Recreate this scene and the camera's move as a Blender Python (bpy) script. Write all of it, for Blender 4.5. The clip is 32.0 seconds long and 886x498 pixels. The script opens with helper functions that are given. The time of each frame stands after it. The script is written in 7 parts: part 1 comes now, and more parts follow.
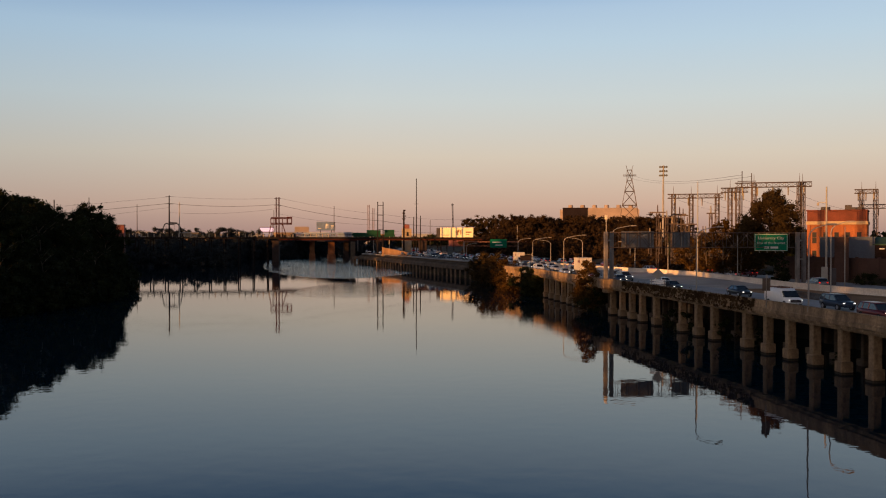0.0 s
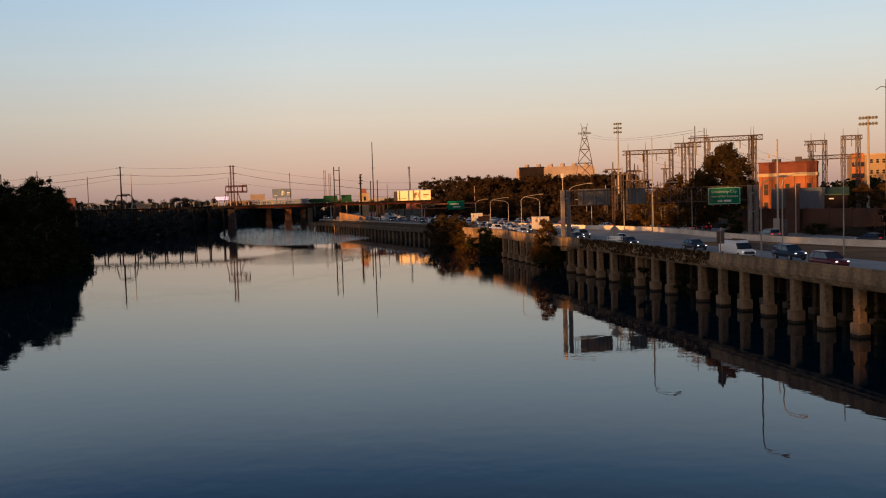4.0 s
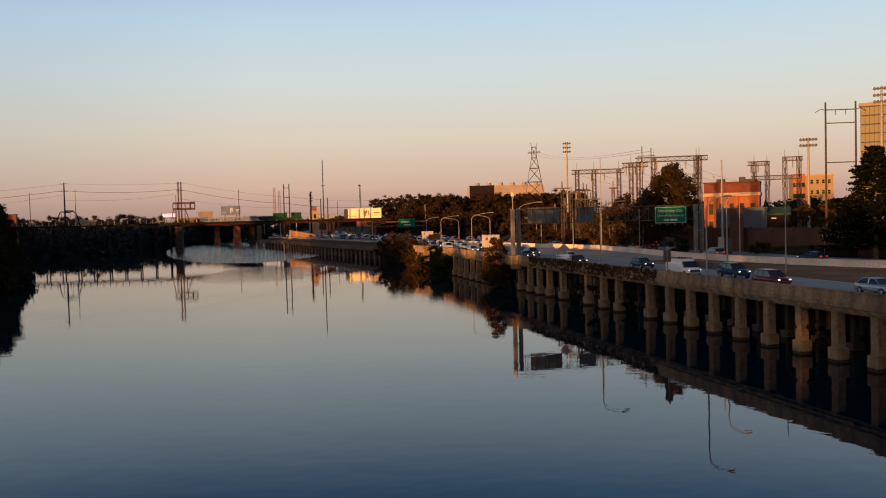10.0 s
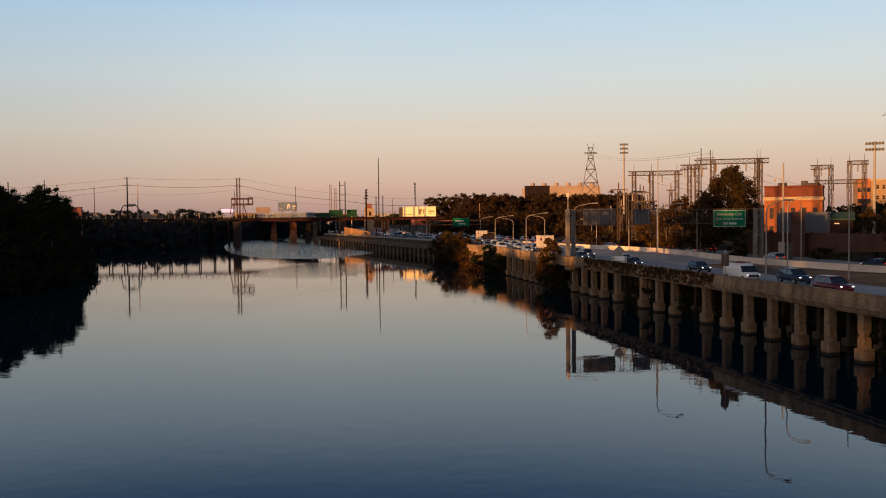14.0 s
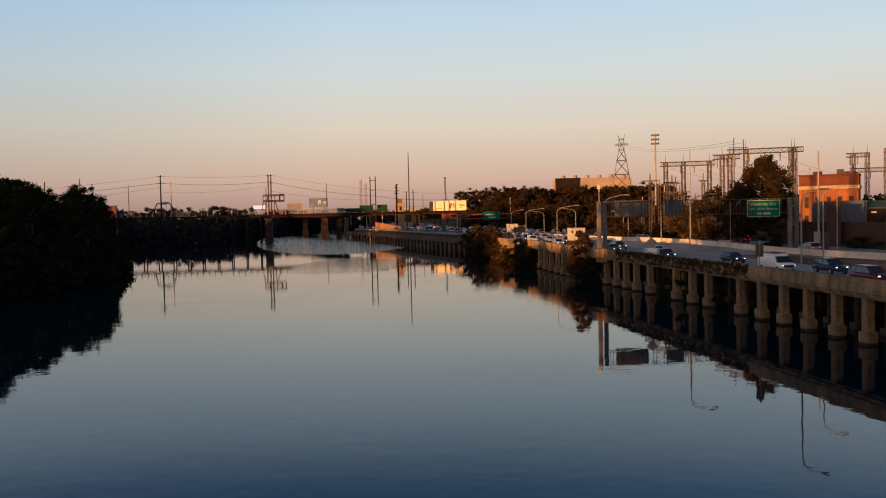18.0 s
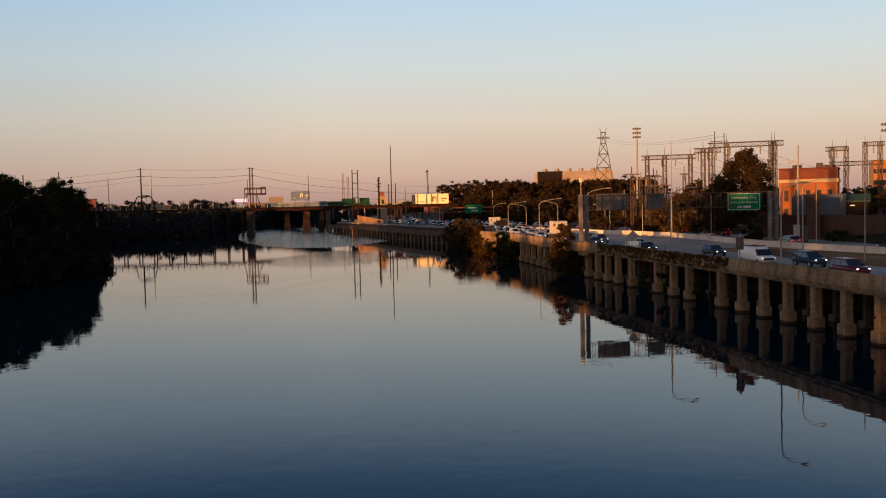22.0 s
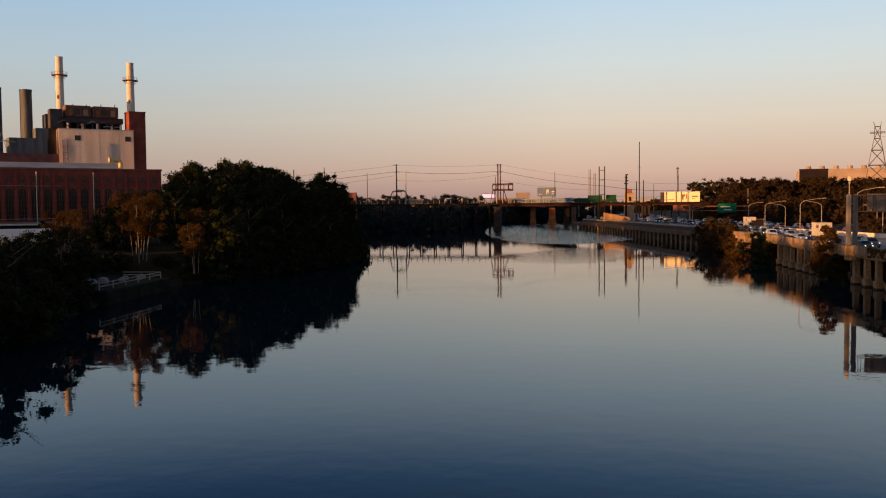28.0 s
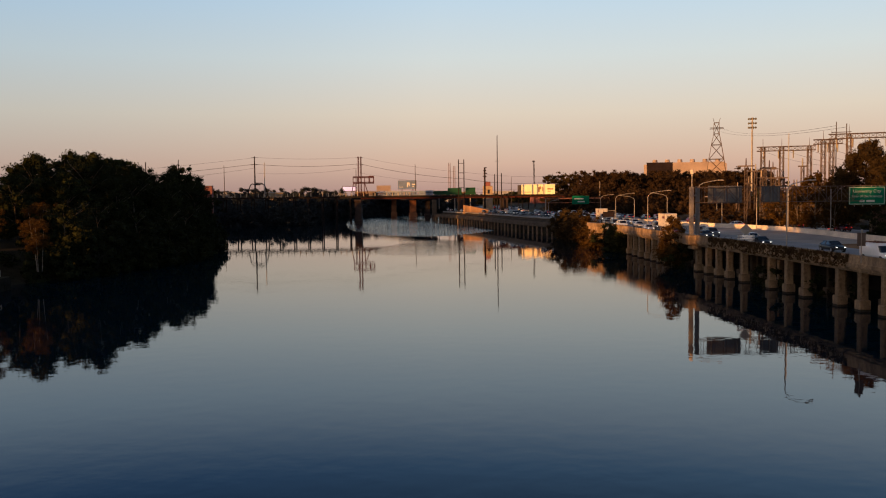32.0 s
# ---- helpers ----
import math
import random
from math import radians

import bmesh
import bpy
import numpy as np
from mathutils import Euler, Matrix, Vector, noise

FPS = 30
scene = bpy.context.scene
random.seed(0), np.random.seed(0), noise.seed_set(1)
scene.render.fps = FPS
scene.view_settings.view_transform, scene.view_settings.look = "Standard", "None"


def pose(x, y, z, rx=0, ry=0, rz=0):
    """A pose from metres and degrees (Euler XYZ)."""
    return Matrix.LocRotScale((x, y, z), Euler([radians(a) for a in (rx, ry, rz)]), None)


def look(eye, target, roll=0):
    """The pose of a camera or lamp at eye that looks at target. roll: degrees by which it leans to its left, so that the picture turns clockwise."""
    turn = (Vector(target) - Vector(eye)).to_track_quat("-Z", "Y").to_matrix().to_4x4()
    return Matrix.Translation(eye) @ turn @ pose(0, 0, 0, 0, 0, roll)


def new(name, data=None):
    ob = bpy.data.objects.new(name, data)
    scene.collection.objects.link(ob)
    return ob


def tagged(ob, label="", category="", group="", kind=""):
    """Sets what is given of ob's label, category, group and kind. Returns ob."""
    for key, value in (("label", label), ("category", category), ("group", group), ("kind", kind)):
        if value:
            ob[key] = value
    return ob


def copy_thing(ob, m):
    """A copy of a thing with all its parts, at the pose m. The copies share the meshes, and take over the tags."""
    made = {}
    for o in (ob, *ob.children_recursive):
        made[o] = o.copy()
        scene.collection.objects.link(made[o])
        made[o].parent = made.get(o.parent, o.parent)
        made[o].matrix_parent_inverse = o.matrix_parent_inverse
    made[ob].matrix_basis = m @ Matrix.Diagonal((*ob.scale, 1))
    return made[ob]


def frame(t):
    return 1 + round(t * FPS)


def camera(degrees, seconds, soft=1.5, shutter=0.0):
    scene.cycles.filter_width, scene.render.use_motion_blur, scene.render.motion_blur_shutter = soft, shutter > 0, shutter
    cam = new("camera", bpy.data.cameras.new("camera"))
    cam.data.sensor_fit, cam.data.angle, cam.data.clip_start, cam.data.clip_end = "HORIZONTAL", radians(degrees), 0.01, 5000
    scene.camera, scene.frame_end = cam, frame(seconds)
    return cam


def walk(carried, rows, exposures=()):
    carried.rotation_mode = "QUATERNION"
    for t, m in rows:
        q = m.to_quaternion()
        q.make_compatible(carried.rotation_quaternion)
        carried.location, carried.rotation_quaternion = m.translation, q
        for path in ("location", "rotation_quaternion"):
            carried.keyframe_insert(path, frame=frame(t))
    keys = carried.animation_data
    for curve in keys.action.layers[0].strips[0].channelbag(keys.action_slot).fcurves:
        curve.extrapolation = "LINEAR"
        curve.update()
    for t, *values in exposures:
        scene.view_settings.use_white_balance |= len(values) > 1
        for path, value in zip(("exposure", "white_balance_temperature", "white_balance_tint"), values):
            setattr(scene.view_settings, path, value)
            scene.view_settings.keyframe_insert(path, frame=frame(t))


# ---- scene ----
LENS = 52.55
CAM_Z = 13.5
# seconds, yaw, pitch, roll
PATH = [
    (0.0, 1.180, -0.705, 0.046), (0.5, 5.854, -0.312, -0.261), (1.0, 6.804, -0.335, -0.652), (1.5, 6.404, -0.716, -0.873),
    (2.0, 4.789, -1.414, -1.019), (2.5, 1.982, -2.032, -1.208), (3.0, 0.072, -2.455, -1.181), (3.5, -0.861, -2.966, -1.458),
    (5.5, -2.793, -3.250, -1.959), (6.0, -3.428, -3.216, -1.942), (6.5, -3.910, -3.239, -1.821), (7.0, -4.166, -3.239, -1.854),
    (7.5, -4.430, -3.027, -1.891), (8.0, -4.515, -2.828, -1.662), (8.5, -4.596, -2.610, -1.538), (9.0, -4.574, -2.344, -1.437),
    (9.5, -4.614, -2.139, -1.415), (10.0, -4.623, -2.059, -1.483), (10.5, -4.584, -2.080, -1.132), (11.0, -4.567, -2.154, -1.068),
    (11.5, -4.410, -2.194, -0.959), (12.0, -3.259, -2.279, -0.898), (12.5, -1.380, -2.348, -0.661), (13.0, -0.617, -2.324, -0.663),
    (13.5, -0.905, -2.202, -0.501), (14.0, -1.183, -2.051, -0.529), (14.5, -0.841, -1.897, -0.637), (15.0, -0.057, -1.834, -0.753),
    (15.5, 0.593, -1.992, -0.928), (17.5, 1.226, -2.366, -1.396), (18.0, 0.792, -2.402, -1.287), (18.5, 0.545, -2.325, -1.070),
    (19.0, 0.680, -2.335, -0.909), (19.5, 0.790, -2.252, -1.056), (20.0, 0.690, -2.231, -1.155), (20.5, 0.388, -2.390, -1.293),
    (21.0, 0.088, -2.708, -1.401), (21.5, -0.143, -2.792, -1.245), (22.0, -0.325, -2.858, -1.280), (22.5, -0.540, -3.055, -1.185),
    (23.0, -0.724, -3.077, -1.003), (23.5, -1.066, -3.338, -0.994), (24.0, -1.228, -3.545, -1.231), (24.5, -1.128, -3.621, -1.196),
    (26.5, 1.427, -3.572, -0.592), (27.0, 6.509, -3.315, -0.705), (27.5, 13.100, -2.928, -0.545), (28.0, 15.220, -2.849, -0.438),
    (28.5, 13.452, -2.788, -0.368), (29.0, 11.734, -2.903, -0.257), (29.5, 9.371, -3.107, -0.409), (30.0, 7.230, -3.373, -0.789),
    (30.5, 6.642, -3.126, -0.378), (31.0, 6.149, -3.260, -0.425), (31.5, 6.499, -3.020, -0.083), (32.0, 6.385, -3.385, -0.631),
]
cam = camera(LENS, 32.0, soft=1.1)
EV = 0.75
walk(cam, [(t, pose(0, 0, CAM_Z, 90 + p, 0, y) @ pose(0, 0, 0, 0, 0, r)) for t, y, p, r in PATH],
     exposures=[(0.0, EV - 0.12), (2.0, EV - 0.10), (4.5, EV), (25.5, EV), (27.5, EV + 0.02), (32.0, EV + 0.02)])

# ---------------------------------------------------------------- light
SUN_AZ = -138.0      # degrees from +y towards +x: low in the east, behind the left bank
SUN_EL = 3.2
world = bpy.data.worlds.new("dawn_sky")
scene.world = world
world.use_nodes = True
wn = world.node_tree.nodes
sky = wn.new("ShaderNodeTexSky")
sky.sky_type = 'NISHITA'
sky.sun_disc = False
sky.sun_elevation = radians(SUN_EL)
sky.sun_rotation = radians(SUN_AZ)
sky.altitude = 10
sky.air_density = 1.0
sky.dust_density = 2.0
sky.ozone_density = 3.0
# Nishita leaves the sky opposite a rising sun too dull: a smooth twilight gradient by elevation lies over it
coord = wn.new("ShaderNodeTexCoord")
split = wn.new("ShaderNodeSeparateXYZ")
belt = wn.new("ShaderNodeValToRGB")
belt.color_ramp.interpolation = 'LINEAR'
SKY = [(0.0, (0.425, 0.262, 0.228)), (0.035, (0.61, 0.41, 0.322)), (0.09, (0.668, 0.56, 0.462)), (0.15, (0.60, 0.63, 0.625)), (0.21, (0.49, 0.61, 0.715)), (0.245, (0.43, 0.56, 0.715)), (0.295, (0.185, 0.365, 0.64)), (0.36, (0.075, 0.155, 0.32)), (0.6, (0.04, 0.075, 0.14)), (1.0, (0.03, 0.05, 0.09))]
for k, (at_z, col) in enumerate(SKY):
    stop = belt.color_ramp.elements[k] if k < 2 else belt.color_ramp.elements.new(at_z)
    stop.position, stop.color = at_z, (*col, 1)
blend = wn.new("ShaderNodeMix")
blend.data_type, blend.blend_type = 'RGBA', 'ADD'
blend.inputs["Factor"].default_value = 1.0
thin = wn.new("ShaderNodeMix")
thin.data_type, thin.blend_type = 'RGBA', 'MULTIPLY'
thin.inputs["Factor"].default_value = 1.0
thin.inputs["B"].default_value = (0.085, 0.062, 0.045, 1)
wl = world.node_tree.links
wl.new(coord.outputs["Generated"], split.inputs["Vector"])
wl.new(split.outputs["Z"], belt.inputs["Fac"])
wl.new(sky.outputs["Color"], thin.inputs["A"])
# clear sky is dimmer and bluer at right angles to the sun
toward = wn.new("ShaderNodeVectorMath")
toward.operation = 'DOT_PRODUCT'
toward.inputs[1].default_value = (math.sin(radians(SUN_AZ)), math.cos(radians(SUN_AZ)), 0.0)
square = wn.new("ShaderNodeMath")
square.operation = 'POWER'
square.inputs[1].default_value = 2.0
arc = wn.new("ShaderNodeMapRange")
arc.inputs["From Min"].default_value, arc.inputs["From Max"].default_value = 0.0, 0.42
dim = wn.new("ShaderNodeMix")
dim.data_type, dim.blend_type = 'RGBA', 'MIX'
dim.inputs["A"].default_value = (0.69, 0.78, 0.87, 1)
dim.inputs["B"].default_value = (1, 1, 1, 1)
tone = wn.new("ShaderNodeMix")
tone.data_type, tone.blend_type = 'RGBA', 'MULTIPLY'
tone.inputs["Factor"].default_value = 1.0
wl.new(coord.outputs["Generated"], toward.inputs[0])
wl.new(toward.outputs["Value"], square.inputs[0])
wl.new(square.outputs[0], arc.inputs["Value"])
wl.new(arc.outputs["Result"], dim.inputs["Factor"])
wl.new(belt.outputs["Color"], tone.inputs["A"])
wl.new(dim.outputs["Result"], tone.inputs["B"])
# and deeper still above, as the eye turns away from the point opposite the sun
across, height, share = wn.new("ShaderNodeMapRange"), wn.new("ShaderNodeMapRange"), wn.new("ShaderNodeMath")
across.inputs["From Min"].default_value, across.inputs["From Max"].default_value = 0.75, 0.10
height.inputs["From Min"].default_value, height.inputs["From Max"].default_value = 0.22, 0.30
share.operation = 'MULTIPLY'
deep = wn.new("ShaderNodeMix")
deep.data_type, deep.blend_type = 'RGBA', 'MULTIPLY'
deep.inputs["B"].default_value = (0.52, 0.64, 0.78, 1)
wl.new(square.outputs[0], across.inputs["Value"])
wl.new(split.outputs["Z"], height.inputs["Value"])
wl.new(across.outputs["Result"], share.inputs[0])
wl.new(height.outputs["Result"], share.inputs[1])
wl.new(share.outputs[0], deep.inputs["Factor"])
wl.new(tone.outputs["Result"], deep.inputs["A"])
# the broad glow of dawn round the rising sun
facing = wn.new("ShaderNodeMapRange")
facing.inputs["From Min"].default_value, facing.inputs["From Max"].default_value = 0.05, 1.0
lobe = wn.new("ShaderNodeMath")
lobe.operation = 'POWER'
lobe.inputs[1].default_value = 2.0
dawn = wn.new("ShaderNodeMix")
dawn.data_type, dawn.blend_type = 'RGBA', 'ADD'
dawn.inputs["B"].default_value = (0.66, 0.42, 0.26, 1)
wl.new(toward.outputs["Value"], facing.inputs["Value"])
wl.new(facing.outputs["Result"], lobe.inputs[0])
wl.new(lobe.outputs[0], dawn.inputs["Factor"])
wl.new(deep.outputs["Result"], dawn.inputs["A"])
wl.new(dawn.outputs["Result"], blend.inputs["A"])
wl.new(thin.outputs["Result"], blend.inputs["B"])
wl.new(blend.outputs["Result"], wn["Background"].inputs["Color"])
wn["Background"].inputs["Strength"].default_value = 0.595

sun_data = bpy.data.lights.new("sun", 'SUN')
sun_data.energy = 5.0
sun_data.angle = radians(0.6)
sun_data.color = (1.0, 0.43, 0.12)
sun = new("sun", sun_data)
a, e = radians(SUN_AZ), radians(SUN_EL)
to_sun = Vector((math.sin(a) * math.cos(e), math.cos(a) * math.cos(e), math.sin(e)))
sun.matrix_world = look(to_sun * 500, (0, 0, 0))


# ---------------------------------------------------------------- materials
def mat(name, col, rough=0.75, metal=0.0, var=0.3, scale=0.25, fine=3.0, bump=0.15, tint=None, rand=0.0, spec=0.4, island=0.0, streak=1.0, sheer=0.0):
    """A surface with stains at one scale, grain at another, and fine relief."""
    m = bpy.data.materials.new(name)
    m.use_nodes = True
    n, l = m.node_tree.nodes, m.node_tree.links
    b = n["Principled BSDF"]
    b.inputs["Roughness"].default_value = rough
    b.inputs["Metallic"].default_value = metal
    b.inputs["Specular IOR Level"].default_value = spec
    co = n.new("ShaderNodeTexCoord")
    big, small = n.new("ShaderNodeTexNoise"), n.new("ShaderNodeTexNoise")
    big.inputs["Scale"].default_value, big.inputs["Detail"].default_value = scale, 6
    small.inputs["Scale"].default_value, small.inputs["Detail"].default_value = fine, 4
    drawn = n.new("ShaderNodeMapping")          # below 1, stains run down the surface
    drawn.inputs["Scale"].default_value = (1.0, 1.0, streak)
    l.new(co.outputs["Object"], drawn.inputs["Vector"])
    l.new(drawn.outputs["Vector"], big.inputs["Vector"])
    l.new(co.outputs["Object"], small.inputs["Vector"])
    ramp = n.new("ShaderNodeValToRGB")
    lo = [c * (1 - var) for c in col]
    hi = [min(1, c * (1 + var)) for c in (tint or col)]
    ramp.color_ramp.elements[0].color, ramp.color_ramp.elements[0].position = (*lo, 1), 0.32
    ramp.color_ramp.elements[1].color, ramp.color_ramp.elements[1].position = (*hi, 1), 0.68
    l.new(big.outputs["Fac"], ramp.inputs["Fac"])
    grain = n.new("ShaderNodeMapRange")
    grain.inputs["From Min"].default_value, grain.inputs["From Max"].default_value = 0.3, 0.7
    grain.inputs["To Min"].default_value, grain.inputs["To Max"].default_value = 1 - var * 0.6, 1 + var * 0.4
    l.new(small.outputs["Fac"], grain.inputs["Value"])
    mix = n.new("ShaderNodeMix")
    mix.data_type, mix.blend_type = 'RGBA', 'MULTIPLY'
    mix.inputs["Factor"].default_value = 1.0
    l.new(ramp.outputs["Color"], mix.inputs["A"])
    l.new(grain.outputs["Result"], mix.inputs["B"])
    out = mix.outputs["Result"]
    for amount, node, socket in ((rand, "ShaderNodeObjectInfo", "Random"), (island, "ShaderNodeNewGeometry", "Random Per Island")):
        if amount:
            src, rng, mul = n.new(node), n.new("ShaderNodeMapRange"), n.new("ShaderNodeMix")
            rng.inputs["To Min"].default_value, rng.inputs["To Max"].default_value = 1 - amount, 1 + amount
            mul.data_type, mul.blend_type = 'RGBA', 'MULTIPLY'
            mul.inputs["Factor"].default_value = 1.0
            l.new(src.outputs[socket], rng.inputs["Value"])
            l.new(out, mul.inputs["A"])
            l.new(rng.outputs["Result"], mul.inputs["B"])
            out = mul.outputs["Result"]
    l.new(out, b.inputs["Base Color"])
    if bump:
        bp = n.new("ShaderNodeBump")
        bp.inputs["Strength"].default_value, bp.inputs["Distance"].default_value = bump, 0.05
        l.new(small.outputs["Fac"], bp.inputs["Height"])
        l.new(bp.outputs["Normal"], b.inputs["Normal"])
    if sheer:                                   # thin leaves glow where the sun stands behind them
        lit, both = n.new("ShaderNodeBsdfTranslucent"), n.new("ShaderNodeMixShader")
        both.inputs["Fac"].default_value = sheer
        l.new(out, lit.inputs["Color"])
        l.new(b.outputs["BSDF"], both.inputs[1])
        l.new(lit.outputs["BSDF"], both.inputs[2])
        l.new(both.outputs["Shader"], n["Material Output"].inputs["Surface"])
    return m


def glow(name, col, strength):
    m = bpy.data.materials.new(name)
    m.use_nodes = True
    b = m.node_tree.nodes["Principled BSDF"]
    b.inputs["Base Color"].default_value = (*col, 1)
    b.inputs["Emission Color"].default_value = (*col, 1)
    b.inputs["Emission Strength"].default_value = strength
    return m


def glassy(name, col, rough=0.05, spec=0.8):
    m = bpy.data.materials.new(name)
    m.use_nodes = True
    b = m.node_tree.nodes["Principled BSDF"]
    b.inputs["Base Color"].default_value = (*col, 1)
    b.inputs["Roughness"].default_value = rough
    b.inputs["Specular IOR Level"].default_value = spec
    return m


def water_material():
    m = bpy.data.materials.new("river_water")
    m.use_nodes = True
    n, l = m.node_tree.nodes, m.node_tree.links
    b = n["Principled BSDF"]
    b.inputs["Base Color"].default_value = (0.0005, 0.0105, 0.0195, 1)
    b.inputs["Roughness"].default_value = 0.015
    b.inputs["IOR"].default_value = 1.235
    geo = n.new("ShaderNodeNewGeometry")
    sep = n.new("ShaderNodeSeparateXYZ")
    l.new(geo.outputs["Position"], sep.inputs["Vector"])

    def math_node(op, p, q=None):
        k = n.new("ShaderNodeMath")
        k.operation = op
        for i, v in enumerate((p, q)):
            if v is None:
                continue
            if isinstance(v, (int, float)):
                k.inputs[i].default_value = v
            else:
                l.new(v, k.inputs[i])
        return k.outputs[0]

    # a breeze ruffles the reach by the railway bridge: its near edge is a shallow curve
    dx = math_node('ADD', sep.outputs["X"], 38.0)
    right, left = math_node('MAXIMUM', dx, 0.0), math_node('MINIMUM', dx, 0.0)
    curve = math_node('ADD', math_node('MULTIPLY', math_node('MULTIPLY', right, right), 0.12), math_node('MULTIPLY', math_node('MULTIPLY', left, left), 0.04))
    edge_noise = n.new("ShaderNodeTexNoise")
    edge_noise.inputs["Scale"].default_value = 0.05
    l.new(geo.outputs["Position"], edge_noise.inputs["Vector"])
    past = math_node('SUBTRACT', math_node('SUBTRACT', sep.outputs["Y"], 299.0), curve)
    past = math_node('ADD', past, math_node('MULTIPLY', edge_noise.outputs["Fac"], 4.0))
    ruffled = n.new("ShaderNodeMapRange")
    ruffled.inputs["From Min"].default_value, ruffled.inputs["From Max"].default_value = 0.0, 4.0
    ruffled.inputs["To Min"].default_value, ruffled.inputs["To Max"].default_value = 0.0, 1.0
    l.new(past, ruffled.inputs["Value"])
    # no breeze in the lee of the wooded point
    lee = n.new("ShaderNodeMapRange")
    lee.inputs["From Min"].default_value, lee.inputs["From Max"].default_value = 0.0, 9.0
    l.new(math_node('ADD', sep.outputs["X"], math_node('MULTIPLY', sep.outputs["Y"], 0.256)), lee.inputs["Value"])
    breeze = math_node('MULTIPLY', ruffled.outputs["Result"], lee.outputs["Result"])
    # a faint cat's-paw nearer the camera: (centre, half-lengths, strength)
    for cx, cy, rx, ry, force in ((9.0, 140.0, 9.0, 36.0, 0.05), (-28.0, 236.0, 14.0, 40.0, 0.10)):
        ex = math_node('MULTIPLY', math_node('SUBTRACT', sep.outputs["X"], cx), 1 / rx)
        ey = math_node('MULTIPLY', math_node('SUBTRACT', sep.outputs["Y"], cy), 1 / ry)
        far = math_node('ADD', math_node('MULTIPLY', ex, ex), math_node('MULTIPLY', ey, ey))
        far = math_node('ADD', far, math_node('MULTIPLY', edge_noise.outputs["Fac"], 0.5))
        paw = n.new("ShaderNodeMapRange")
        paw.inputs["From Min"].default_value, paw.inputs["From Max"].default_value = 1.45, 0.8
        paw.inputs["To Min"].default_value, paw.inputs["To Max"].default_value = 0.0, force
        l.new(far, paw.inputs["Value"])
        breeze = math_node('MAXIMUM', breeze, paw.outputs["Result"])

    # the breeze comes in long streaks across the river
    stretch, streak, gust = n.new("ShaderNodeMapping"), n.new("ShaderNodeTexNoise"), n.new("ShaderNodeMapRange")
    stretch.inputs["Scale"].default_value = (0.03, 0.16, 1.0)
    streak.inputs["Scale"].default_value, streak.inputs["Detail"].default_value = 1.0, 4
    gust.inputs["From Min"].default_value, gust.inputs["From Max"].default_value = 0.36, 0.58
    gust.inputs["To Min"].default_value, gust.inputs["To Max"].default_value = 0.55, 1.0
    l.new(geo.outputs["Position"], stretch.inputs["Vector"])
    l.new(stretch.outputs["Vector"], streak.inputs["Vector"])
    l.new(streak.outputs["Fac"], gust.inputs["Value"])
    breeze = math_node('MULTIPLY', breeze, gust.outputs["Result"])

    calm, chop = n.new("ShaderNodeTexNoise"), n.new("ShaderNodeTexNoise")
    calm.inputs["Scale"].default_value, calm.inputs["Detail"].default_value = 0.5, 3
    chop.inputs["Scale"].default_value, chop.inputs["Detail"].default_value = 2.2, 3
    for q in (calm, chop):
        l.new(geo.outputs["Position"], q.inputs["Vector"])
    low = n.new("ShaderNodeBump")
    low.inputs["Strength"].default_value, low.inputs["Distance"].default_value = 1.0, 0.008
    l.new(calm.outputs["Fac"], low.inputs["Height"])
    high = n.new("ShaderNodeBump")
    high.inputs["Distance"].default_value = 0.12
    l.new(breeze, high.inputs["Strength"])
    l.new(chop.outputs["Fac"], high.inputs["Height"])
    l.new(low.outputs["Normal"], high.inputs["Normal"])
    l.new(high.outputs["Normal"], b.inputs["Normal"])
    return m


WATER = water_material()
GROUND = mat("ground_soil", (0.026, 0.023, 0.013), 0.95, scale=0.06, fine=1.2, var=0.45, bump=0.4, tint=(0.04, 0.033, 0.018), spec=0.1)
BANKSOIL = mat("bank_soil", (0.055, 0.042, 0.028), 0.95, scale=0.2, fine=2, var=0.4, bump=0.4, spec=0.1)
DRYGRASS = mat("dry_grass", (0.22, 0.12, 0.055), 0.95, scale=0.15, fine=2.5, var=0.4, bump=0.4, spec=0.1)
ASPHALT = mat("asphalt", (0.24, 0.235, 0.23), 0.7, scale=0.12, fine=5, var=0.22, spec=0.3)
TIDEMARK = mat("tide_stained_concrete", (0.042, 0.034, 0.024), 0.9, scale=0.6, fine=5, var=0.4, bump=0.25, rand=0.12, spec=0.1)
# darker concrete: shade under the deck put in the colour; pile cap too
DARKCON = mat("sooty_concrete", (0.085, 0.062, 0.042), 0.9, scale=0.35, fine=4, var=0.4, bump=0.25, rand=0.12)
CONCRETE = mat("weathered_concrete", (0.215, 0.147, 0.084), 0.85, scale=0.7, fine=4, var=0.5, bump=0.3, rand=0.12, streak=0.3)
RAMPCON = mat("tan_ramp_concrete", (0.22, 0.125, 0.062), 0.85, scale=0.4, fine=4, var=0.3, bump=0.2, streak=0.3)
GOREPAVE = mat("worn_pale_paving", (0.36, 0.31, 0.26), 0.85, scale=0.15, fine=4, var=0.25)
PALECON = mat("pale_concrete", (0.56, 0.49, 0.40), 0.85, scale=0.2, fine=4, var=0.25, rand=0.06)
PILE = mat("timber_pile", (0.15, 0.105, 0.07), 0.9, scale=0.5, fine=6, var=0.4, rand=0.25)
STEEL = mat("galvanized_steel", (0.25, 0.235, 0.215), 0.6, 0.2, var=0.15, bump=0.05)
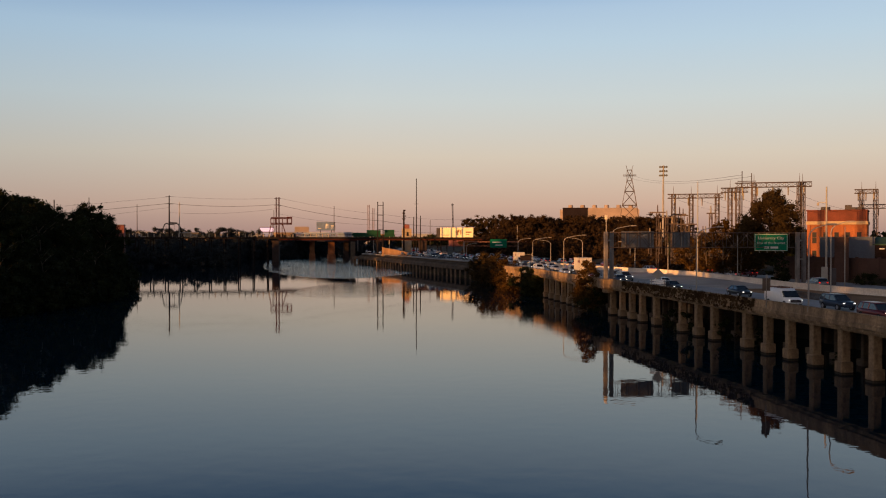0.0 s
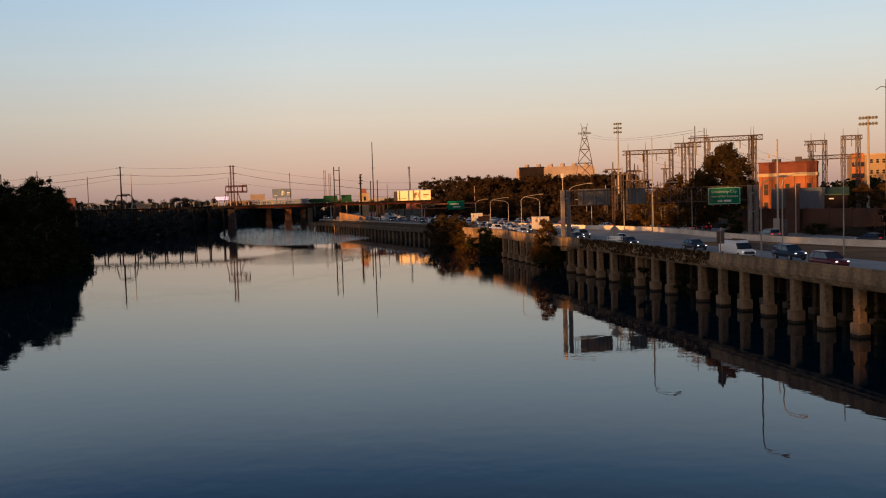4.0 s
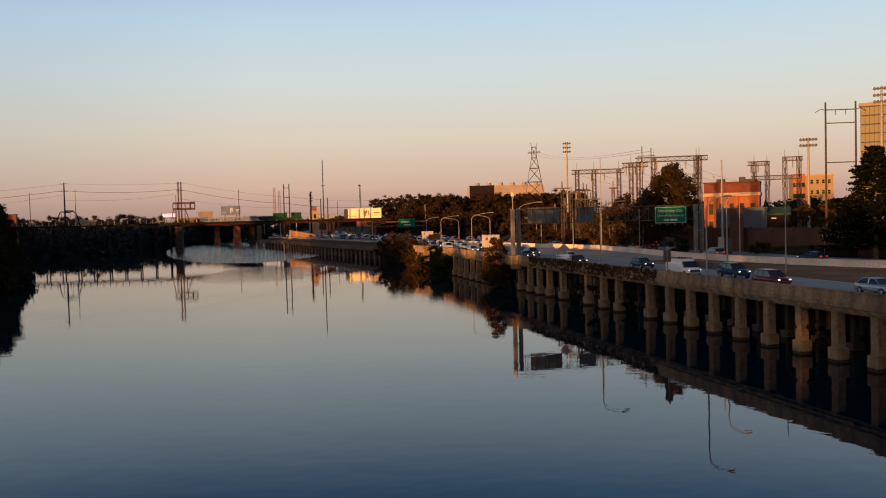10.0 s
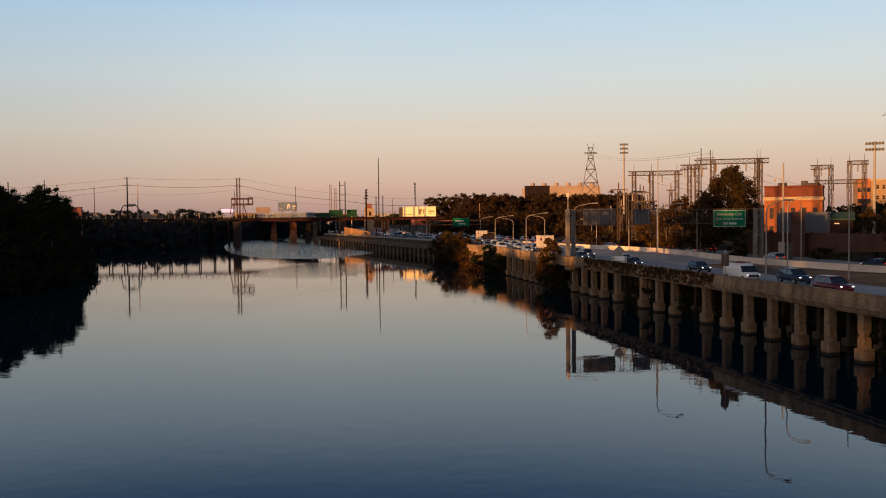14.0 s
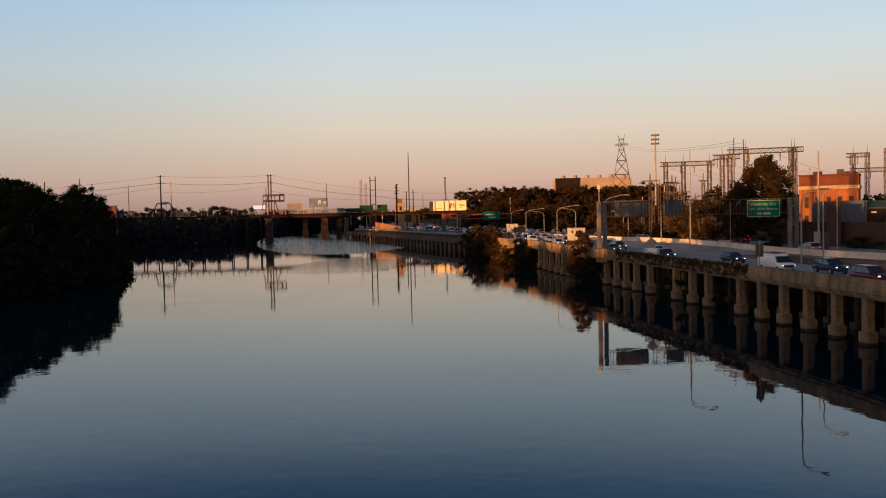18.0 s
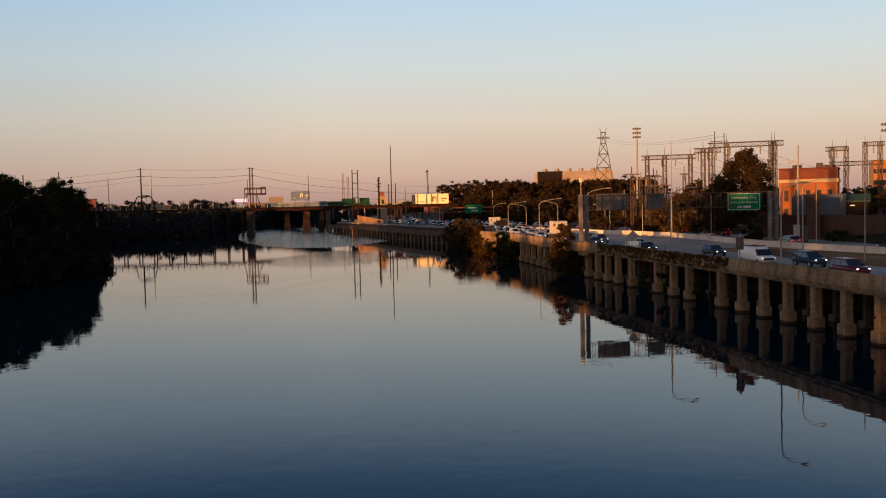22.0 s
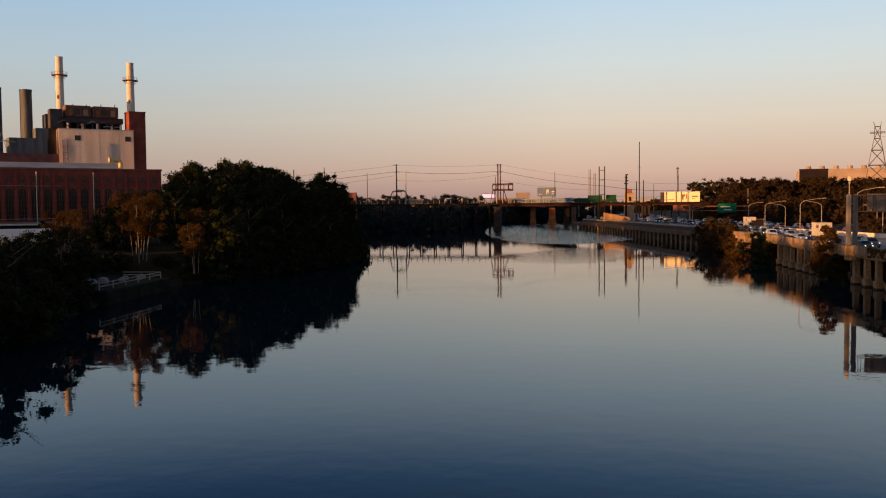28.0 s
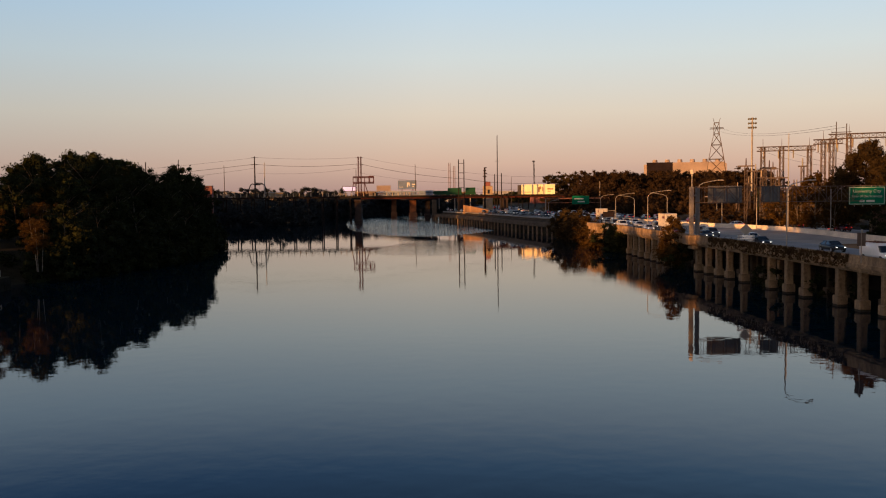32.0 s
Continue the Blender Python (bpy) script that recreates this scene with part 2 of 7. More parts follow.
GANTRYSTEEL = mat("weathered_gantry_steel", (0.15, 0.135, 0.125), 0.7, 0.1, var=0.25, scale=0.6, bump=0.05)
DULLSTEEL = mat("dull_grey_steel", (0.23, 0.20, 0.17), 0.6, 0.2, var=0.2, bump=0.05)
RUST = mat("rusty_steel", (0.17, 0.075, 0.045), 0.85, 0.2, var=0.4, scale=0.6)
DARKSTEEL = mat("dark_steel", (0.013, 0.009, 0.008), 0.85, 0.0, var=0.3, spec=0.15)
WOODPOLE = mat("creosoted_pole", (0.05, 0.036, 0.028), 0.9, var=0.3)
BRICK = mat("red_brick", (0.235, 0.078, 0.028), 0.9, scale=0.25, fine=4, var=0.3, bump=0.25)
HALLBRICK = mat("sooty_red_brick", (0.19, 0.042, 0.028), 0.9, scale=0.25, fine=4, var=0.3, bump=0.25)
DARKBRICK = mat("dark_brick", (0.17, 0.06, 0.05), 0.9, scale=0.25, fine=4, var=0.3, bump=0.25)
BROWNWALL = mat("brown_block_wall", (0.058, 0.030, 0.023), 0.9, scale=0.2, fine=3, var=0.25, bump=0.25)
STONETRIM = mat("stone_trim", (0.33, 0.25, 0.16), 0.85, var=0.2)
ATTIC = mat("sooty_brick_attic", (0.11, 0.030, 0.018), 0.9, scale=0.25, fine=4, var=0.3, bump=0.25)
# poster made dark and blue to offset the sun, as if in shade
SHADEDBLUE = mat("faded_blue_poster", (0.06, 0.10, 0.19), 0.7, var=0.2, scale=0.3, bump=0)
NIGHTBLOCK = mat("black_cladding", (0.016, 0.012, 0.014), 0.9, var=0.3, spec=0.04)
PALEBLUE = mat("pale_blue_bridge_paint", (0.13, 0.17, 0.24), 0.7, var=0.2, scale=0.4)
LITBRICK = mat("orange_brick", (0.30, 0.11, 0.045), 0.9, scale=0.3, fine=3, var=0.35, bump=0.25)
PLANTWALL = mat("dusty_plant_cladding", (0.25, 0.20, 0.175), 0.75, scale=0.12, fine=1.5, var=0.18)
PALEWALL = mat("pale_metal_cladding", (0.60, 0.48, 0.39), 0.7, scale=0.3, fine=1.5, var=0.2, streak=0.12)
GREYROOF = mat("grey_metal_roof", (0.36, 0.36, 0.37), 0.6, 0.2, scale=0.1, var=0.2)
BLUEGREY = mat("blue_grey_cladding", (0.066, 0.082, 0.112), 0.75, var=0.2, scale=0.15)
DARKCLAD = mat("dark_cladding", (0.045, 0.04, 0.045), 0.8, var=0.3)
YELLOWDUCT = mat("yellow_duct_paint", (0.66, 0.46, 0.20), 0.6, var=0.2, scale=0.6)
STACK = mat("pale_stack_paint", (0.58, 0.50, 0.42), 0.75, scale=0.15, fine=1.2, var=0.2)
GREYSTACK = mat("grey_stack_steel", (0.10, 0.105, 0.11), 0.8, 0.1, scale=0.5, var=0.45, streak=0.1)
TANWALL = mat("tan_masonry", (0.27, 0.19, 0.115), 0.85, scale=0.1, var=0.15)
GOLDGLASS = glassy("bronze_glass", (0.135, 0.118, 0.064), 0.55, 0.3)
WINDOW = glassy("dark_window_glass", (0.012, 0.012, 0.014), 0.15, 0.3)
SIGNGREEN = mat("sign_green", (0.001, 0.105, 0.058), 0.6, var=0.1, bump=0, spec=0.08)
SHEETGREEN = mat("dull_green_sheet_metal", (0.028, 0.062, 0.042), 0.7, var=0.25, scale=0.5, spec=0.2)
# sign green dulled for the distance haze over the far signs
HAZEGREEN = mat("faded_sign_green", (0.012, 0.055, 0.028), 0.7, var=0.2, bump=0, spec=0.08)
SIGNWHITE = mat("sign_white", (0.36, 0.40, 0.38), 0.6, var=0.05, bump=0, spec=0.1)
SIGNBACK = mat("sign_back_aluminium", (0.10, 0.108, 0.12), 0.6, 0.1, var=0.2, scale=0.5)
WHITE = mat("white_paint", (0.78, 0.77, 0.74), 0.6, var=0.08, bump=0.03)
# white darkened in place of weaker sunlight on the box truck
DIMWHITE = mat("grimy_white_paint", (0.42, 0.40, 0.37), 0.7, var=0.2, scale=0.4)
POSTERLIGHT = mat("billboard_cream", (0.84, 0.72, 0.46), 0.7, var=0.08, scale=0.3, bump=0)
POSTERDARK = mat("billboard_ink", (0.22, 0.12, 0.06), 0.7, var=0.15, bump=0)
BARK = mat("bark", (0.10, 0.075, 0.05), 0.95, scale=1.5, fine=8, var=0.4, bump=0.5)
PALEBARK = mat("pale_bark", (0.15, 0.125, 0.095), 0.9, scale=1.5, fine=8, var=0.35, bump=0.4)
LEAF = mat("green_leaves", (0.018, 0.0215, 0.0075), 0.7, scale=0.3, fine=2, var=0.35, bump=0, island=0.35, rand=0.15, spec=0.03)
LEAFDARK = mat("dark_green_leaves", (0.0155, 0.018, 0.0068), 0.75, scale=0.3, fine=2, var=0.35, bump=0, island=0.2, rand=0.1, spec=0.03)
# bluer and paler than the other leaves: distance haze put in the colour
LEAFHAZE = mat("blue_green_leaves", (0.026, 0.031, 0.033), 0.8, scale=0.3, fine=2, var=0.3, bump=0, island=0.2, spec=0.03, sheer=0.2)
LEAFGOLD = mat("turning_leaves", (0.062, 0.0355, 0.0105), 0.75, scale=0.3, fine=2, var=0.35, bump=0, island=0.35, rand=0.15, spec=0.03, sheer=0.4)
# rust brown, reddened and lifted for the haze over the wooded rise
LEAFRUST = mat("rust_brown_leaves", (0.043, 0.0265, 0.0130), 0.85, scale=0.3, fine=2, var=0.25, bump=0, island=0.15, rand=0.1, spec=0.1, sheer=0.4)
LEAFBROWN = mat("brown_green_leaves", (0.047, 0.032, 0.0135), 0.8, scale=0.3, fine=2, var=0.35, bump=0, island=0.25, rand=0.15, spec=0.03, sheer=0.4)
DRYVINE = mat("dry_vine_leaves", (0.066, 0.043, 0.022), 0.85, scale=0.4, fine=2, var=0.35, bump=0, island=0.3, spec=0.03, sheer=0.3)
CERAMIC = mat("brown_ceramic", (0.055, 0.030, 0.022), 0.4, 0.0, var=0.2, bump=0)
# steel made paler for the haze in front of the far towers
HAZESTEEL = mat("faded_grey_steel", (0.20, 0.13, 0.11), 0.85, 0.0, var=0.2)
BROWNSTEEL = mat("weathered_brown_steel", (0.085, 0.062, 0.050), 0.8, 0.1, var=0.3, bump=0.05)
# pier masonry darkened in place of the shade it stands in
DARKSTONE = mat("sooty_masonry", (0.024, 0.014, 0.011), 0.9, scale=0.4, fine=3, var=0.4, bump=0.3)
# near-black wall colour that holds the shade under deck and between piles
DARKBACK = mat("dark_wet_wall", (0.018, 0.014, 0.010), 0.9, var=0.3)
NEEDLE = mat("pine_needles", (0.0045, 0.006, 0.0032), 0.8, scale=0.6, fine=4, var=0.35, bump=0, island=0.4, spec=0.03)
RUBBER = mat("tyre_rubber", (0.02, 0.02, 0.02), 0.9, var=0.2, bump=0)
ALLOY = mat("wheel_alloy", (0.5, 0.5, 0.52), 0.35, 0.8, var=0.1, bump=0)
CARGLASS = glassy("car_glass", (0.012, 0.014, 0.018), 0.04)
HEADLIGHT = glow("headlight_lens", (1.0, 0.95, 0.85), 1.1)
LAMPOFF = glassy("unlit_headlight", (0.6, 0.6, 0.6), 0.1)
TAILLIGHT = glow("taillight_lens", (0.75, 0.02, 0.01), 0.6)
SCREEN = glow("lit_screen", (0.62, 0.60, 1.0), 0.2)
PALESTONE = mat("pale_boulder_stone", (0.20, 0.20, 0.21), 0.9, scale=0.8, fine=4, var=0.35, bump=0.4)
WETSTONE = mat("dark_wet_stone", (0.019, 0.016, 0.012), 0.95, scale=0.5, fine=3, var=0.4, bump=0.4, spec=0.05)
SLATE = mat("dark_stone_blocks", (0.055, 0.052, 0.050), 0.9, scale=0.5, fine=3, var=0.4, bump=0.4)
DULLRAIL = mat("weathered_timber_rail", (0.26, 0.22, 0.17), 0.9, var=0.3)
MASTRUST = mat("dark_red_steel", (0.055, 0.013, 0.009), 0.85, 0.0, var=0.3, spec=0.15)


def paint(name, col, metal=0.3):
    return mat(name, col, 0.28, metal, var=0.06, bump=0, spec=0.6)


CARPAINT = {"white": paint("car_white", (0.75, 0.75, 0.74), 0.0), "black": paint("car_black", (0.015, 0.015, 0.018)),
            "silver": paint("car_silver", (0.45, 0.47, 0.50), 0.6), "blue": paint("car_blue", (0.018, 0.03, 0.055)),
            "red": paint("car_red", (0.11, 0.010, 0.012)), "grey": paint("car_grey", (0.14, 0.145, 0.15), 0.5)}


# ---------------------------------------------------------------- mesh helpers
def polar(az, d, z=0.0):
    """A place from its bearing off +y in degrees, its distance and its height."""
    return Vector((d * math.sin(radians(az)), d * math.cos(radians(az)), z))


def part(name, bm, material, parent=None, label="", smooth=False):
    """Links a bmesh as one mesh object under a thing or a part."""
    me = bpy.data.meshes.new(name)
    bm.to_mesh(me)
    bm.free()
    me.materials.append(material)
    if smooth:
        me.shade_smooth()
    ob = new(name, me)
    if parent:
        ob.parent = parent
    if label:
        ob["label"] = label
    return ob


def again(ob, parent, m):
    """Another part on the same mesh, at the pose m under its parent."""
    o = new(ob.name.split(".")[0], ob.data)
    o.parent = parent
    o.matrix_local = m
    return o


def thing(name, label, category, m=None, group="", kind=""):
    ob = new(name)
    if m is not None:
        ob.matrix_basis = m
    return tagged(ob, label, category, group, kind)


def box(bm, x, y, z, sx, sy, sz, rz=0.0, bevel=0.0):
    """A box with its centre in plan at x, y and its foot at z."""
    m = Matrix.Translation((x, y, z + sz / 2)) @ Matrix.Rotation(radians(rz), 4, 'Z') @ Matrix.Diagonal((sx, sy, sz, 1))
    made = bmesh.ops.create_cube(bm, size=1, matrix=m)["verts"]
    if bevel:
        edges = {e for v in made for e in v.link_edges}
        bmesh.ops.bevel(bm, geom=list(edges), offset=bevel, segments=1, affect='EDGES')
    return bm


def rod(bm, p, q, r, r2=None, seg=6):
    """A round bar from p to q."""
    p, q = Vector(p), Vector(q)
    d = q - p
    if d.length < 1e-5:
        return bm
    m = Matrix.Translation((p + q) / 2) @ d.to_track_quat('Z', 'Y').to_matrix().to_4x4()
    bmesh.ops.create_cone(bm, cap_ends=True, segments=seg, radius1=r, radius2=r if r2 is None else r2, depth=d.length, matrix=m)
    return bm


def bent(bm, pts, r, r2=None, seg=6):
    """One unbroken round bar through several points, thinning from r to r2."""
    pts = [Vector(p) for p in pts]
    r2 = r if r2 is None else r2
    rings, side = [], None
    for i, p in enumerate(pts):
        d = (pts[min(i + 1, len(pts) - 1)] - pts[max(i - 1, 0)]).normalized()
        if side is None:
            side = d.orthogonal().normalized()
        side = (side - d * side.dot(d)).normalized()
        over, w = d.cross(side), r + (r2 - r) * i / (len(pts) - 1)
        rings.append([bm.verts.new(p + (side * math.cos(2 * math.pi * k / seg) + over * math.sin(2 * math.pi * k / seg)) * w) for k in range(seg)])
    for a, b in zip(rings, rings[1:]):
        for k in range(seg):
            bm.faces.new((a[k], a[(k + 1) % seg], b[(k + 1) % seg], b[k]))
    bm.faces.new(rings[0][::-1]), bm.faces.new(rings[-1])
    return bm


def lattice(bm, p, q, w, r, bays, up=(0, 0, 1)):
    """A four-chord truss of width w between p and q."""
    p, q = Vector(p), Vector(q)
    d = (q - p).normalized()
    a = d.cross(Vector(up))
    a = (a if a.length > 0.1 else d.cross(Vector((1, 0, 0)))).normalized() * w / 2
    b = d.cross(a).normalized() * w / 2
    corners = (a + b, a - b, -a - b, b - a)
    for c in corners:
        rod(bm, p + c, q + c, r, seg=4)
    for i in range(bays):
        s, t = p.lerp(q, i / bays), p.lerp(q, (i + 1) / bays)
        for j in range(4):
            c, g = corners[j], corners[(j + 1) % 4]
            rod(bm, s + c, t + g, r * 0.6, seg=3) if i % 2 else rod(bm, s + g, t + c, r * 0.6, seg=3)
            rod(bm, t + c, t + g, r * 0.6, seg=3)
    return bm


def ribbon(bm, pts, prof):
    """Sweeps a closed profile of (offset to the right, height) along plan points (x, y, z)."""
    rings = []
    for i, p in enumerate(pts):
        d = Vector(pts[min(i + 1, len(pts) - 1)]) - Vector(pts[max(i - 1, 0)])
        s = Vector((d.y, -d.x, 0)).normalized()
        rings.append([bm.verts.new(Vector(p) + s * o + Vector((0, 0, h))) for o, h in prof])
    k = len(prof)
    for r, t in zip(rings, rings[1:]):
        for j in range(k):
            bm.faces.new((r[j], r[(j + 1) % k], t[(j + 1) % k], t[j]))
    bm.faces.new(rings[0])
    bm.faces.new(rings[-1][::-1])
    bmesh.ops.recalc_face_normals(bm, faces=bm.faces)
    return bm


def soup(name, quads, material, parent=None, label=""):
    """One mesh from an array of quads (n, 4, 3)."""
    n = len(quads)
    me = bpy.data.meshes.new(name)
    me.from_pydata(quads.reshape(-1, 3).tolist(), [], np.arange(4 * n).reshape(n, 4).tolist())
    me.materials.append(material)
    ob = new(name, me)
    if parent:
        ob.parent = parent
    if label:
        ob["label"] = label
    return ob


def writing(text, size, material, parent, m, name="lettering"):
    """Flat raised letters in the built-in font."""
    cu = bpy.data.curves.new(name, 'FONT')
    cu.body, cu.size, cu.align_x, cu.align_y, cu.extrude = text, size, 'CENTER', 'CENTER', 0.01
    tmp = bpy.data.objects.new(name, cu)
    me = bpy.data.meshes.new_from_object(tmp)
    bpy.data.objects.remove(tmp)
    me.materials.append(material)
    ob = new(name, me)
    ob.parent = parent
    ob.matrix_local = m
    return ob


def lerp_at(table, v):
    """Piecewise-linear look-up in rows of (key, value)."""
    return float(np.interp(v, [r[0] for r in table], [r[1] for r in table]))


# ---------------------------------------------------------------- land and water
SHORE_L = [(-400, -74), (40, -57), (62, -62), (80, -70), (104, -76.5), (119, -80.5), (135, -84), (152, -80), (188, -77), (228, -85), (264, -99), (330, -150), (430, -178), (520, -172), (582, -150), (640, -152), (800, -230), (1200, -480), (4000, -2400)]
EDGE = [(-60, 59.5), (20, 47.6), (60, 41.5), (75, 39.3), (88, 37.3), (101, 35.4), (115, 33.1), (137, 29.4), (152.7, 26.6), (163, 24.9), (175, 22.3), (193, 19.6), (205, 18.2), (217, 15.6), (240, 12.9), (255, 11.0), (280, 7.5), (292, 5.6), (310, -1), (340, -11.5), (380, -25), (430, -41), (464, -56), (476, -51), (520, -46), (600, -52), (700, -68), (900, -150), (1200, -360), (4000, -2300)]
SHORE_R = [(-400, 112), (-60, 75), (20, 63), (60, 57), (88, 52), (115, 48), (137, 44), (163, 39), (193, 34), (205, 30), (213, 19), (217, 17.6), (240, 14.9)] + [(y, x + 1.5) for y, x in EDGE if y >= 255]
ROAD_Z = 5.55


def land_z(x, y):
    l, r = lerp_at(SHORE_L, y), lerp_at(SHORE_R, y)
    inside = min(x - l, r - x)              # metres into the river
    if inside > 0:
        return -min(3.0, 0.4 + inside * 0.6)
    out = -inside
    steep = 0.75 if x > r else 0.75 - 0.58 * max(0.0, min(1.0, (24 - abs(y - 122)) / 10))
    z = min(4.9, 0.3 + out * steep)
    if x > r:
        z += 5.0 * max(0.0, min(1.0, (out - 60) / 120)) * max(0.0, min(1.0, (y - 170) / 80))
    else:
        z += 1.5 * max(0.0, min(1.0, (out - 20) / 40))
    return z + 0.25 * noise.noise((x * 0.05, y * 0.05, 0)) - (z if y > 1500 and inside > 0 else 0)


xs = np.concatenate([[-4400, -2500, -1400, -800, -500, -350], np.arange(-280, 221, 5.0), [260, 320, 420, 600, 900, 1500, 2600, 4400]])
ys = np.concatenate([[-2500, -1000, -400, -150], np.arange(-60, 701, 5.0), [720, 760, 820, 900, 1000, 1200, 1500, 2000, 2800, 4600]])
bm = bmesh.new()
rows = [[bm.verts.new((x, y, land_z(x, y))) for x in xs] for y in ys]
for r, t in zip(rows, rows[1:]):
    for j in range(len(xs) - 1):
        bm.faces.new((r[j], r[j + 1], t[j + 1], t[j]))
tagged(part("ground", bm, GROUND, smooth=True), "brown and dull green earth of both river banks", "ground", kind="structure")

bm = bmesh.new()
wv = [bm.verts.new(p) for p in ((-2600, -2000, 0), (400, -2000, 0), (400, 4000, 0), (-2600, 4000, 0))]
bm.faces.new(wv)
tagged(part("water", bm, WATER), "calm dark blue river water mirroring the sky", "river", kind="structure")

# ---------------------------------------------------------------- the expressway
ROAD_SHIFT = [(250, 0.0), (300, 4.0), (800, 4.0)]     # the lanes stand back from the pile wall
near_path = [(lerp_at(EDGE, y) + lerp_at(ROAD_SHIFT, y), y, ROAD_Z) for y in [-60, 0, 20, 40, 60, 75, 88, 101, 115, 137, 152.7, 163, 175, 193, 205, 217, 240, 255, 280, 292, 310, 340, 380, 430, 464, 476, 520, 600, 700]]
BARRIER = [(89, 60), (76, 89), (67, 105), (62, 113), (58.4, 121), (54.6, 133), (52.6, 143), (51.5, 157), (50.8, 172), (49.2, 187), (45.2, 200), (38.5, 215), (31, 234), (25, 260), (19.5, 290), (8.5, 330), (-8.5, 380), (-28, 440), (-30.5, 520), (-36, 600), (-52, 700)]
far_path = [(x, y, ROAD_Z) for x, y in BARRIER]

bm = bmesh.new()
ribbon(bm, near_path, [(0.35, -0.55), (0.35, 0), (12.6, 0.0), (12.6, -0.55)])
tagged(part("road", bm, ASPHALT), "worn grey asphalt lanes of the expressway along the river", "road", kind="structure")
bm = bmesh.new()
ribbon(bm, far_path, [(0.3, -0.5), (0.3, -0.1), (19, -0.1), (19, -0.5)])
tagged(part("road", bm, ASPHALT), "grey asphalt lanes behind the median barrier", "road", kind="structure")

# the bare wedge of ground between the two carriageways, then a paved gore where they close up
def between(y0, y1, material, label, category, steps=14):
    bm = bmesh.new()
    west = sorted((y, x) for x, y in BARRIER)
    tops = []
    for k in range(steps + 1):
        y = y0 + (y1 - y0) * k / steps
        e, w = lerp_at(EDGE, y) + 12.6 + lerp_at(ROAD_SHIFT, y), lerp_at(west, y) - 0.1
        tops.append([bm.verts.new((p, y, ROAD_Z + h)) for p, h in ((e, -0.02), ((e + w) / 2, 0.10), (w, 0.05))])
    for r, t in zip(tops, tops[1:]):
        for j in range(2):
            bm.faces.new((r[j], r[j + 1], t[j + 1], t[j]))
    tagged(part("ground", bm, material), label, category, kind="structure")


between(60, 141, DRYGRASS, "bare brown grass wedge between the carriageways", "verge")
between(141.05, 236, GOREPAVE, "pale worn concrete gore between the carriageways", "gore")
# the strip of dry grass beyond the far lanes
bm = bmesh.new()
ribbon(bm, far_path[6:15], [(19.0, -0.4), (19.0, 0.0), (22, 0.7), (30, 1.6), (30, -0.4)])
tagged(part("ground", bm, GROUND), "dark bare verge beyond the far lanes", "verge", kind="structure")

# lane lines
for off, dash in ((1.2, 0), (4.9, 1), (8.6, 1), (12.2, 0)):
    bm = bmesh.new()
    y = 40.0
    while y < 330:
        step = 3.0 if dash else 12.0
        p = [Vector((lerp_at(EDGE, q) + off, q, ROAD_Z + 0.006)) for q in (y, y + step)]
        w = Vector((0.07, 0, 0))
        bm.faces.new([bm.verts.new(v) for v in (p[0] - w, p[0] + w, p[1] + w, p[1] - w)])
        y += 12.0
    tagged(part("lane_marking", bm, SIGNWHITE), "worn white lane line on the asphalt", "road marking", kind="structure")

# median barrier, in precast lengths
med = thing("median_barrier", "pale concrete median barrier in precast lengths", "barrier", kind="structure")
for (x0, y0), (x1, y1) in zip(BARRIER, BARRIER[1:]):
    n = max(1, round(math.hypot(x1 - x0, y1 - y0) / 6.0))
    for i in range(n):
        p = Vector((x0, y0, ROAD_Z)).lerp((x1, y1, ROAD_Z), i / n + 0.004 / n)
        q = Vector((x0, y0, ROAD_Z)).lerp((x1, y1, ROAD_Z), (i + 1) / n - 0.004 / n)
        if p.y > 480:
            continue
        part("barrier_length", ribbon(bmesh.new(), [p, q], [(-0.35, -0.3), (-0.35, 0.1), (-0.16, 0.35), (-0.1, 0.98), (0.1, 0.98), (0.16, 0.35), (0.35, 0.1), (0.35, -0.3)]), PALECON, med)

# viaduct: parapet lengths with the fascia below, deck, edge beam, piers in the water
BAY = 5.27
via = thing("viaduct", "weathered tan concrete river viaduct with solid parapet on piers", "viaduct", kind="structure")


def edge_pt(y, z=ROAD_Z):
    return Vector((lerp_at(EDGE, y), y, z))


for k in range(-9, 28):
    y0 = 69.4 + (k - 0.5) * BAY
    p, q = edge_pt(y0 + 0.015), edge_pt(y0 + BAY - 0.015)
    part("parapet_length", ribbon(bmesh.new(), [p, q], [(0.02, -0.86), (-0.02, -0.62), (-0.26, -0.55), (-0.30, -0.12), (-0.20, -0.06), (-0.14, 0.72), (-0.18, 0.76), (-0.18, 0.85), (0.22, 0.85), (0.22, 0.76), (0.30, 0.0), (0.30, -0.86)]), CONCRETE, via)
VIA_Y = (-60, 20, 60, 75, 88, 101, 115, 137, 152.7, 163, 175, 193, 205, 214)
part("deck", ribbon(bmesh.new(), [edge_pt(y) for y in VIA_Y], [(0.02, -0.88), (0.02, -0.56), (14.0, -0.56), (14.0, -0.88)]), CONCRETE, via)
part("edge_beam", ribbon(bmesh.new(), [edge_pt(y) for y in VIA_Y], [(0.35, -1.12), (0.35, -0.89), (1.5, -0.89), (1.5, -1.12)]), CONCRETE, via)


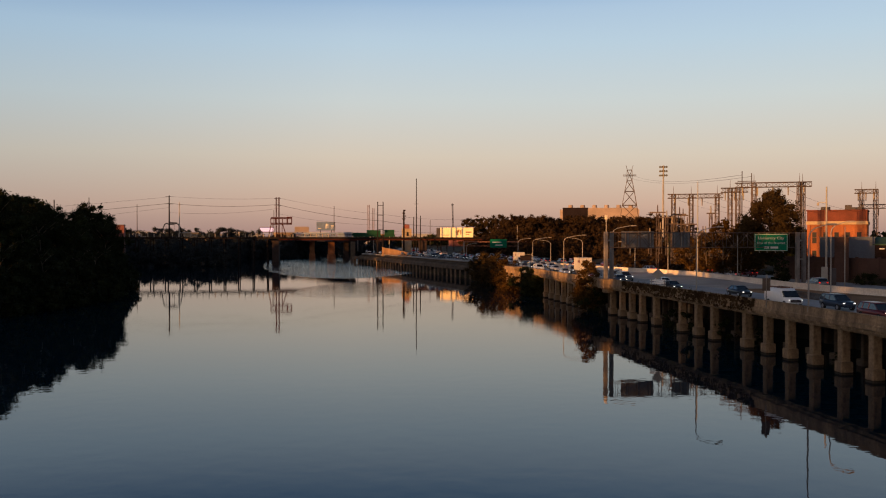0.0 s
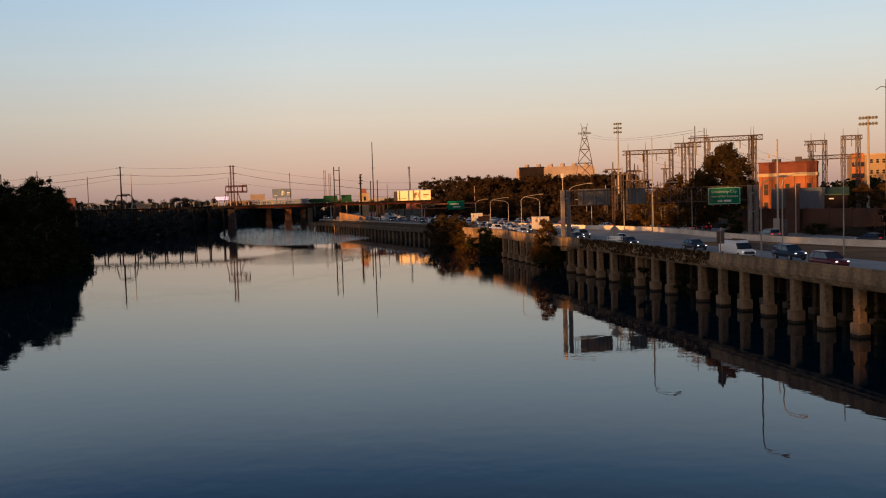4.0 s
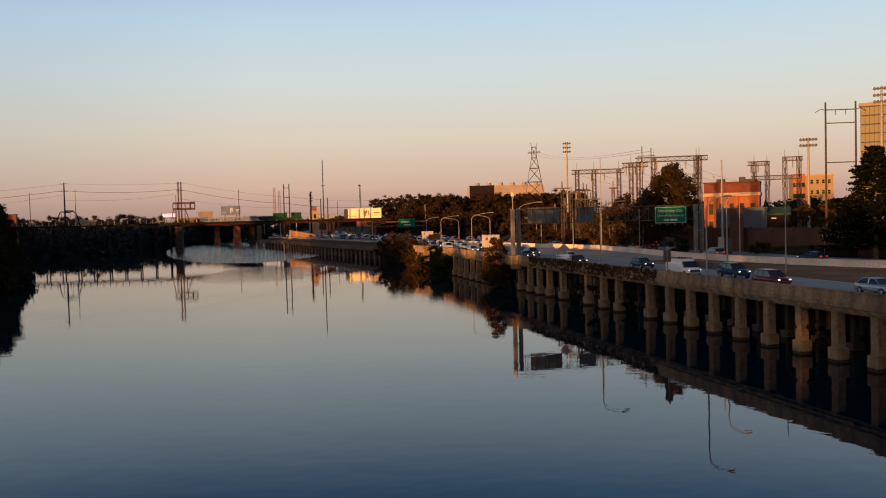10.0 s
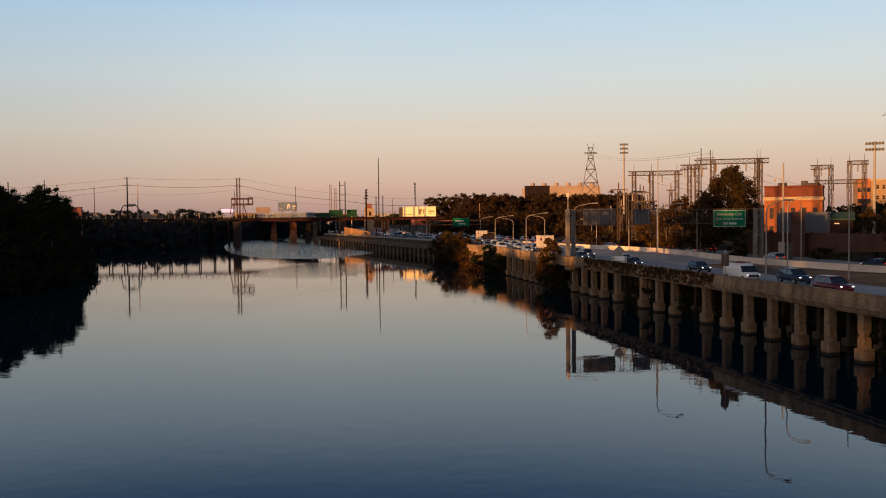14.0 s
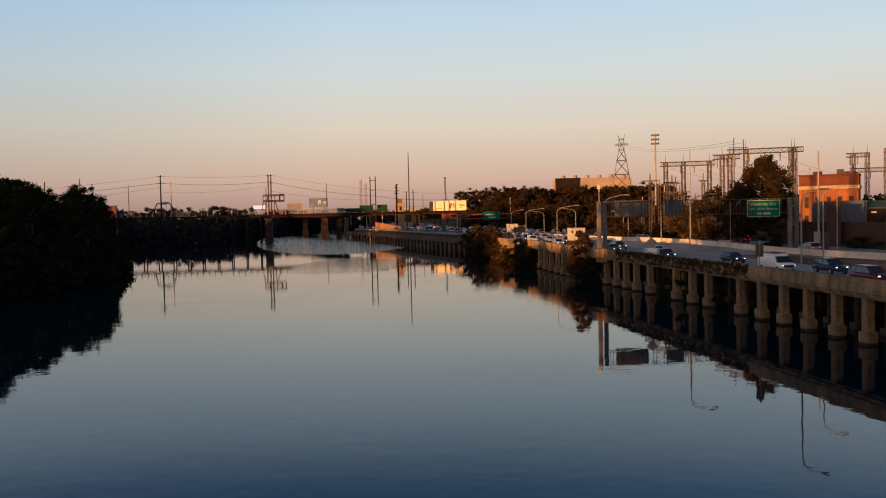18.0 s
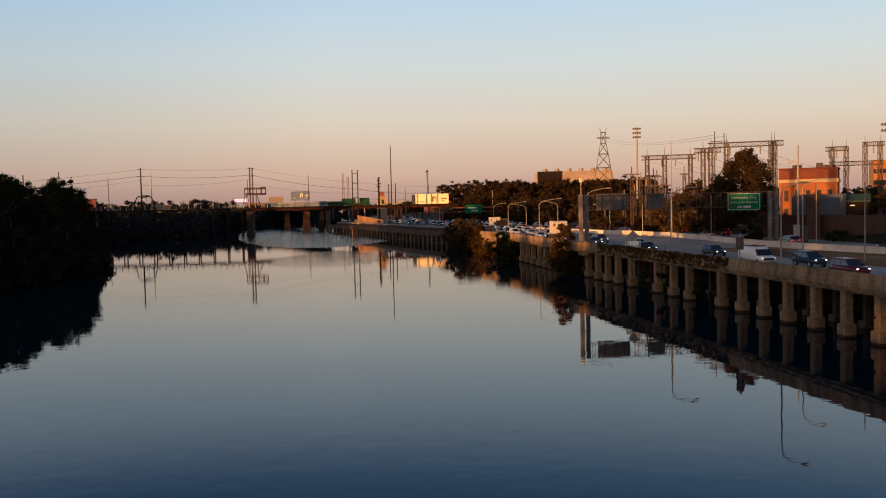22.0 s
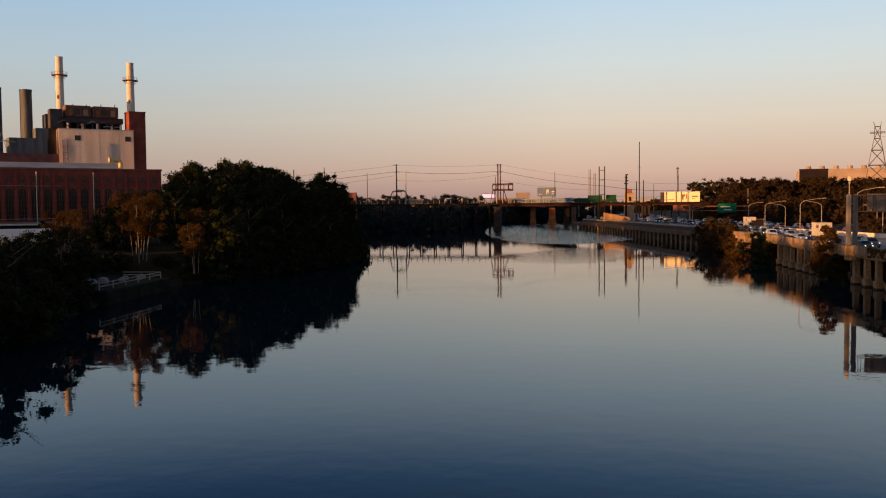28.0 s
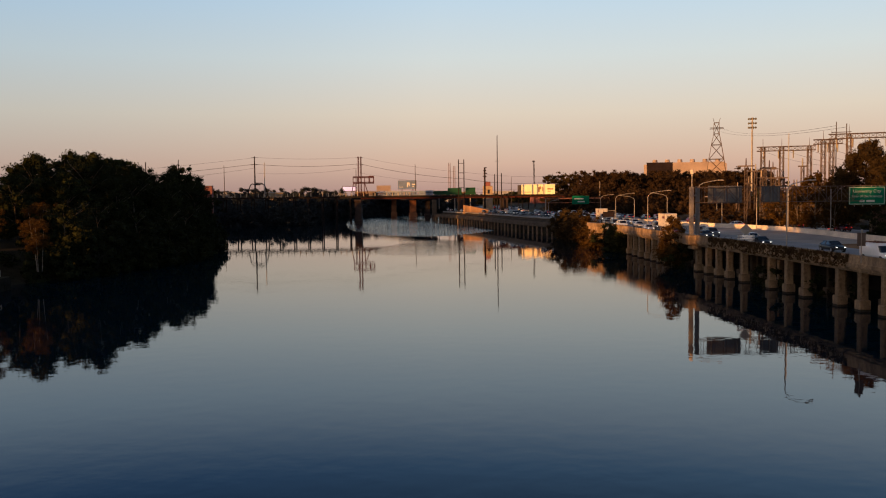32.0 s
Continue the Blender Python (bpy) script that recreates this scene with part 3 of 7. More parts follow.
def column(bm, w, d, h, flare):
    """A slightly tapered column with chamfered corners and a flared head."""
    levels = [(0, 1.04), (0.15 * h, 1.0), (0.86 * h, 0.97), (h, flare)]
    rings = []
    for z, s in levels:
        a, b, c = w / 2 * s, d / 2, 0.10
        rings.append([bm.verts.new((x, y, z)) for x, y in ((-a + c, -b), (a - c, -b), (a, -b + c), (a, b - c), (a - c, b), (-a + c, b), (-a, b - c), (-a, -b + c))])
    for r, t in zip(rings, rings[1:]):
        for j in range(8):
            bm.faces.new((r[j], r[(j + 1) % 8], t[(j + 1) % 8], t[j]))
    bm.faces.new(rings[0][::-1])
    bm.faces.new(rings[-1])
    return bm


def edge_turn(y):
    """The bearing of a pier standing square to the viaduct's edge."""
    return 90 + math.degrees(math.atan2(lerp_at(EDGE, y + 4) - lerp_at(EDGE, y - 4), -8.0)) + 180


def bearing_y(az):
    """How far up the river the viaduct's edge is met on a bearing."""
    lo, hi = 20.0, 260.0
    for _ in range(40):
        mid = (lo + hi) / 2
        lo, hi = (mid, hi) if math.degrees(math.atan2(lerp_at(EDGE, mid) + 0.8, mid)) > az else (lo, mid)
    return lo


# bearings of the piers; two bays have lost their outer column and keep the inner ones alone
PIERS = [47.0, 43.2, 39.9, 37.0, 34.5, 32.3, 30.4, 28.28, 26.31, 24.5, 22.85, 21.31, 19.95, 18.7, 17.5, 15.62, 14.68, 13.72, 12.16, 11.32, 10.69, 10.09, 9.5, 8.1, 7.6, 7.2, 6.83, 6.44, 6.04, 5.69, 5.35]
proto = None
for az in PIERS:
    y = bearing_y(az)
    at = pose(lerp_at(EDGE, y) + 0.95, y, 0, 0, 0, edge_turn(y))
    if proto is None:
        proto = thing("pier", "stained concrete pier column on a wide footing in the river", "bridge pier", at, "viaduct piers")
        part("footing", box(bmesh.new(), 0, 0, 0.22, 1.30, 1.32, 1.08, bevel=0.10), CONCRETE, proto, "chipped concrete footing")
        part("wet_base", box(bmesh.new(), 0, 0, -2.5, 1.25, 1.27, 2.73, bevel=0.06), TIDEMARK, proto, "black tide-stained foot of the pier")
        c = part("column", column(bmesh.new(), 0.86, 0.95, 3.13, 1.08), CONCRETE, proto)
        c.location.z = 1.3
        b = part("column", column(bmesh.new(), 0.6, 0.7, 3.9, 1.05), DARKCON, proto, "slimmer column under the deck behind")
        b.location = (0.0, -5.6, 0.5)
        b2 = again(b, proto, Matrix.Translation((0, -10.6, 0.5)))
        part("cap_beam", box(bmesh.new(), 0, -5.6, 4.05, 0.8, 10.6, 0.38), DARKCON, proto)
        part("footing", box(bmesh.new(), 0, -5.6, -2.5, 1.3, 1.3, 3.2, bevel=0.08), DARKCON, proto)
    else:
        copy_thing(proto, at)
for az in (16.55, 13.2, 12.75):
    y = bearing_y(az)
    inner = thing("pier", "slim stained concrete inner pier beneath the viaduct deck", "bridge pier", pose(lerp_at(EDGE, y) + 3.4, y, 0, 0, 0, edge_turn(y)), "viaduct piers")
    part("footing", box(bmesh.new(), 0, 0, -2.5, 1.2, 1.2, 3.3, bevel=0.08), CONCRETE, inner)
    part("column", column(bmesh.new(), 0.62, 0.7, 3.63, 1.05), CONCRETE, inner).location.z = 0.8

# near-black wall behind the piers, with the under-deck shade in its colour
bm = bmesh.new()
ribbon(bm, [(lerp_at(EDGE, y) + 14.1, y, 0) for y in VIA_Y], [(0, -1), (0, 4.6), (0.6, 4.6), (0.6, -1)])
tagged(part("wall", bm, DARKBACK), "concrete wall under the viaduct deck, near-black in place of its shade", "wall", kind="structure")

# the stepped-out abutment where the viaduct meets the embankment
ab = thing("abutment", "sunlit concrete abutment at the end of the viaduct", "abutment", kind="structure")
part("wing_wall", box(bmesh.new(), 13.2, 229.5, -1, 1.6, 7.5, 6.4, 14, 0.05), CONCRETE, ab)
part("cap", box(bmesh.new(), 13.2, 229.5, 5.4, 2.2, 8.1, 0.9, 14, 0.05), CONCRETE, ab)
gp = thing("gantry_plinth", "sunlit concrete plinth carrying the gantry columns beside the deck", "plinth", pose(25.1, 157.9, 0, 0, 0, 10), kind="structure")
part("cap", box(bmesh.new(), 0.2, 0.1, 4.7, 1.9, 3.4, 1.65, bevel=0.1), CONCRETE, gp)
part("corbel", box(bmesh.new(), 0.6, 0.1, 3.9, 1.1, 2.6, 0.8, bevel=0.1), CONCRETE, gp)

# pile wall
pw = thing("pile_wall", "timber and concrete pile wall holding the road bank", "retaining wall", kind="structure")
path = [edge_pt(y) for y in (288, 292, 310, 340, 380, 430, 464, 472)]
part("backing", ribbon(bmesh.new(), path, [(2.2, -7.5), (2.2, -2.4), (2.7, -2.4), (2.7, -7.5)]), DARKBACK, pw, "backing wall behind the piles, near-black for the shaded gaps")
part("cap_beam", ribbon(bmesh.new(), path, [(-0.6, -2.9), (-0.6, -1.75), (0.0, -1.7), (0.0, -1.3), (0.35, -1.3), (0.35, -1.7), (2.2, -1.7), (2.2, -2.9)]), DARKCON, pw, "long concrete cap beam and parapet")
bm = rod(bmesh.new(), (0, 0, -1.5), (0, 0, 2.66), 0.36, 0.32, 10)
pile = part("pile", bm, PILE, pw)
part("bank", ribbon(bmesh.new(), path[1:], [(2.2, -2.8), (2.2, -1.75), (3.9, -0.9), (4.3, 0.0), (4.3, -2.8)]), BANKSOIL, pw, "dark earth slope up to the lanes")
y, first = 289.5, True
while y < 471:
    p = edge_pt(y)
    m = Matrix.Translation((p.x - 0.15, y, 0))
    if first:
        pile.matrix_local, first = m, False
    else:
        again(pile, pw, m)
    y += 4.6 + 0.25 * math.sin(y)

# warm retaining wall of the ramp beyond, with the ramp on it
rw = thing("ramp_wall", "tan concrete retaining wall of a rising ramp", "retaining wall", kind="structure")
bm = bmesh.new()
ramp = [(-12.6, 378, 4.9), (-19, 391, 5.6), (-25.5, 405, 6.5), (-31.5, 420, 7.4), (-38.5, 434, 8.3)]
ribbon(bm, ramp, [(0, -5), (0, 0.7), (0.4, 0.7), (0.4, 0.0), (5, 0.0), (5, -5)])
part("wall", bm, RAMPCON, rw)

# short dark barrier on the verge side of the lanes
ap = thing("crash_barrier", "short dark grey crash barrier at the edge of the lanes", "barrier", pose(45.9, 122, ROAD_Z, 0, 0, 92))
for i in range(4):
    part("barrier_length", ribbon(bmesh.new(), [(-7.2 + i * 3.6, 0, 0), (-3.65 + i * 3.6, 0, 0)], [(-0.35, 0), (-0.35, 0.15), (-0.15, 0.4), (-0.12, 0.8), (0.12, 0.8), (0.15, 0.4), (0.35, 0.15), (0.35, 0)]), SLATE, ap)
part("end_ramp", ribbon(bmesh.new(), [(-8.6, 0, -0.5), (-7.25, 0, 0)], [(-0.3, 0), (-0.12, 0.75), (0.12, 0.75), (0.3, 0)]), SLATE, ap, "sloping end piece")

# brown noise wall behind the far carriageway
nw = thing("noise_wall", "brown block noise wall with pilasters behind the lanes", "wall", kind="structure")
d = Vector((0.44, -0.9, 0)).normalized()
s = -38.0
while s < 60:
    c = Vector((80.5, 148.6, 0)) + d * (s + 2.4)
    rz = math.degrees(math.atan2(d.y, d.x))
    part("wall_panel", box(bmesh.new(), c.x, c.y, 4.6, 4.5, 0.25, 5.3, rz), BROWNWALL, nw)
    c = Vector((80.5, 148.6, 0)) + d * s
    part("pilaster", box(bmesh.new(), c.x, c.y, 4.6, 0.42, 0.45, 5.5, rz, 0.03), BROWNWALL, nw)
    s += 4.8


# ---------------------------------------------------------------- plants
def leaves(rng, centres, radii, per, size, flat=0.75, spread=4.0):
    """Leaf quads on the skins of clumps at the centres; a small spread lays them along the skin."""
    out = []
    for c, r in zip(centres, radii):
        k = max(6, int(per * r * r))
        d = rng.normal(size=(k, 3))
        d /= np.linalg.norm(d, axis=1)[:, None]
        p = c + d * (r * rng.uniform(0.5, 1.15, (k, 1))) * (rng.uniform(0.65, 1.35), rng.uniform(0.65, 1.35), flat * rng.uniform(0.7, 1.2))
        face = d + rng.normal(size=(k, 3)) * spread
        u = np.cross(face, rng.normal(size=(k, 3)))
        u /= np.linalg.norm(u, axis=1)[:, None] + 1e-9
        v = np.cross(u, face)
        v /= np.linalg.norm(v, axis=1)[:, None] + 1e-9
        s = size * rng.uniform(0.6, 1.35, (k, 1))
        u, v = u * s, v * s * 0.62
        out.append(np.stack([p - u, p - v, p + u, p + v], 1))
    return np.concatenate(out)


def cores(rng, centres, radii, flat=0.75):
    """Lumpy solid hearts of the clumps, so that no light shows through their middles; as quads."""
    out = []
    lat, lon = 3, 6
    for c, r in zip(centres, radii):
        g = np.zeros((lat + 1, lon, 3))
        for i in range(lat + 1):
            th = math.pi * i / lat
            for j in range(lon):
                ph = 2 * math.pi * j / lon
                g[i, j] = (math.sin(th) * math.cos(ph), math.sin(th) * math.sin(ph), math.cos(th) * flat)
        g = c + g * r * 0.60 * rng.uniform(0.6, 1.25, (lat + 1, lon, 1))
        g[0], g[lat] = g[0].mean(0), g[lat].mean(0)
        for i in range(lat):
            for j in range(lon):
                out.append([g[i, j], g[i + 1, j], g[i + 1, (j + 1) % lon], g[i, (j + 1) % lon]])
    return np.array(out)


def crown_clumps(rng, h, base, spread, n, tilt=0.0):
    """Clump centres filling an uneven, lobed crown from base to h."""
    cs, rs = [], []
    lobes = rng.uniform(0.72, 1.15, 7)
    while len(cs) < n:
        u = rng.uniform(0, 1)
        ang = rng.uniform(0, 2 * math.pi)
        prof = math.sin(math.pi * min(1, 0.12 + 0.86 * u)) ** 0.65
        rad = spread * prof * lobes[int(ang / (2 * math.pi) * 7) % 7] * math.sqrt(rng.uniform(0.15, 1.0))
        z = base + (h - base) * u * rng.uniform(0.9, 1.02)
        cs.append((rad * math.cos(ang) + tilt * u, rad * math.sin(ang), z))
        rs.append(spread * rng.uniform(0.20, 0.36) * (1.12 - 0.45 * u))
    return np.array(cs), np.array(rs)


def limbs(rng, h, base, spread, r, n):
    bm = bmesh.new()
    top = Vector((rng.uniform(-0.4, 0.4), rng.uniform(-0.4, 0.4), h * 0.72))
    mid = Vector((rng.uniform(-0.3, 0.3), rng.uniform(-0.3, 0.3), h * 0.38))
    bent(bm, [(0, 0, -0.6), (0, 0, 0.4), mid, top], r, r * 0.3, 8)
    for i in range(n):
        f = rng.uniform(0.35, 0.95)
        a = i * 2.4 + rng.uniform(-0.4, 0.4)
        s = mid.lerp(top, f) if f > 0.5 else Vector((0, 0, base)).lerp(mid, f * 2)
        e = s + Vector((math.cos(a), math.sin(a), rng.uniform(0.5, 1.1))) * spread * rng.uniform(0.45, 0.8)
        bent(bm, [s, s.lerp(e, 0.5) + Vector((0, 0, 0.3)), e], r * 0.4, r * 0.1, 5)
    return bm


def tree(seed, h, spread, base, leaf, label, bark=BARK, n=60, per=26, size=0.34, group="", trunk_r=None, tilt=0.0):
    rng = np.random.default_rng(seed)
    t = thing("tree", label, "tree", Matrix.Identity(4), group)
    part("trunk", limbs(rng, h, base, spread, trunk_r or h * 0.018, 9), bark, t, smooth=True)
    cs, rs = crown_clumps(rng, h, base, spread, n, tilt)
    q = np.concatenate([cores(rng, cs, rs), leaves(rng, cs, rs, per, size)])
    soup("crown", q, leaf, t)
    return t


def bush(seed, h, spread, leaf, label, n=16, per=34, size=0.22, group=""):
    rng = np.random.default_rng(seed)
    cs, rs = crown_clumps(rng, h, 0.1, spread, n)
    rs *= 1.25
    me = soup("bush", np.concatenate([cores(rng, cs, rs), leaves(rng, cs, rs, per, size)]), leaf)
    return tagged(me, label, "bush", group)


def pine(seed, h, spread, label):
    """A dark conifer: drooping whorls of needle sprays round a straight trunk."""
    rng = np.random.default_rng(seed)
    t = thing("pine_tree", label, "tree", Matrix.Identity(4))
    part("trunk", rod(bmesh.new(), (0, 0, -0.5), (0, 0, h * 0.97), h * 0.022, 0.05, 8), BARK, t)
    cs, rs, bm = [], [], bmesh.new()
    z = h * 0.10
    while z < h * 0.98:
        f = 1 - (z / h) ** 1.25
        for k in range(9):
            a, reach = rng.uniform(0, 2 * math.pi), spread * f * rng.uniform(0.6, 1.12) + 0.4
            tip = Vector((math.cos(a) * reach, math.sin(a) * reach, z + reach * rng.uniform(-0.10, 0.22)))
            rod(bm, (0, 0, z), tip, 0.09, 0.03, 4)
            for s in np.linspace(0.3, 1.0, 5):
                p = Vector((0, 0, z)).lerp(tip, s)
                cs.append((p.x + rng.uniform(-.5, .5), p.y + rng.uniform(-.5, .5), p.z + rng.uniform(-.1, .3)))
                rs.append(rng.uniform(0.7, 1.15) * (0.5 + 0.5 * f) + 0.15)
        z += h * 0.048
    part("limbs", bm, BARK, t)
    q = np.concatenate([leaves(rng, np.array(cs), np.array(rs), 30, 0.26, 0.38), cores(rng, np.array(cs), np.array(rs) * 0.8, 0.3)])
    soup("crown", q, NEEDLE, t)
    return t


def wood(name, seed, spots, leaf, label, per=6, size=0.64, full=17):
    """A far wood as one mass: clumps of leaves over many trees; spots are (x, y, foot, top, spread)."""
    rng = np.random.default_rng(seed)
    cs, rs, stems = [], [], bmesh.new()
    for x, y, z0, z1, w in spots:
        n = rng.integers(full - 4, full + 6)
        a, b = crown_clumps(rng, z1 - z0, 0.0, w, n)
        b = b * (25 / full) ** 0.3
        cs.append(a + (x, y, z0))
        rs.append(b)
    cs, rs = np.concatenate(cs), np.concatenate(rs)
    ob = soup(name, np.concatenate([cores(rng, cs, rs), leaves(rng, cs, rs, per, size, 0.75, 0.45)]), leaf)
    return tagged(ob, label, "trees", kind="stuff")


def place(proto, spots):
    """The thing itself at the first of (x, y, z, turn, scale), and copies at the others."""
    for i, (x, y, z, turn, s) in enumerate(spots):
        o = proto if i == 0 else copy_thing(proto, pose(x, y, z, 0, 0, turn))
        if i == 0:
            o.matrix_basis = pose(x, y, z, 0, 0, turn)
        o.scale = (s, s, s)


# ---------------------------------------------------------------- railway bridge over the river
RB0, RB1 = Vector((-190, 432, 0)), Vector((70, 470, 0))
rb_dir = (RB1 - RB0).normalized()
rb_turn = math.degrees(math.atan2(rb_dir.y, rb_dir.x))
RB_LEN = (RB1 - RB0).length
rail = thing("railway_bridge", "long rusty steel railway bridge on stone piers across the river", "bridge", pose(*RB0, 0, 0, rb_turn))
part("deck", box(bmesh.new(), RB_LEN / 2, 0, 13.0, RB_LEN, 9, 0.4), DARKSTEEL, rail)
part("parapet_girder", box(bmesh.new(), RB_LEN / 2, -4.4, 13.4, RB_LEN, 0.2, 0.4), DARKSTEEL, rail)
# approach trestle: bents standing in the shallows up to the main pier, then plate girders
for side in (-3.4, 3.4):
    part("girder", box(bmesh.new(), RB_LEN * 0.5 + 50, side, 12.3, RB_LEN - 100, 0.4, 0.69), MASTRUST, rail, "deep dark plate girder")
post = part("trestle_post", box(bmesh.new(), 0, 0, -2, 0.5, 0.5, 14.99), DARKSTEEL, rail)
cap = part("bent_cap", box(bmesh.new(), 0, 0, 12.5, 0.5, 8.6, 0.5), DARKSTEEL, rail)
i = 0
while i * 7.0 + 3.5 < 98:
    for side in (-4.0, 4.0):
        m = Matrix.Translation((i * 7.0 + 3.5, side, 0))
        if i == 0 and side < 0:
            post.matrix_local = m
        else:
            again(post, rail, m)
    m = Matrix.Translation((i * 7.0 + 3.5, 0, 0))
    if i == 0:
        cap.matrix_local = m
    else:
        again(cap, rail, m)
    i += 1
stub = part("railing_post", box(bmesh.new(), 0, 0, 13.8, 0.42, 0.3, 1.75, bevel=0.04), DULLRAIL, rail, "pale weathered railing post")
stub.matrix_local = Matrix.Translation((20.0, -4.4, 0))
for i in range(1, 37):
    if i % 11 != 9:
        again(stub, rail, Matrix.Translation((20.0 + i * 2.9, -4.4, 0)))
part("handrail", box(bmesh.new(), 92, -4.4, 15.0, 146, 0.08, 0.08), DARKSTEEL, rail)
# pale concrete approach with an arch at the left bank
part("approach_fascia", box(bmesh.new(), 14, -4.9, 12.2, 24, 0.5, 1.7, bevel=0.05), STONETRIM, rail, "pale concrete fascia of the bank approach")
bm = bmesh.new()
arch = [(7.0, 6.0), (7.0, 12.2), (25.0, 12.2), (25.0, 6.0), (22.6, 6.0)] + [(16 + 6.6 * math.cos(k * math.pi / 8), 6.0 + 5.2 * math.sin(k * math.pi / 8)) for k in range(1, 8)] + [(9.4, 6.0)]
front, back = [bm.verts.new((x, -4.8, z)) for x, z in arch], [bm.verts.new((x, 4.0, z)) for x, z in arch]
for k in range(len(arch)):
    j = (k + 1) % len(arch)
    bm.faces.new((front[k], front[j], back[j], back[k]))
bm.faces.new(front[::-1]), bm.faces.new(back)
part("approach_arch", bm, STONETRIM, rail, "pale concrete arch of the bank approach")


def stone_pier(parent, x, w=3.3, d=10.5, h=12.2):
    bm = bmesh.new()
    for z, s, t in ((-2.0, 1.15, 4.0), (2.0, 1.0, h - 3.0)):
        box(bm, x, 0, z, w * s, d * s, t, bevel=0.15)
    box(bm, x, 0, h - 1.0, w * 1.12, d * 1.05, 1.0, bevel=0.1)
    return part("pier", bm, DARKSTONE, parent, "masonry pier coloured dark for the shade it stands in")


for x in (98.5, 150, 172):
    stone_pier(rail, x)


def catenary_tower(at, h, twin, label):
    """A tall latticed mast on the bridge with cross-arms and a service platform."""
    t = thing("catenary_mast", label, "catenary mast", at, "railway catenary masts")
    gap = 0.65 if twin else 0
    for s in ((-gap, gap) if twin else (0,)):
        bm = bmesh.new()
        if twin:
            lattice(bm, (s, 0, 0), (s, 0, h), 0.42, 0.11, 20)
        else:
            rod(bm, (s, 0, -0.5), (s, 0, h), 0.42, 0.26, 8)
        part("mast", bm, DARKSTEEL if not twin else MASTRUST, t)
    if twin:
        bm = bmesh.new()
        for z in (6.8, 9.6):
            lattice(bm, (-3.4, 0, z), (7.0, 0, z), 0.6, 0.16, 10)
        for k in (-3.4, -1.2, 2.4, 4.6, 7.0):
            rod(bm, (k, 0, 6.8), (k, 0, 9.6), 0.2)
        rod(bm, (-3.2, 0, 6.6), (-4.6, 0, -0.3), 0.2), rod(bm, (2.4, 0, 6.6), (4.6, 0, -0.3), 0.2)
        rod(bm, (-2.4, 0, 6.6), (-2.4, 0, 0), 0.18), rod(bm, (2.2, 0, 6.6), (2.2, 0, 0), 0.18)
        part("service_platform", bm, MASTRUST, t, "red-brown latticed platform")
        bm = bmesh.new()
        for k in (4.9, 6.9):
            box(bm, k, 0, 6.6, 0.35, 0.9, 3.6)
        box(bm, 5.9, 0, 9.9, 2.35, 0.9, 0.35), box(bm, 5.9, 0, 6.4, 2.35, 0.9, 0.35)
        part("platform_cage", bm, MASTRUST, t)
    else:
        bm = bmesh.new()
        bent(bm, [(-3.8, 0, -0.5), (-2.8, 0, 4.8), (-2.2, 0, 6.3), (-1.3, 0, 6.8), (-0.3, 0, 6.4)], 0.26)
        bent(bm, [(6.6, 0, -0.5), (5.5, 0, 4.6), (4.6, 0, 6.2), (3.4, 0, 6.8), (1.8, 0, 6.3), (0.3, 0, 6.4)], 0.26)
        lattice(bm, (0.3, 0, 7.1), (3.8, 0, 6.9), 0.5, 0.12, 4)
        for k in (-1.6, 2.4, 4.4):
            rod(bm, (k, 0, 0), (k, 0, 6.2), 0.07)
        part("portal", bm, DARKSTEEL, t, "bent steel catenary portal")
    bm = bmesh.new()
    for z in (h - 4.2, h - 0.6):
        rod(bm, (-1.8, 0, z), (1.8, 0, z), 0.09)
    part("cross_arm", bm, DARKSTEEL, t)
    return t


catenary_tower(pose(-144.5, 441, 13.8, 0, 0, rb_turn), 20.6, False, "dark steel catenary mast with bent portal on the railway bridge")
catenary_tower(pose(-92.2, 448.5, 13.8, 0, 0, rb_turn), 20.0, True, "twin rusty catenary masts with a service platform")


def slim_mast(name, az, d, z0, z1, r, label, material=WOODPOLE, arms=()):
    t = thing(name, label, "pole", pose(*polar(az, d, z0), 0, 0, -az))
    part("shaft", rod(bmesh.new(), (0, 0, -0.5), (0, 0, z1 - z0), r, r * 0.6, 8), material, t)
    for z, w in arms:
        part("cross_arm", box(bmesh.new(), 0, 0, z - z0, w, 0.14, 0.14), material, t)
    return t


slim_mast("utility_pole", -17.55, 462, 13, 31.2, 0.26, "pale slim pole beside the railway bridge", STEEL)
slim_mast("utility_pole", -20.0, 640, 8, 36, 0.3, "slim distant pole behind the railway bridge", WOODPOLE)
slim_mast("utility_pole", -11.85, 640, 8, 33, 0.3, "slim distant pole behind the railway bridge", WOODPOLE)
slim_mast("utility_pole", -8.1, 640, 8, 36, 0.3, "slim distant pole beside a billboard", WOODPOLE)
slim_mast("radio_mast", -2.88, 451, 6, 43.3, 0.30, "tall thin steel mast by the railway", DARKSTEEL, ((30.5, 2.2),))
slim_mast("utility_pole", -3.05, 447, 6, 24.0, 0.32, "short dark pole by the railway", DARKSTEEL)
slim_mast("utility_pole", -2.62, 447, 6, 24.5, 0.32, "short dark pole by the railway", DARKSTEEL)
slim_mast("utility_pole", -2.0, 520, 6, 24, 0.2, "slim distant wooden pole by the railway", WOODPOLE)
slim_mast("utility_pole", 3.55, 420, 8, 19.5, 0.2, "short pole above the trees", STEEL)

slim_mast("utility_pole", -24.6, 420, 8, 29.8, 0.35, "dark pole top rising behind the bank trees", DARKSTEEL)
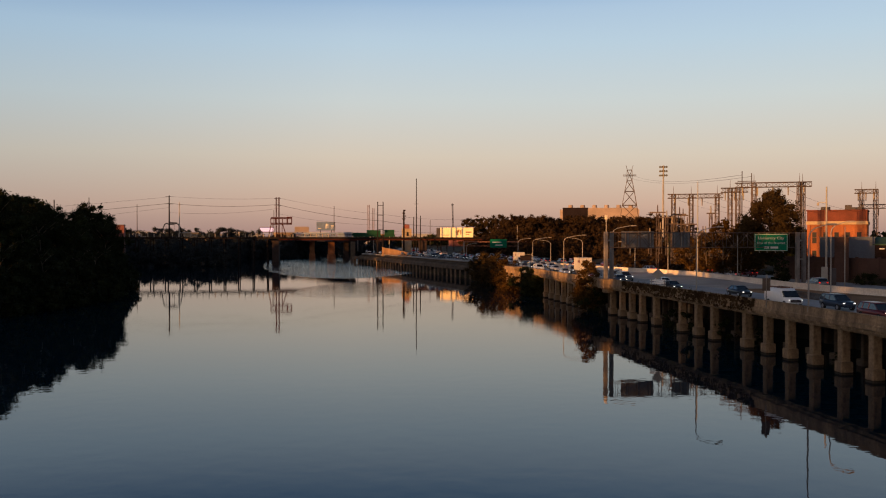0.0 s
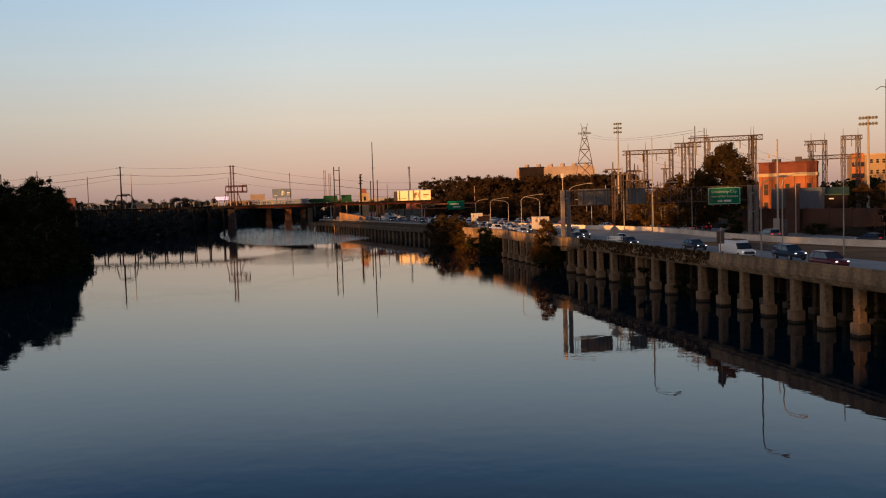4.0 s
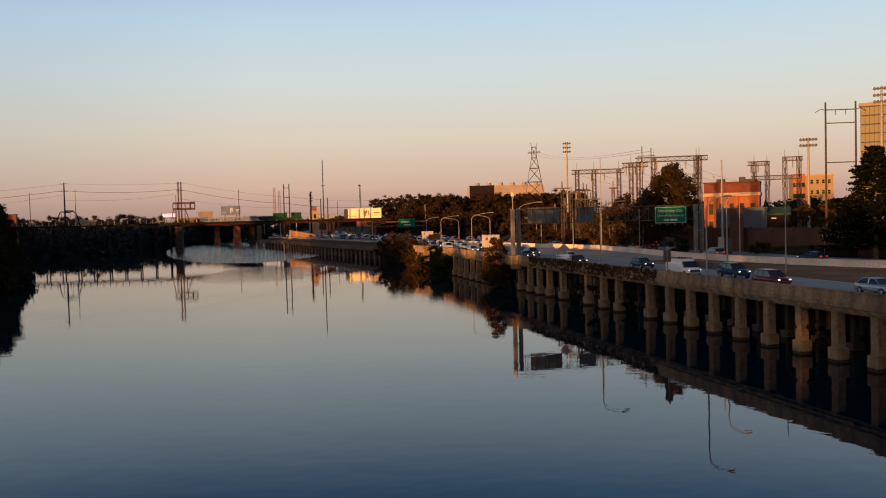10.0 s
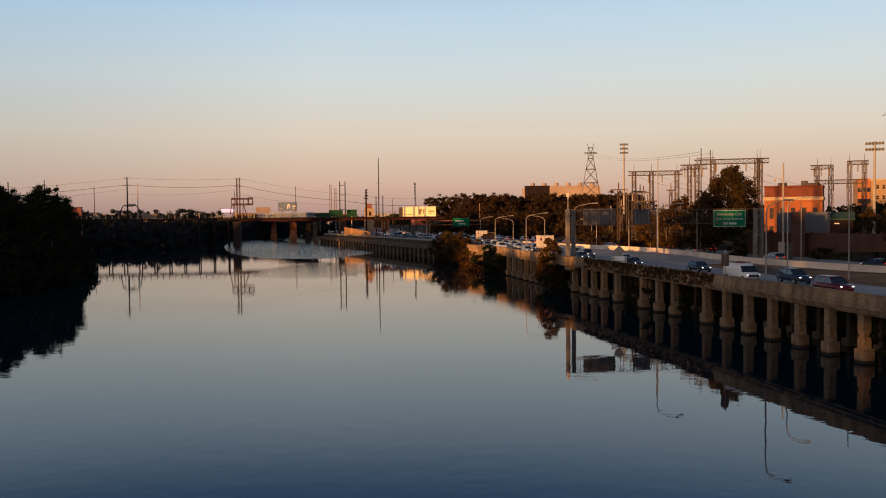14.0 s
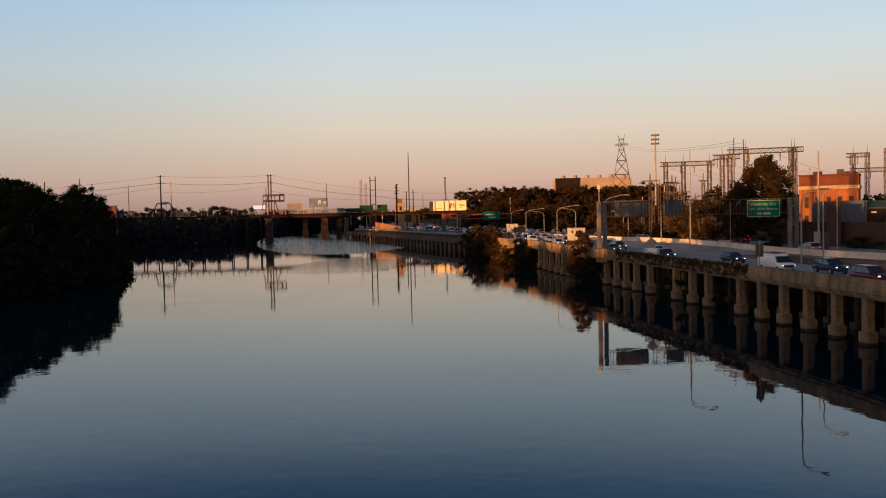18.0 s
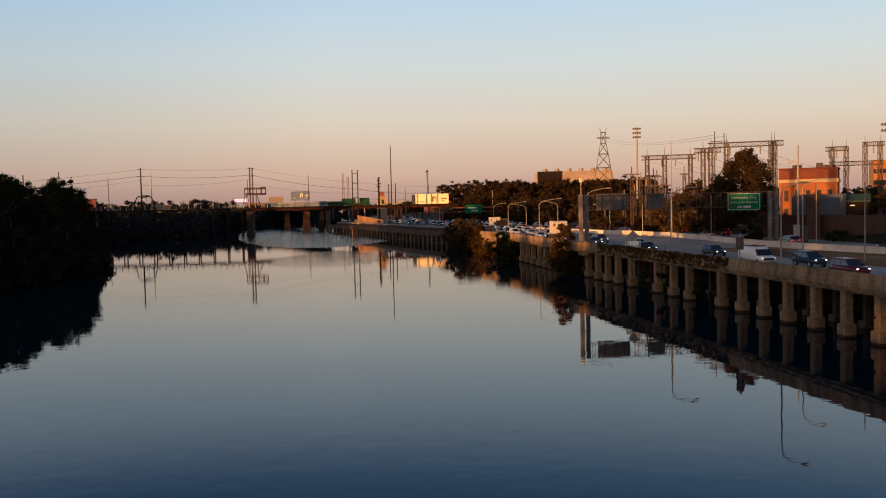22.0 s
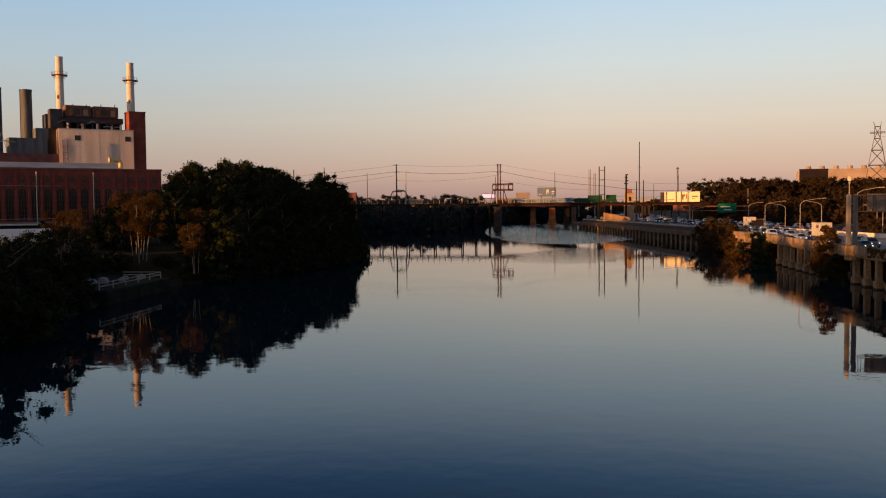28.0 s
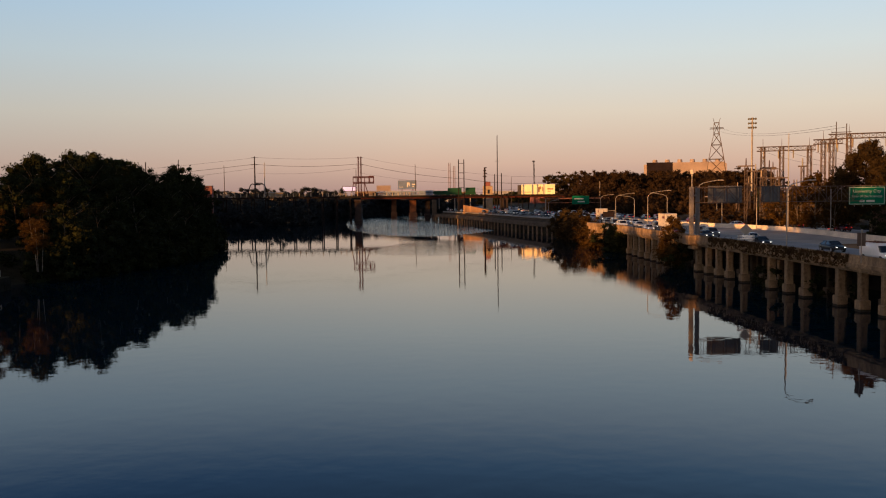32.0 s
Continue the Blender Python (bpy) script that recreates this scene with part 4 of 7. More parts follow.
slim_mast("utility_pole", -22.7, 430, 8, 31.4, 0.25, "dark pole top rising behind the bank trees", DARKSTEEL)
t = thing("signal_cabin", "small dark brick cabin beside the railway approach", "cabin", pose(*polar(-20.95, 418, 5), 0, 0, 14))
part("wall", box(bmesh.new(), 0, 0, 0, 3.6, 4.0, 13.9), DARKBRICK, t)
part("roof", box(bmesh.new(), 0, 0, 13.9, 4.0, 4.4, 0.3), DARKCLAD, t)
part("window", box(bmesh.new(), 0.3, -2.02, 10.6, 1.0, 0.08, 1.2), WINDOW, t)

# the two-legged frame mast
t = thing("frame_mast", "tall two-legged dark steel railway mast", "catenary mast", pose(*polar(-5.17, 440, 6), 0, 0, 5))
for s in (-1.3, 1.3):
    part("leg", rod(bmesh.new(), (s, 0, -0.5), (s, 0, 25.2), 0.28, 0.22, 8), DARKSTEEL, t)
for z in (11.5, 18.5, 23.2):
    part("rung", box(bmesh.new(), 0, 0, z, 2.6, 0.2, 0.25), DARKSTEEL, t)

# far paired towers and the stout pole with equipment
for az, top in ((-5.92, 41.0), (-5.62, 38)):
    t = thing("lattice_tower", "thin distant lattice tower in the haze", "lattice tower", pose(*polar(az, 780, 5)), "far lattice towers")
    part("frame_work", lattice(bmesh.new(), (0, 0, 0), (0, 0, top - 4), 1.5, 0.12, 14), HAZESTEEL, t)
t = thing("floodlight_mast", "stout dark pole with stacked brackets by a small tower", "floodlight", pose(*polar(-3.68, 470, 6)))
part("shaft", rod(bmesh.new(), (0, 0, 0), (0, 0, 22), 0.5, 0.4, 8), DARKSTEEL, t)
for k in range(4):
    part("bracket", box(bmesh.new(), 0.3 * (k % 2), 0, 17.2 + k * 1.5, 1.9 - 0.2 * k, 0.8, 0.5, bevel=0.05), DARKSTEEL, t)
t = thing("leaning_mast", "thin latticed mast above the billboard", "mast", pose(*polar(-0.5, 520, 6), 0, -1.5, 0))
part("frame_work", lattice(bmesh.new(), (0, 0, 0), (0, 0, 27.4), 0.6, 0.12, 14), DARKSTEEL, t)
part("head", box(bmesh.new(), 0, 0, 26.5, 1.7, 0.3, 0.35), DARKSTEEL, t)

# sagging wires
wires = thing("overhead_wires", "thin dark sagging overhead wires between the masts", "wires")


def wire(p, q, sag, r=0.05):
    p, q = Vector(p), Vector(q)
    pts = [p.lerp(q, i / 10) - Vector((0, 0, sag * 4 * (i / 10) * (1 - i / 10))) for i in range(11)]
    part("wire", bent(bmesh.new(), pts, r, seg=4), DARKSTEEL, wires)


masts = [polar(-34, 520, 19), Vector((-144.5, 441, 30.5)), Vector((-92.2, 448.5, 30.2)), polar(-5.0, 455, 22), polar(0, 480, 20), polar(8, 600, 24)]
for i, (p, q) in enumerate(zip(masts, masts[1:])):
    wire(p, q, 1.0 if i == 0 else 1.2, 0.10)
    wire(p + Vector((0, 0, 3.4)), q + Vector((0, 0, 3.2)), 0.8, 0.05)
    wire(p - Vector((0, 0, 4.5)), q - Vector((0, 0, 2.0)), 1.4, 0.05)

# ---------------------------------------------------------------- second bridge farther down, with lit piers
fb = thing("road_bridge", "far road bridge with pale blue truss railings on sunlit masonry piers", "bridge", Matrix.Identity(4))
FB = [(-160, 700), (-128, 662), (-104, 622), (-85, 587), (-70, 542), (-66, 528)]
part("deck", ribbon(bmesh.new(), [(x, y, 0) for x, y in FB], [(-4, 11.2), (-4, 13.4), (10, 13.4), (10, 11.2)]), DARKSTEEL, fb)
part("parapet", ribbon(bmesh.new(), [(x, y, 0) for x, y in FB], [(-4.3, 12.9), (-4.3, 14.2), (-3.9, 14.2), (-3.9, 12.9)]), SLATE, fb)
part("top_chord", ribbon(bmesh.new(), [(x, y, 0) for x, y in FB[1:5]], [(-4.5, 16.2), (-4.5, 17.0), (-3.7, 17.0), (-3.7, 16.2)]), PALEBLUE, fb, "pale blue truss top chord")
part("rail_band", ribbon(bmesh.new(), [(x, y, 0) for x, y in FB[1:5]], [(-4.5, 14.25), (-4.5, 14.8), (-3.9, 14.8), (-3.9, 14.25)]), PALEBLUE, fb)
for (x0, y0), (x1, y1) in zip(FB[1:5], FB[2:5]):
    n = round(math.hypot(x1 - x0, y1 - y0) / 4.4)
    side = Vector((y1 - y0, x0 - x1, 0)).normalized() * -4.1
    for i in range(n):
        p = Vector((x0, y0, 0)).lerp((x1, y1, 0), i / n) + side
        part("truss_post", box(bmesh.new(), p.x, p.y, 14.8, 0.9, 0.5, 1.4), PALEBLUE, fb)
for x, y, w, m in ((-131, 668, 4.0, DARKSTONE), (-106, 622, 3.4, LITBRICK), (-87.5, 587, 4.4, LITBRICK), (-72, 542, 3.2, DARKSTONE), (-66, 527, 2.6, DARKCON)):
    bm = bmesh.new()
    box(bm, x + 2, y + 1, -2, w * 1.25, 5.5, 4.5, 9, 0.2), box(bm, x + 2, y + 1, 2.5, w, 4.6, 8.8, 9, 0.2)
    part("pier", bm, m, fb, "sunlit masonry pier" if m is LITBRICK else "grey masonry pier")


# ---------------------------------------------------------------- sign gantry across the lanes
g0, g1 = Vector((25.8, 157.8, 5.7)), Vector((60.6, 163.6, 5.3))
gd = g1 - g0
g_turn = math.degrees(math.atan2(gd.y, gd.x))
gan = thing("sign_gantry", "grey steel sign gantry spanning the expressway lanes", "sign gantry", pose(g0.x, g0.y, 5.7, 0, 0, g_turn))
L = gd.length
for x in (0.0, L):
    x = x if x < 1 else x + 0.8
    for s, slip in ((-0.57, -0.72), (0.57, 0.72)) if x < 1 else ((-0.57, -0.95), (0.57, 0.95)):
        part("column", box(bmesh.new(), x + slip, s, 0.7 if x < 1 else -0.5, 0.64, 0.64, 8.2 if x < 1 else 9.4, bevel=0.05), GANTRYSTEEL, gan, "square grey steel column")
    part("brace", rod(bmesh.new(), (x - 0.72, -0.57, 4.0), (x + 0.72, 0.57, 4.0), 0.14), DULLSTEEL, gan)
    part("brace", rod(bmesh.new(), (x - 0.72, -0.57, 7.4), (x + 0.72, 0.57, 7.4), 0.14), DULLSTEEL, gan)
for s in (-0.7, 0.7):
    for z in (6.2, 8.8):
        part("chord", box(bmesh.new(), L / 2 + 0.4, s, z - 0.09, L + 0.8, 0.11, 0.11), BROWNSTEEL, gan)
    up = part("truss_post", box(bmesh.new(), 0, s, 6.29, 0.07, 0.07, 2.42), BROWNSTEEL, gan)
    up.matrix_local = Matrix.Translation((1.5, 0, 0))
    for i in range(1, 17):
        again(up, gan, Matrix.Translation((1.5 + i * 2.0, 0, 0)))
    for i in range(16):
        x = 1.5 + i * 2.0
        part("diagonal", rod(bmesh.new(), (x, s, 6.3 if i % 2 else 8.7), (x + 2, s, 8.7 if i % 2 else 6.3), 0.04, seg=4), BROWNSTEEL, gan)
# signs hung on the gantry: two seen from behind, one facing the camera
for x, w, h, z in ((5.72, 6.0, 3.0, 6.0), (13.8, 3.3, 2.7, 6.2)):
    s = thing("road_sign", "grey ribbed back of a large overhead road sign", "road sign", pose(g0.x, g0.y, 5.7, 0, 0, g_turn) @ pose(x, 1.15, z), "gantry signs")
    part("panel", box(bmesh.new(), 0, 0, 0, w, 0.06, h), SIGNBACK, s)
    for i in range(4):
        part("rib", box(bmesh.new(), 0, -0.09, 0.3 + i * (h - 0.6) / 3, w, 0.08, 0.12), SIGNBACK, s)
    for i in range(3):
        part("bracket", box(bmesh.new(), (i - 1) * w * 0.38, -0.2, 0.1, 0.12, 0.12, h - 0.2), DULLSTEEL, s)
s = thing("road_sign", "green overhead exit sign with white letters and border", "road sign", pose(*polar(18.9, 171, 11.2), 0, 0, -14), "gantry signs")
part("panel", box(bmesh.new(), 0, 0, 0, 5.7, 0.08, 3.1, bevel=0.02), SIGNGREEN, s)
bm = bmesh.new()
for z in (0.08, 2.94):
    box(bm, 0, -0.045, z, 5.5, 0.01, 0.08)
for x in (-2.71, 2.71):
    box(bm, x, -0.045, 0.16, 0.08, 0.01, 2.78)
part("border", bm, SIGNWHITE, s)
writing("University City", 0.72, SIGNWHITE, s, pose(0, -0.05, 2.3, 90))
writing("Univ of the Sciences", 0.58, SIGNWHITE, s, pose(0, -0.05, 1.45, 90))
bm = bmesh.new()
box(bm, -0.75, -0.05, 0.45, 0.8, 0.02, 0.36), box(bm, 0.55, -0.05, 0.45, 1.3, 0.02, 0.36)
part("lettering_bar", bm, SIGNWHITE, s)
for x in (-2, -0.7, 0.7, 2):
    part("lamp_arm", bent(bmesh.new(), [(x, 0, -0.1), (x, -1.0, -0.25), (x, -1.2, -0.1)], 0.05), DULLSTEEL, s)
    part("bracket", box(bmesh.new(), x, 0.15, 0.1, 0.1, 0.2, 3.2), DULLSTEEL, s)

# far overhead gantry with a green sign and another sign seen from behind
s = thing("sign_gantry", "thin overhead gantry carrying signs over the far lanes", "sign gantry", pose(*polar(2.6, 380, 2.04), 0, 0, -2.6) @ Matrix.Scale(1.348, 4))
part("beam", box(bmesh.new(), 0.4, 0, 7.1, 25.2, 0.35, 0.4), RUST, s)
part("beam", box(bmesh.new(), 0.4, 0, 5.9, 25.2, 0.2, 0.2), RUST, s)
for x in (-12.0, 12.8):
    part("column", rod(bmesh.new(), (x, 0, -0.7), (x, 0, 7.5), 0.2), DULLSTEEL, s)
s = thing("road_sign", "green overhead direction sign on a far gantry", "road sign", pose(*polar(2.35, 379.7, 9.45), 0, 0, -2) @ Matrix.Scale(1.348, 4), "gantry signs")
part("panel", box(bmesh.new(), 0, 0, 0, 5.2, 0.1, 2.6), SIGNGREEN, s)
for x, z, w in ((-0.5, 1.5, 2.8), (0.2, 0.6, 2.2)):
    part("lettering_bar", box(bmesh.new(), x, -0.06, z, w, 0.02, 0.35), SIGNWHITE, s)
for az, d, w in ((-5.6, 520, 10), (-4.6, 500, 7), (-6.6, 560, 16)):
    s = thing("road_sign", "green overhead highway sign beyond the railway bridge", "road sign", pose(*polar(az, d, 14.2), 0, 0, -az), "far highway signs")
    part("panel", box(bmesh.new(), 0, 0, 0, w * 0.8, 0.2, 3.8 if w < 11 else 2.5), HAZEGREEN, s)
    part("post", rod(bmesh.new(), (0, 0.3, -9), (0, 0.3, 3), 0.3), DULLSTEEL, s)


# ---------------------------------------------------------------- lamps along the road
def street_lamp(x, y, z, h, reach, turn, label="grey steel street lamp with a curved arm, unlit", r=0.10, group="expressway lamps"):
    t = thing("street_lamp", label, "street lamp", pose(x, y, z, 0, 0, turn), group)
    part("pole", rod(bmesh.new(), (0, 0, -0.3), (0, 0, h - 1.3), r, r * 0.7, 8), STEEL, t)
    pts = [(0, 0, h - 1.3)] + [(reach * 0.55 * (1 - math.cos(a)), 0, h - 1.3 + 1.1 * math.sin(a)) for a in (0.5, 1.0, 1.45)] + [(reach * 0.8, 0, h), (reach, 0, h + 0.1)]
    part("arm", bent(bmesh.new(), pts, r * 0.7, r * 0.5), STEEL, t)
    bm = bmesh.new()
    box(bm, reach + 0.35, 0, h - 0.02, 0.95, 0.34, 0.2, bevel=0.05)
    part("lamp_head", bm, DULLSTEEL, t)
    return t


def lamp_at(az, d, top, reach, turn):
    p = polar(az, d)
    return street_lamp(p.x, p.y, ROAD_Z, top - ROAD_Z, reach, turn)


for az, d, top, reach, turn in ((6.49, 206, 14.1, 4.3, 0), (7.66, 235, 13.6, -4.0, 0), (4.53, 262, 13.6, 4.6, 0), (5.67, 270, 13.0, -4.5, 0),
                                (3.6, 320, 13.3, 3.8, 0), (14.6, 130, 15.0, 2.9, 0), (21.0, 101.2, 14.86, 1.9, -15), (22.2, 122, 15.5, 2.0, -10),
                                (9.5, 160.5, 15.6, 3.4, 0), (0.33, 330, 11.5, 3.0, 0), (10.6, 240, 12.5, -3.0, 0)):
    lamp_at(az, d, top, reach, turn)

# plain poles and tall posts
slim_mast("utility_pole", 14.66, 200, 5, 25.6, 0.14, "tall thin steel pole behind the lanes", STEEL)
slim_mast("utility_pole", 22.95, 160, 5, 15.4, 0.10, "thin grey pole before the grey building", STEEL)
slim_mast("utility_pole", 25.54, 117, 5, 14.6, 0.09, "thin grey pole beside the verge", STEEL)
slim_mast("utility_pole", 17.0, 185, 5, 14.0, 0.11, "thin grey pole beside the green sign", STEEL)
slim_mast("utility_pole", 12.9, 200, 5, 12.5, 0.11, "thin grey pole beyond the lanes", STEEL)
slim_mast("utility_pole", 10.9, 215, 5, 11.5, 0.11, "thin grey pole beyond the lanes", STEEL)
slim_mast("radio_mast", 9.13, 175, 5, 17.9, 0.13, "grey pole with a white equipment head beside the gantry", STEEL)
t = thing("equipment_head", "small white equipment box on a tall pole", "equipment", pose(*polar(9.13, 174.9, 16.9)))
part("body", box(bmesh.new(), 0, 0, 0.15, 0.55, 0.55, 0.85, bevel=0.1), PALECON, t)
part("bracket", box(bmesh.new(), 0, 0, -0.25, 0.3, 0.3, 0.3), STEEL, t)
t = slim_mast("camera_mast", 21.95, 167, 5, 22.3, 0.2, "tall pale pole with a small arm and a base cabinet", STEEL)
part("arm", box(bmesh.new(), -0.7, 0, 14.6, 1.4, 0.1, 0.1), STEEL, t)
part("pod", box(bmesh.new(), -1.35, 0, 14.1, 0.35, 0.3, 0.45, bevel=0.05), DULLSTEEL, t)
part("cabinet", box(bmesh.new(), -0.25, -0.5, 0.5, 1.05, 0.8, 3.1, bevel=0.06), STEEL, t, "pale grey cabinet at the foot")
part("rear_cabinet", box(bmesh.new(), 1.0, 0.1, 0.5, 1.2, 0.8, 2.9, bevel=0.06), DARKCLAD, t, "dark cabinet at the foot")

# small sign panel on the parapet, seen from behind
t = thing("road_sign", "narrow dull metal sign panel on the parapet, seen from behind", "road sign", pose(*polar(18.65, 108.6, 6.4), 0, 0, -15))
for s in (-0.32, 0.32):
    part("panel", box(bmesh.new(), s * 0.75, 0, 1.1, 0.38, 0.06, 1.45, bevel=0.02), BROWNSTEEL, t)
part("post", rod(bmesh.new(), (0, 0.08, -0.8), (0, 0.08, 2.6), 0.06), DULLSTEEL, t)
part("beacon", rod(bmesh.new(), (0.05, 0.08, 2.55), (0.05, 0.08, 2.95), 0.16, 0.1, 8), STEEL, t)
t = thing("road_sign", "small black message panel on two posts by the lanes", "road sign", pose(*polar(4.08, 249, 5.5), 0, 0, -4))
part("panel", box(bmesh.new(), 0, 0, 1.75, 3.0, 0.2, 1.45, bevel=0.03), NIGHTBLOCK, t)
for s in (-1.3, 1.6):
    part("post", rod(bmesh.new(), (s, 0.15, -0.4), (s, 0.15, 3.7), 0.07), DULLSTEEL, t)
part("rail", box(bmesh.new(), 0.15, 0.15, 3.45, 3.2, 0.08, 0.08), DULLSTEEL, t)

# work-zone barricade with a diamond sign, seen from behind
t = thing("barricade", "white striped barricade with a grey diamond sign on the road edge", "barricade", pose(*polar(12.3, 141.5, ROAD_Z), 0, 0, -12))
for z in (0.55, 0.95, 1.35):
    part("board", box(bmesh.new(), 0, 0, z, 2.4, 0.06, 0.24), WHITE, t)
for s in (-1.0, 1.0):
    part("leg", box(bmesh.new(), s, 0, 0, 0.1, 0.9, 1.7), DULLSTEEL, t)
bm = bmesh.new()
bmesh.ops.create_cube(bm, size=1, matrix=Matrix.Translation((0, 0.05, 2.4)) @ Matrix.Rotation(radians(45), 4, 'Y') @ Matrix.Diagonal((1.3, 0.04, 1.3, 1)))
part("diamond_sign", bm, STEEL, t, "grey back of a diamond sign")
part("post", box(bmesh.new(), 0, 0.02, 1.2, 0.08, 0.05, 1.6), DULLSTEEL, t)

# ---------------------------------------------------------------- billboards
def billboard(az, d, z0, w, h, foot, label, face, turn=None, marks=True, ink=POSTERDARK):
    t = thing("billboard", label, "billboard", pose(*polar(az, d, z0), 0, 0, -az if turn is None else turn), "billboards")
    part("panel", box(bmesh.new(), 0, 0, 0, w, 0.5, h, bevel=0.05), face, t, "printed poster panel")
    part("catwalk", box(bmesh.new(), 0, -0.7, -0.5, w, 1.0, 0.15), DARKSTEEL, t)
    for s in (-w * 0.3, w * 0.3):
        part("post", rod(bmesh.new(), (s, 0.5, foot - z0), (s, 0.5, h * 0.8), 0.28), DARKSTEEL, t)
    if marks:
        for x, z, a, c in ((0.02, 0.22, 0.05, 0.5), (0.06, 0.5, 0.04, 0.3), (0.12, 0.3, 0.03, 0.45), (0.36, 0.46, 0.17, 0.13), (0.33, 0.26, 0.10, 0.07), (-0.32, 0.2, 0.18, 0.05)):
            part("unread_print", box(bmesh.new(), w * x, -0.27, h * z, w * a, 0.02, h * c), ink, t)
    return t


billboard(-0.30, 470, 13.85, 17.3, 5.1, 4, "cream billboard glowing in low sun beside the railway bridge", POSTERLIGHT)
billboard(-1.42, 476, 13.85, 3.0, 4.9, 4, "dark edge-on billboard back beside the bright one", DARKCLAD, marks=False)
billboard(-8.62, 820, 20.3, 18.0, 7.6, 4, "grey and white billboard beyond the railway bridge", SHADEDBLUE, turn=-14, ink=GREYROOF)
t = billboard(-12.28, 860, 19.0, 13.6, 4.4, 4, "electronic billboard with a bright screen in a dark casing", NIGHTBLOCK, marks=False)
part("screen", box(bmesh.new(), 0.0, -0.27, 0.4, 12.6, 0.04, 3.6), SCREEN, t, "bright bluish white screen")
billboard(-10.12, 840, 18.8, 13.0, 5.0, 4, "dull tan billboard far beyond the bridge", PLANTWALL, marks=False)


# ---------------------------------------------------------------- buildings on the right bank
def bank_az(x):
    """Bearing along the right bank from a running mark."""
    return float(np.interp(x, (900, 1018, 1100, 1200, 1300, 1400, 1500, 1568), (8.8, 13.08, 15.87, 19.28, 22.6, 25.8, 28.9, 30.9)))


def panes(parent, rows, cols, x0, x1, z0, z1, w, h, y, frame_mat, sill=False):
    """A grid of windows, each with frame, glass and glazing bar, on one face."""
    bm = bmesh.new()
    for s in (-1, 1):
        box(bm, s * (w / 2 - 0.05), 0, 0, 0.1, 0.16, h)
    box(bm, 0, 0, 0, w - 0.2, 0.16, 0.1), box(bm, 0, 0, h - 0.1, w - 0.2, 0.16, 0.1), box(bm, 0, 0, h * 0.5, w - 0.2, 0.14, 0.08)
    first = part("window", bm, frame_mat, parent)
    g = part("pane", box(bmesh.new(), 0, 0, 0.1, w - 0.2, 0.06, h - 0.2), WINDOW, first)
    done = False
    for i in range(rows):
        for j in range(cols):
            m = Matrix.Translation((x0 + (x1 - x0) * (j + 0.5) / cols, y, z0 + (z1 - z0) * (i + 0.5) / rows - h / 2))
            if not done:
                first.matrix_local, done = m, True
            else:
                again(g, again(first, parent, m), Matrix.Identity(4))


# red brick hall with a stone band and a heavy cornice
b = thing("brick_building", "red brick industrial building with stone band and flat roof", "building", pose(*polar(22.5, 252, 5), 0, 0, -26))
W = 14.2
part("wall", box(bmesh.new(), 0, 6, 0, W, 12, 12.0), BRICK, b)
part("band", box(bmesh.new(), 0, 6, 12.0, W + 0.5, 12.5, 0.9, bevel=0.08), STONETRIM, b, "pale stone band course")
part("attic", box(bmesh.new(), 0, 6, 12.9, W, 12, 2.6), ATTIC, b)
part("coping", box(bmesh.new(), 0, 6, 15.5, W + 0.4, 12.4, 0.35, bevel=0.05), ATTIC, b)
for i in range(6):
    part("pilaster", box(bmesh.new(), -W / 2 + 0.5 + i * (W - 1) / 5, -0.15, 0, 0.7, 0.3, 12.0), BRICK, b)
panes(b, 2, 5, -W / 2 + 0.5, W / 2 - 0.5, 1.5, 11, 1.2, 3.0, -0.03, DARKBRICK)
for x, w, h in ((-3, 2.2, 0.9), (2.5, 1.6, 1.3), (4.5, 2.5, 0.7)):
    part("roof_unit", box(bmesh.new(), x, 5, 15.85, w, 2, h, bevel=0.05), DARKCLAD, b)
bm = bmesh.new()
rod(bm, (2.6, -0.6, 5.2), (2.6, -0.6, 8.2), 0.18), rod(bm, (1.4, -0.6, 5.2), (3.8, -0.6, 5.2), 0.12)
part("pipe", bm, WHITE, b)

b = thing("grey_shed", "windowless blue-grey metal shed behind the wall", "building", pose(*polar(23.05, 190, 5), 0, 0, -26))
part("wall", box(bmesh.new(), 0, 4, 0, 9.7, 8, 8.55), BLUEGREY, b)
part("roof_edge", box(bmesh.new(), 0, 4, 8.55, 9.9, 8.2, 0.25), BLUEGREY, b)
for i in range(9):
    part("rib", box(bmesh.new(), -4.4 + i * 1.1, -0.04, 0.2, 0.1, 0.08, 8.2), BLUEGREY, b)
b = thing("brick_pylon", "tall brown brick block standing before the grey shed", "wall block", pose(*polar(22.78, 180, 5), 0, 0, -26))
part("shaft", box(bmesh.new(), 0, 0, 0, 2.4, 1.2, 8.5, bevel=0.04), BROWNWALL, b)
part("coping", box(bmesh.new(), 0, 0, 8.5, 2.6, 1.4, 0.2, bevel=0.03), BROWNWALL, b)
b = thing("yard_hut", "dark yard hut with a sloping green roof behind the noise wall", "hut", pose(*polar(25.13, 190, 5), 0, 0, -25))
part("wall", box(bmesh.new(), 0, 2, 0, 4.2, 4, 7.2), NIGHTBLOCK, b)
bm = bmesh.new()
prof = [(-0.3, 7.2), (4.3, 8.55), (4.3, 8.75), (-0.3, 7.4)]
ends = [[bm.verts.new((x, y, z)) for y, z in prof] for x in (-2.4, 2.4)]
for k in range(4):
    bm.faces.new((ends[0][k], ends[0][(k + 1) % 4], ends[1][(k + 1) % 4], ends[1][k]))
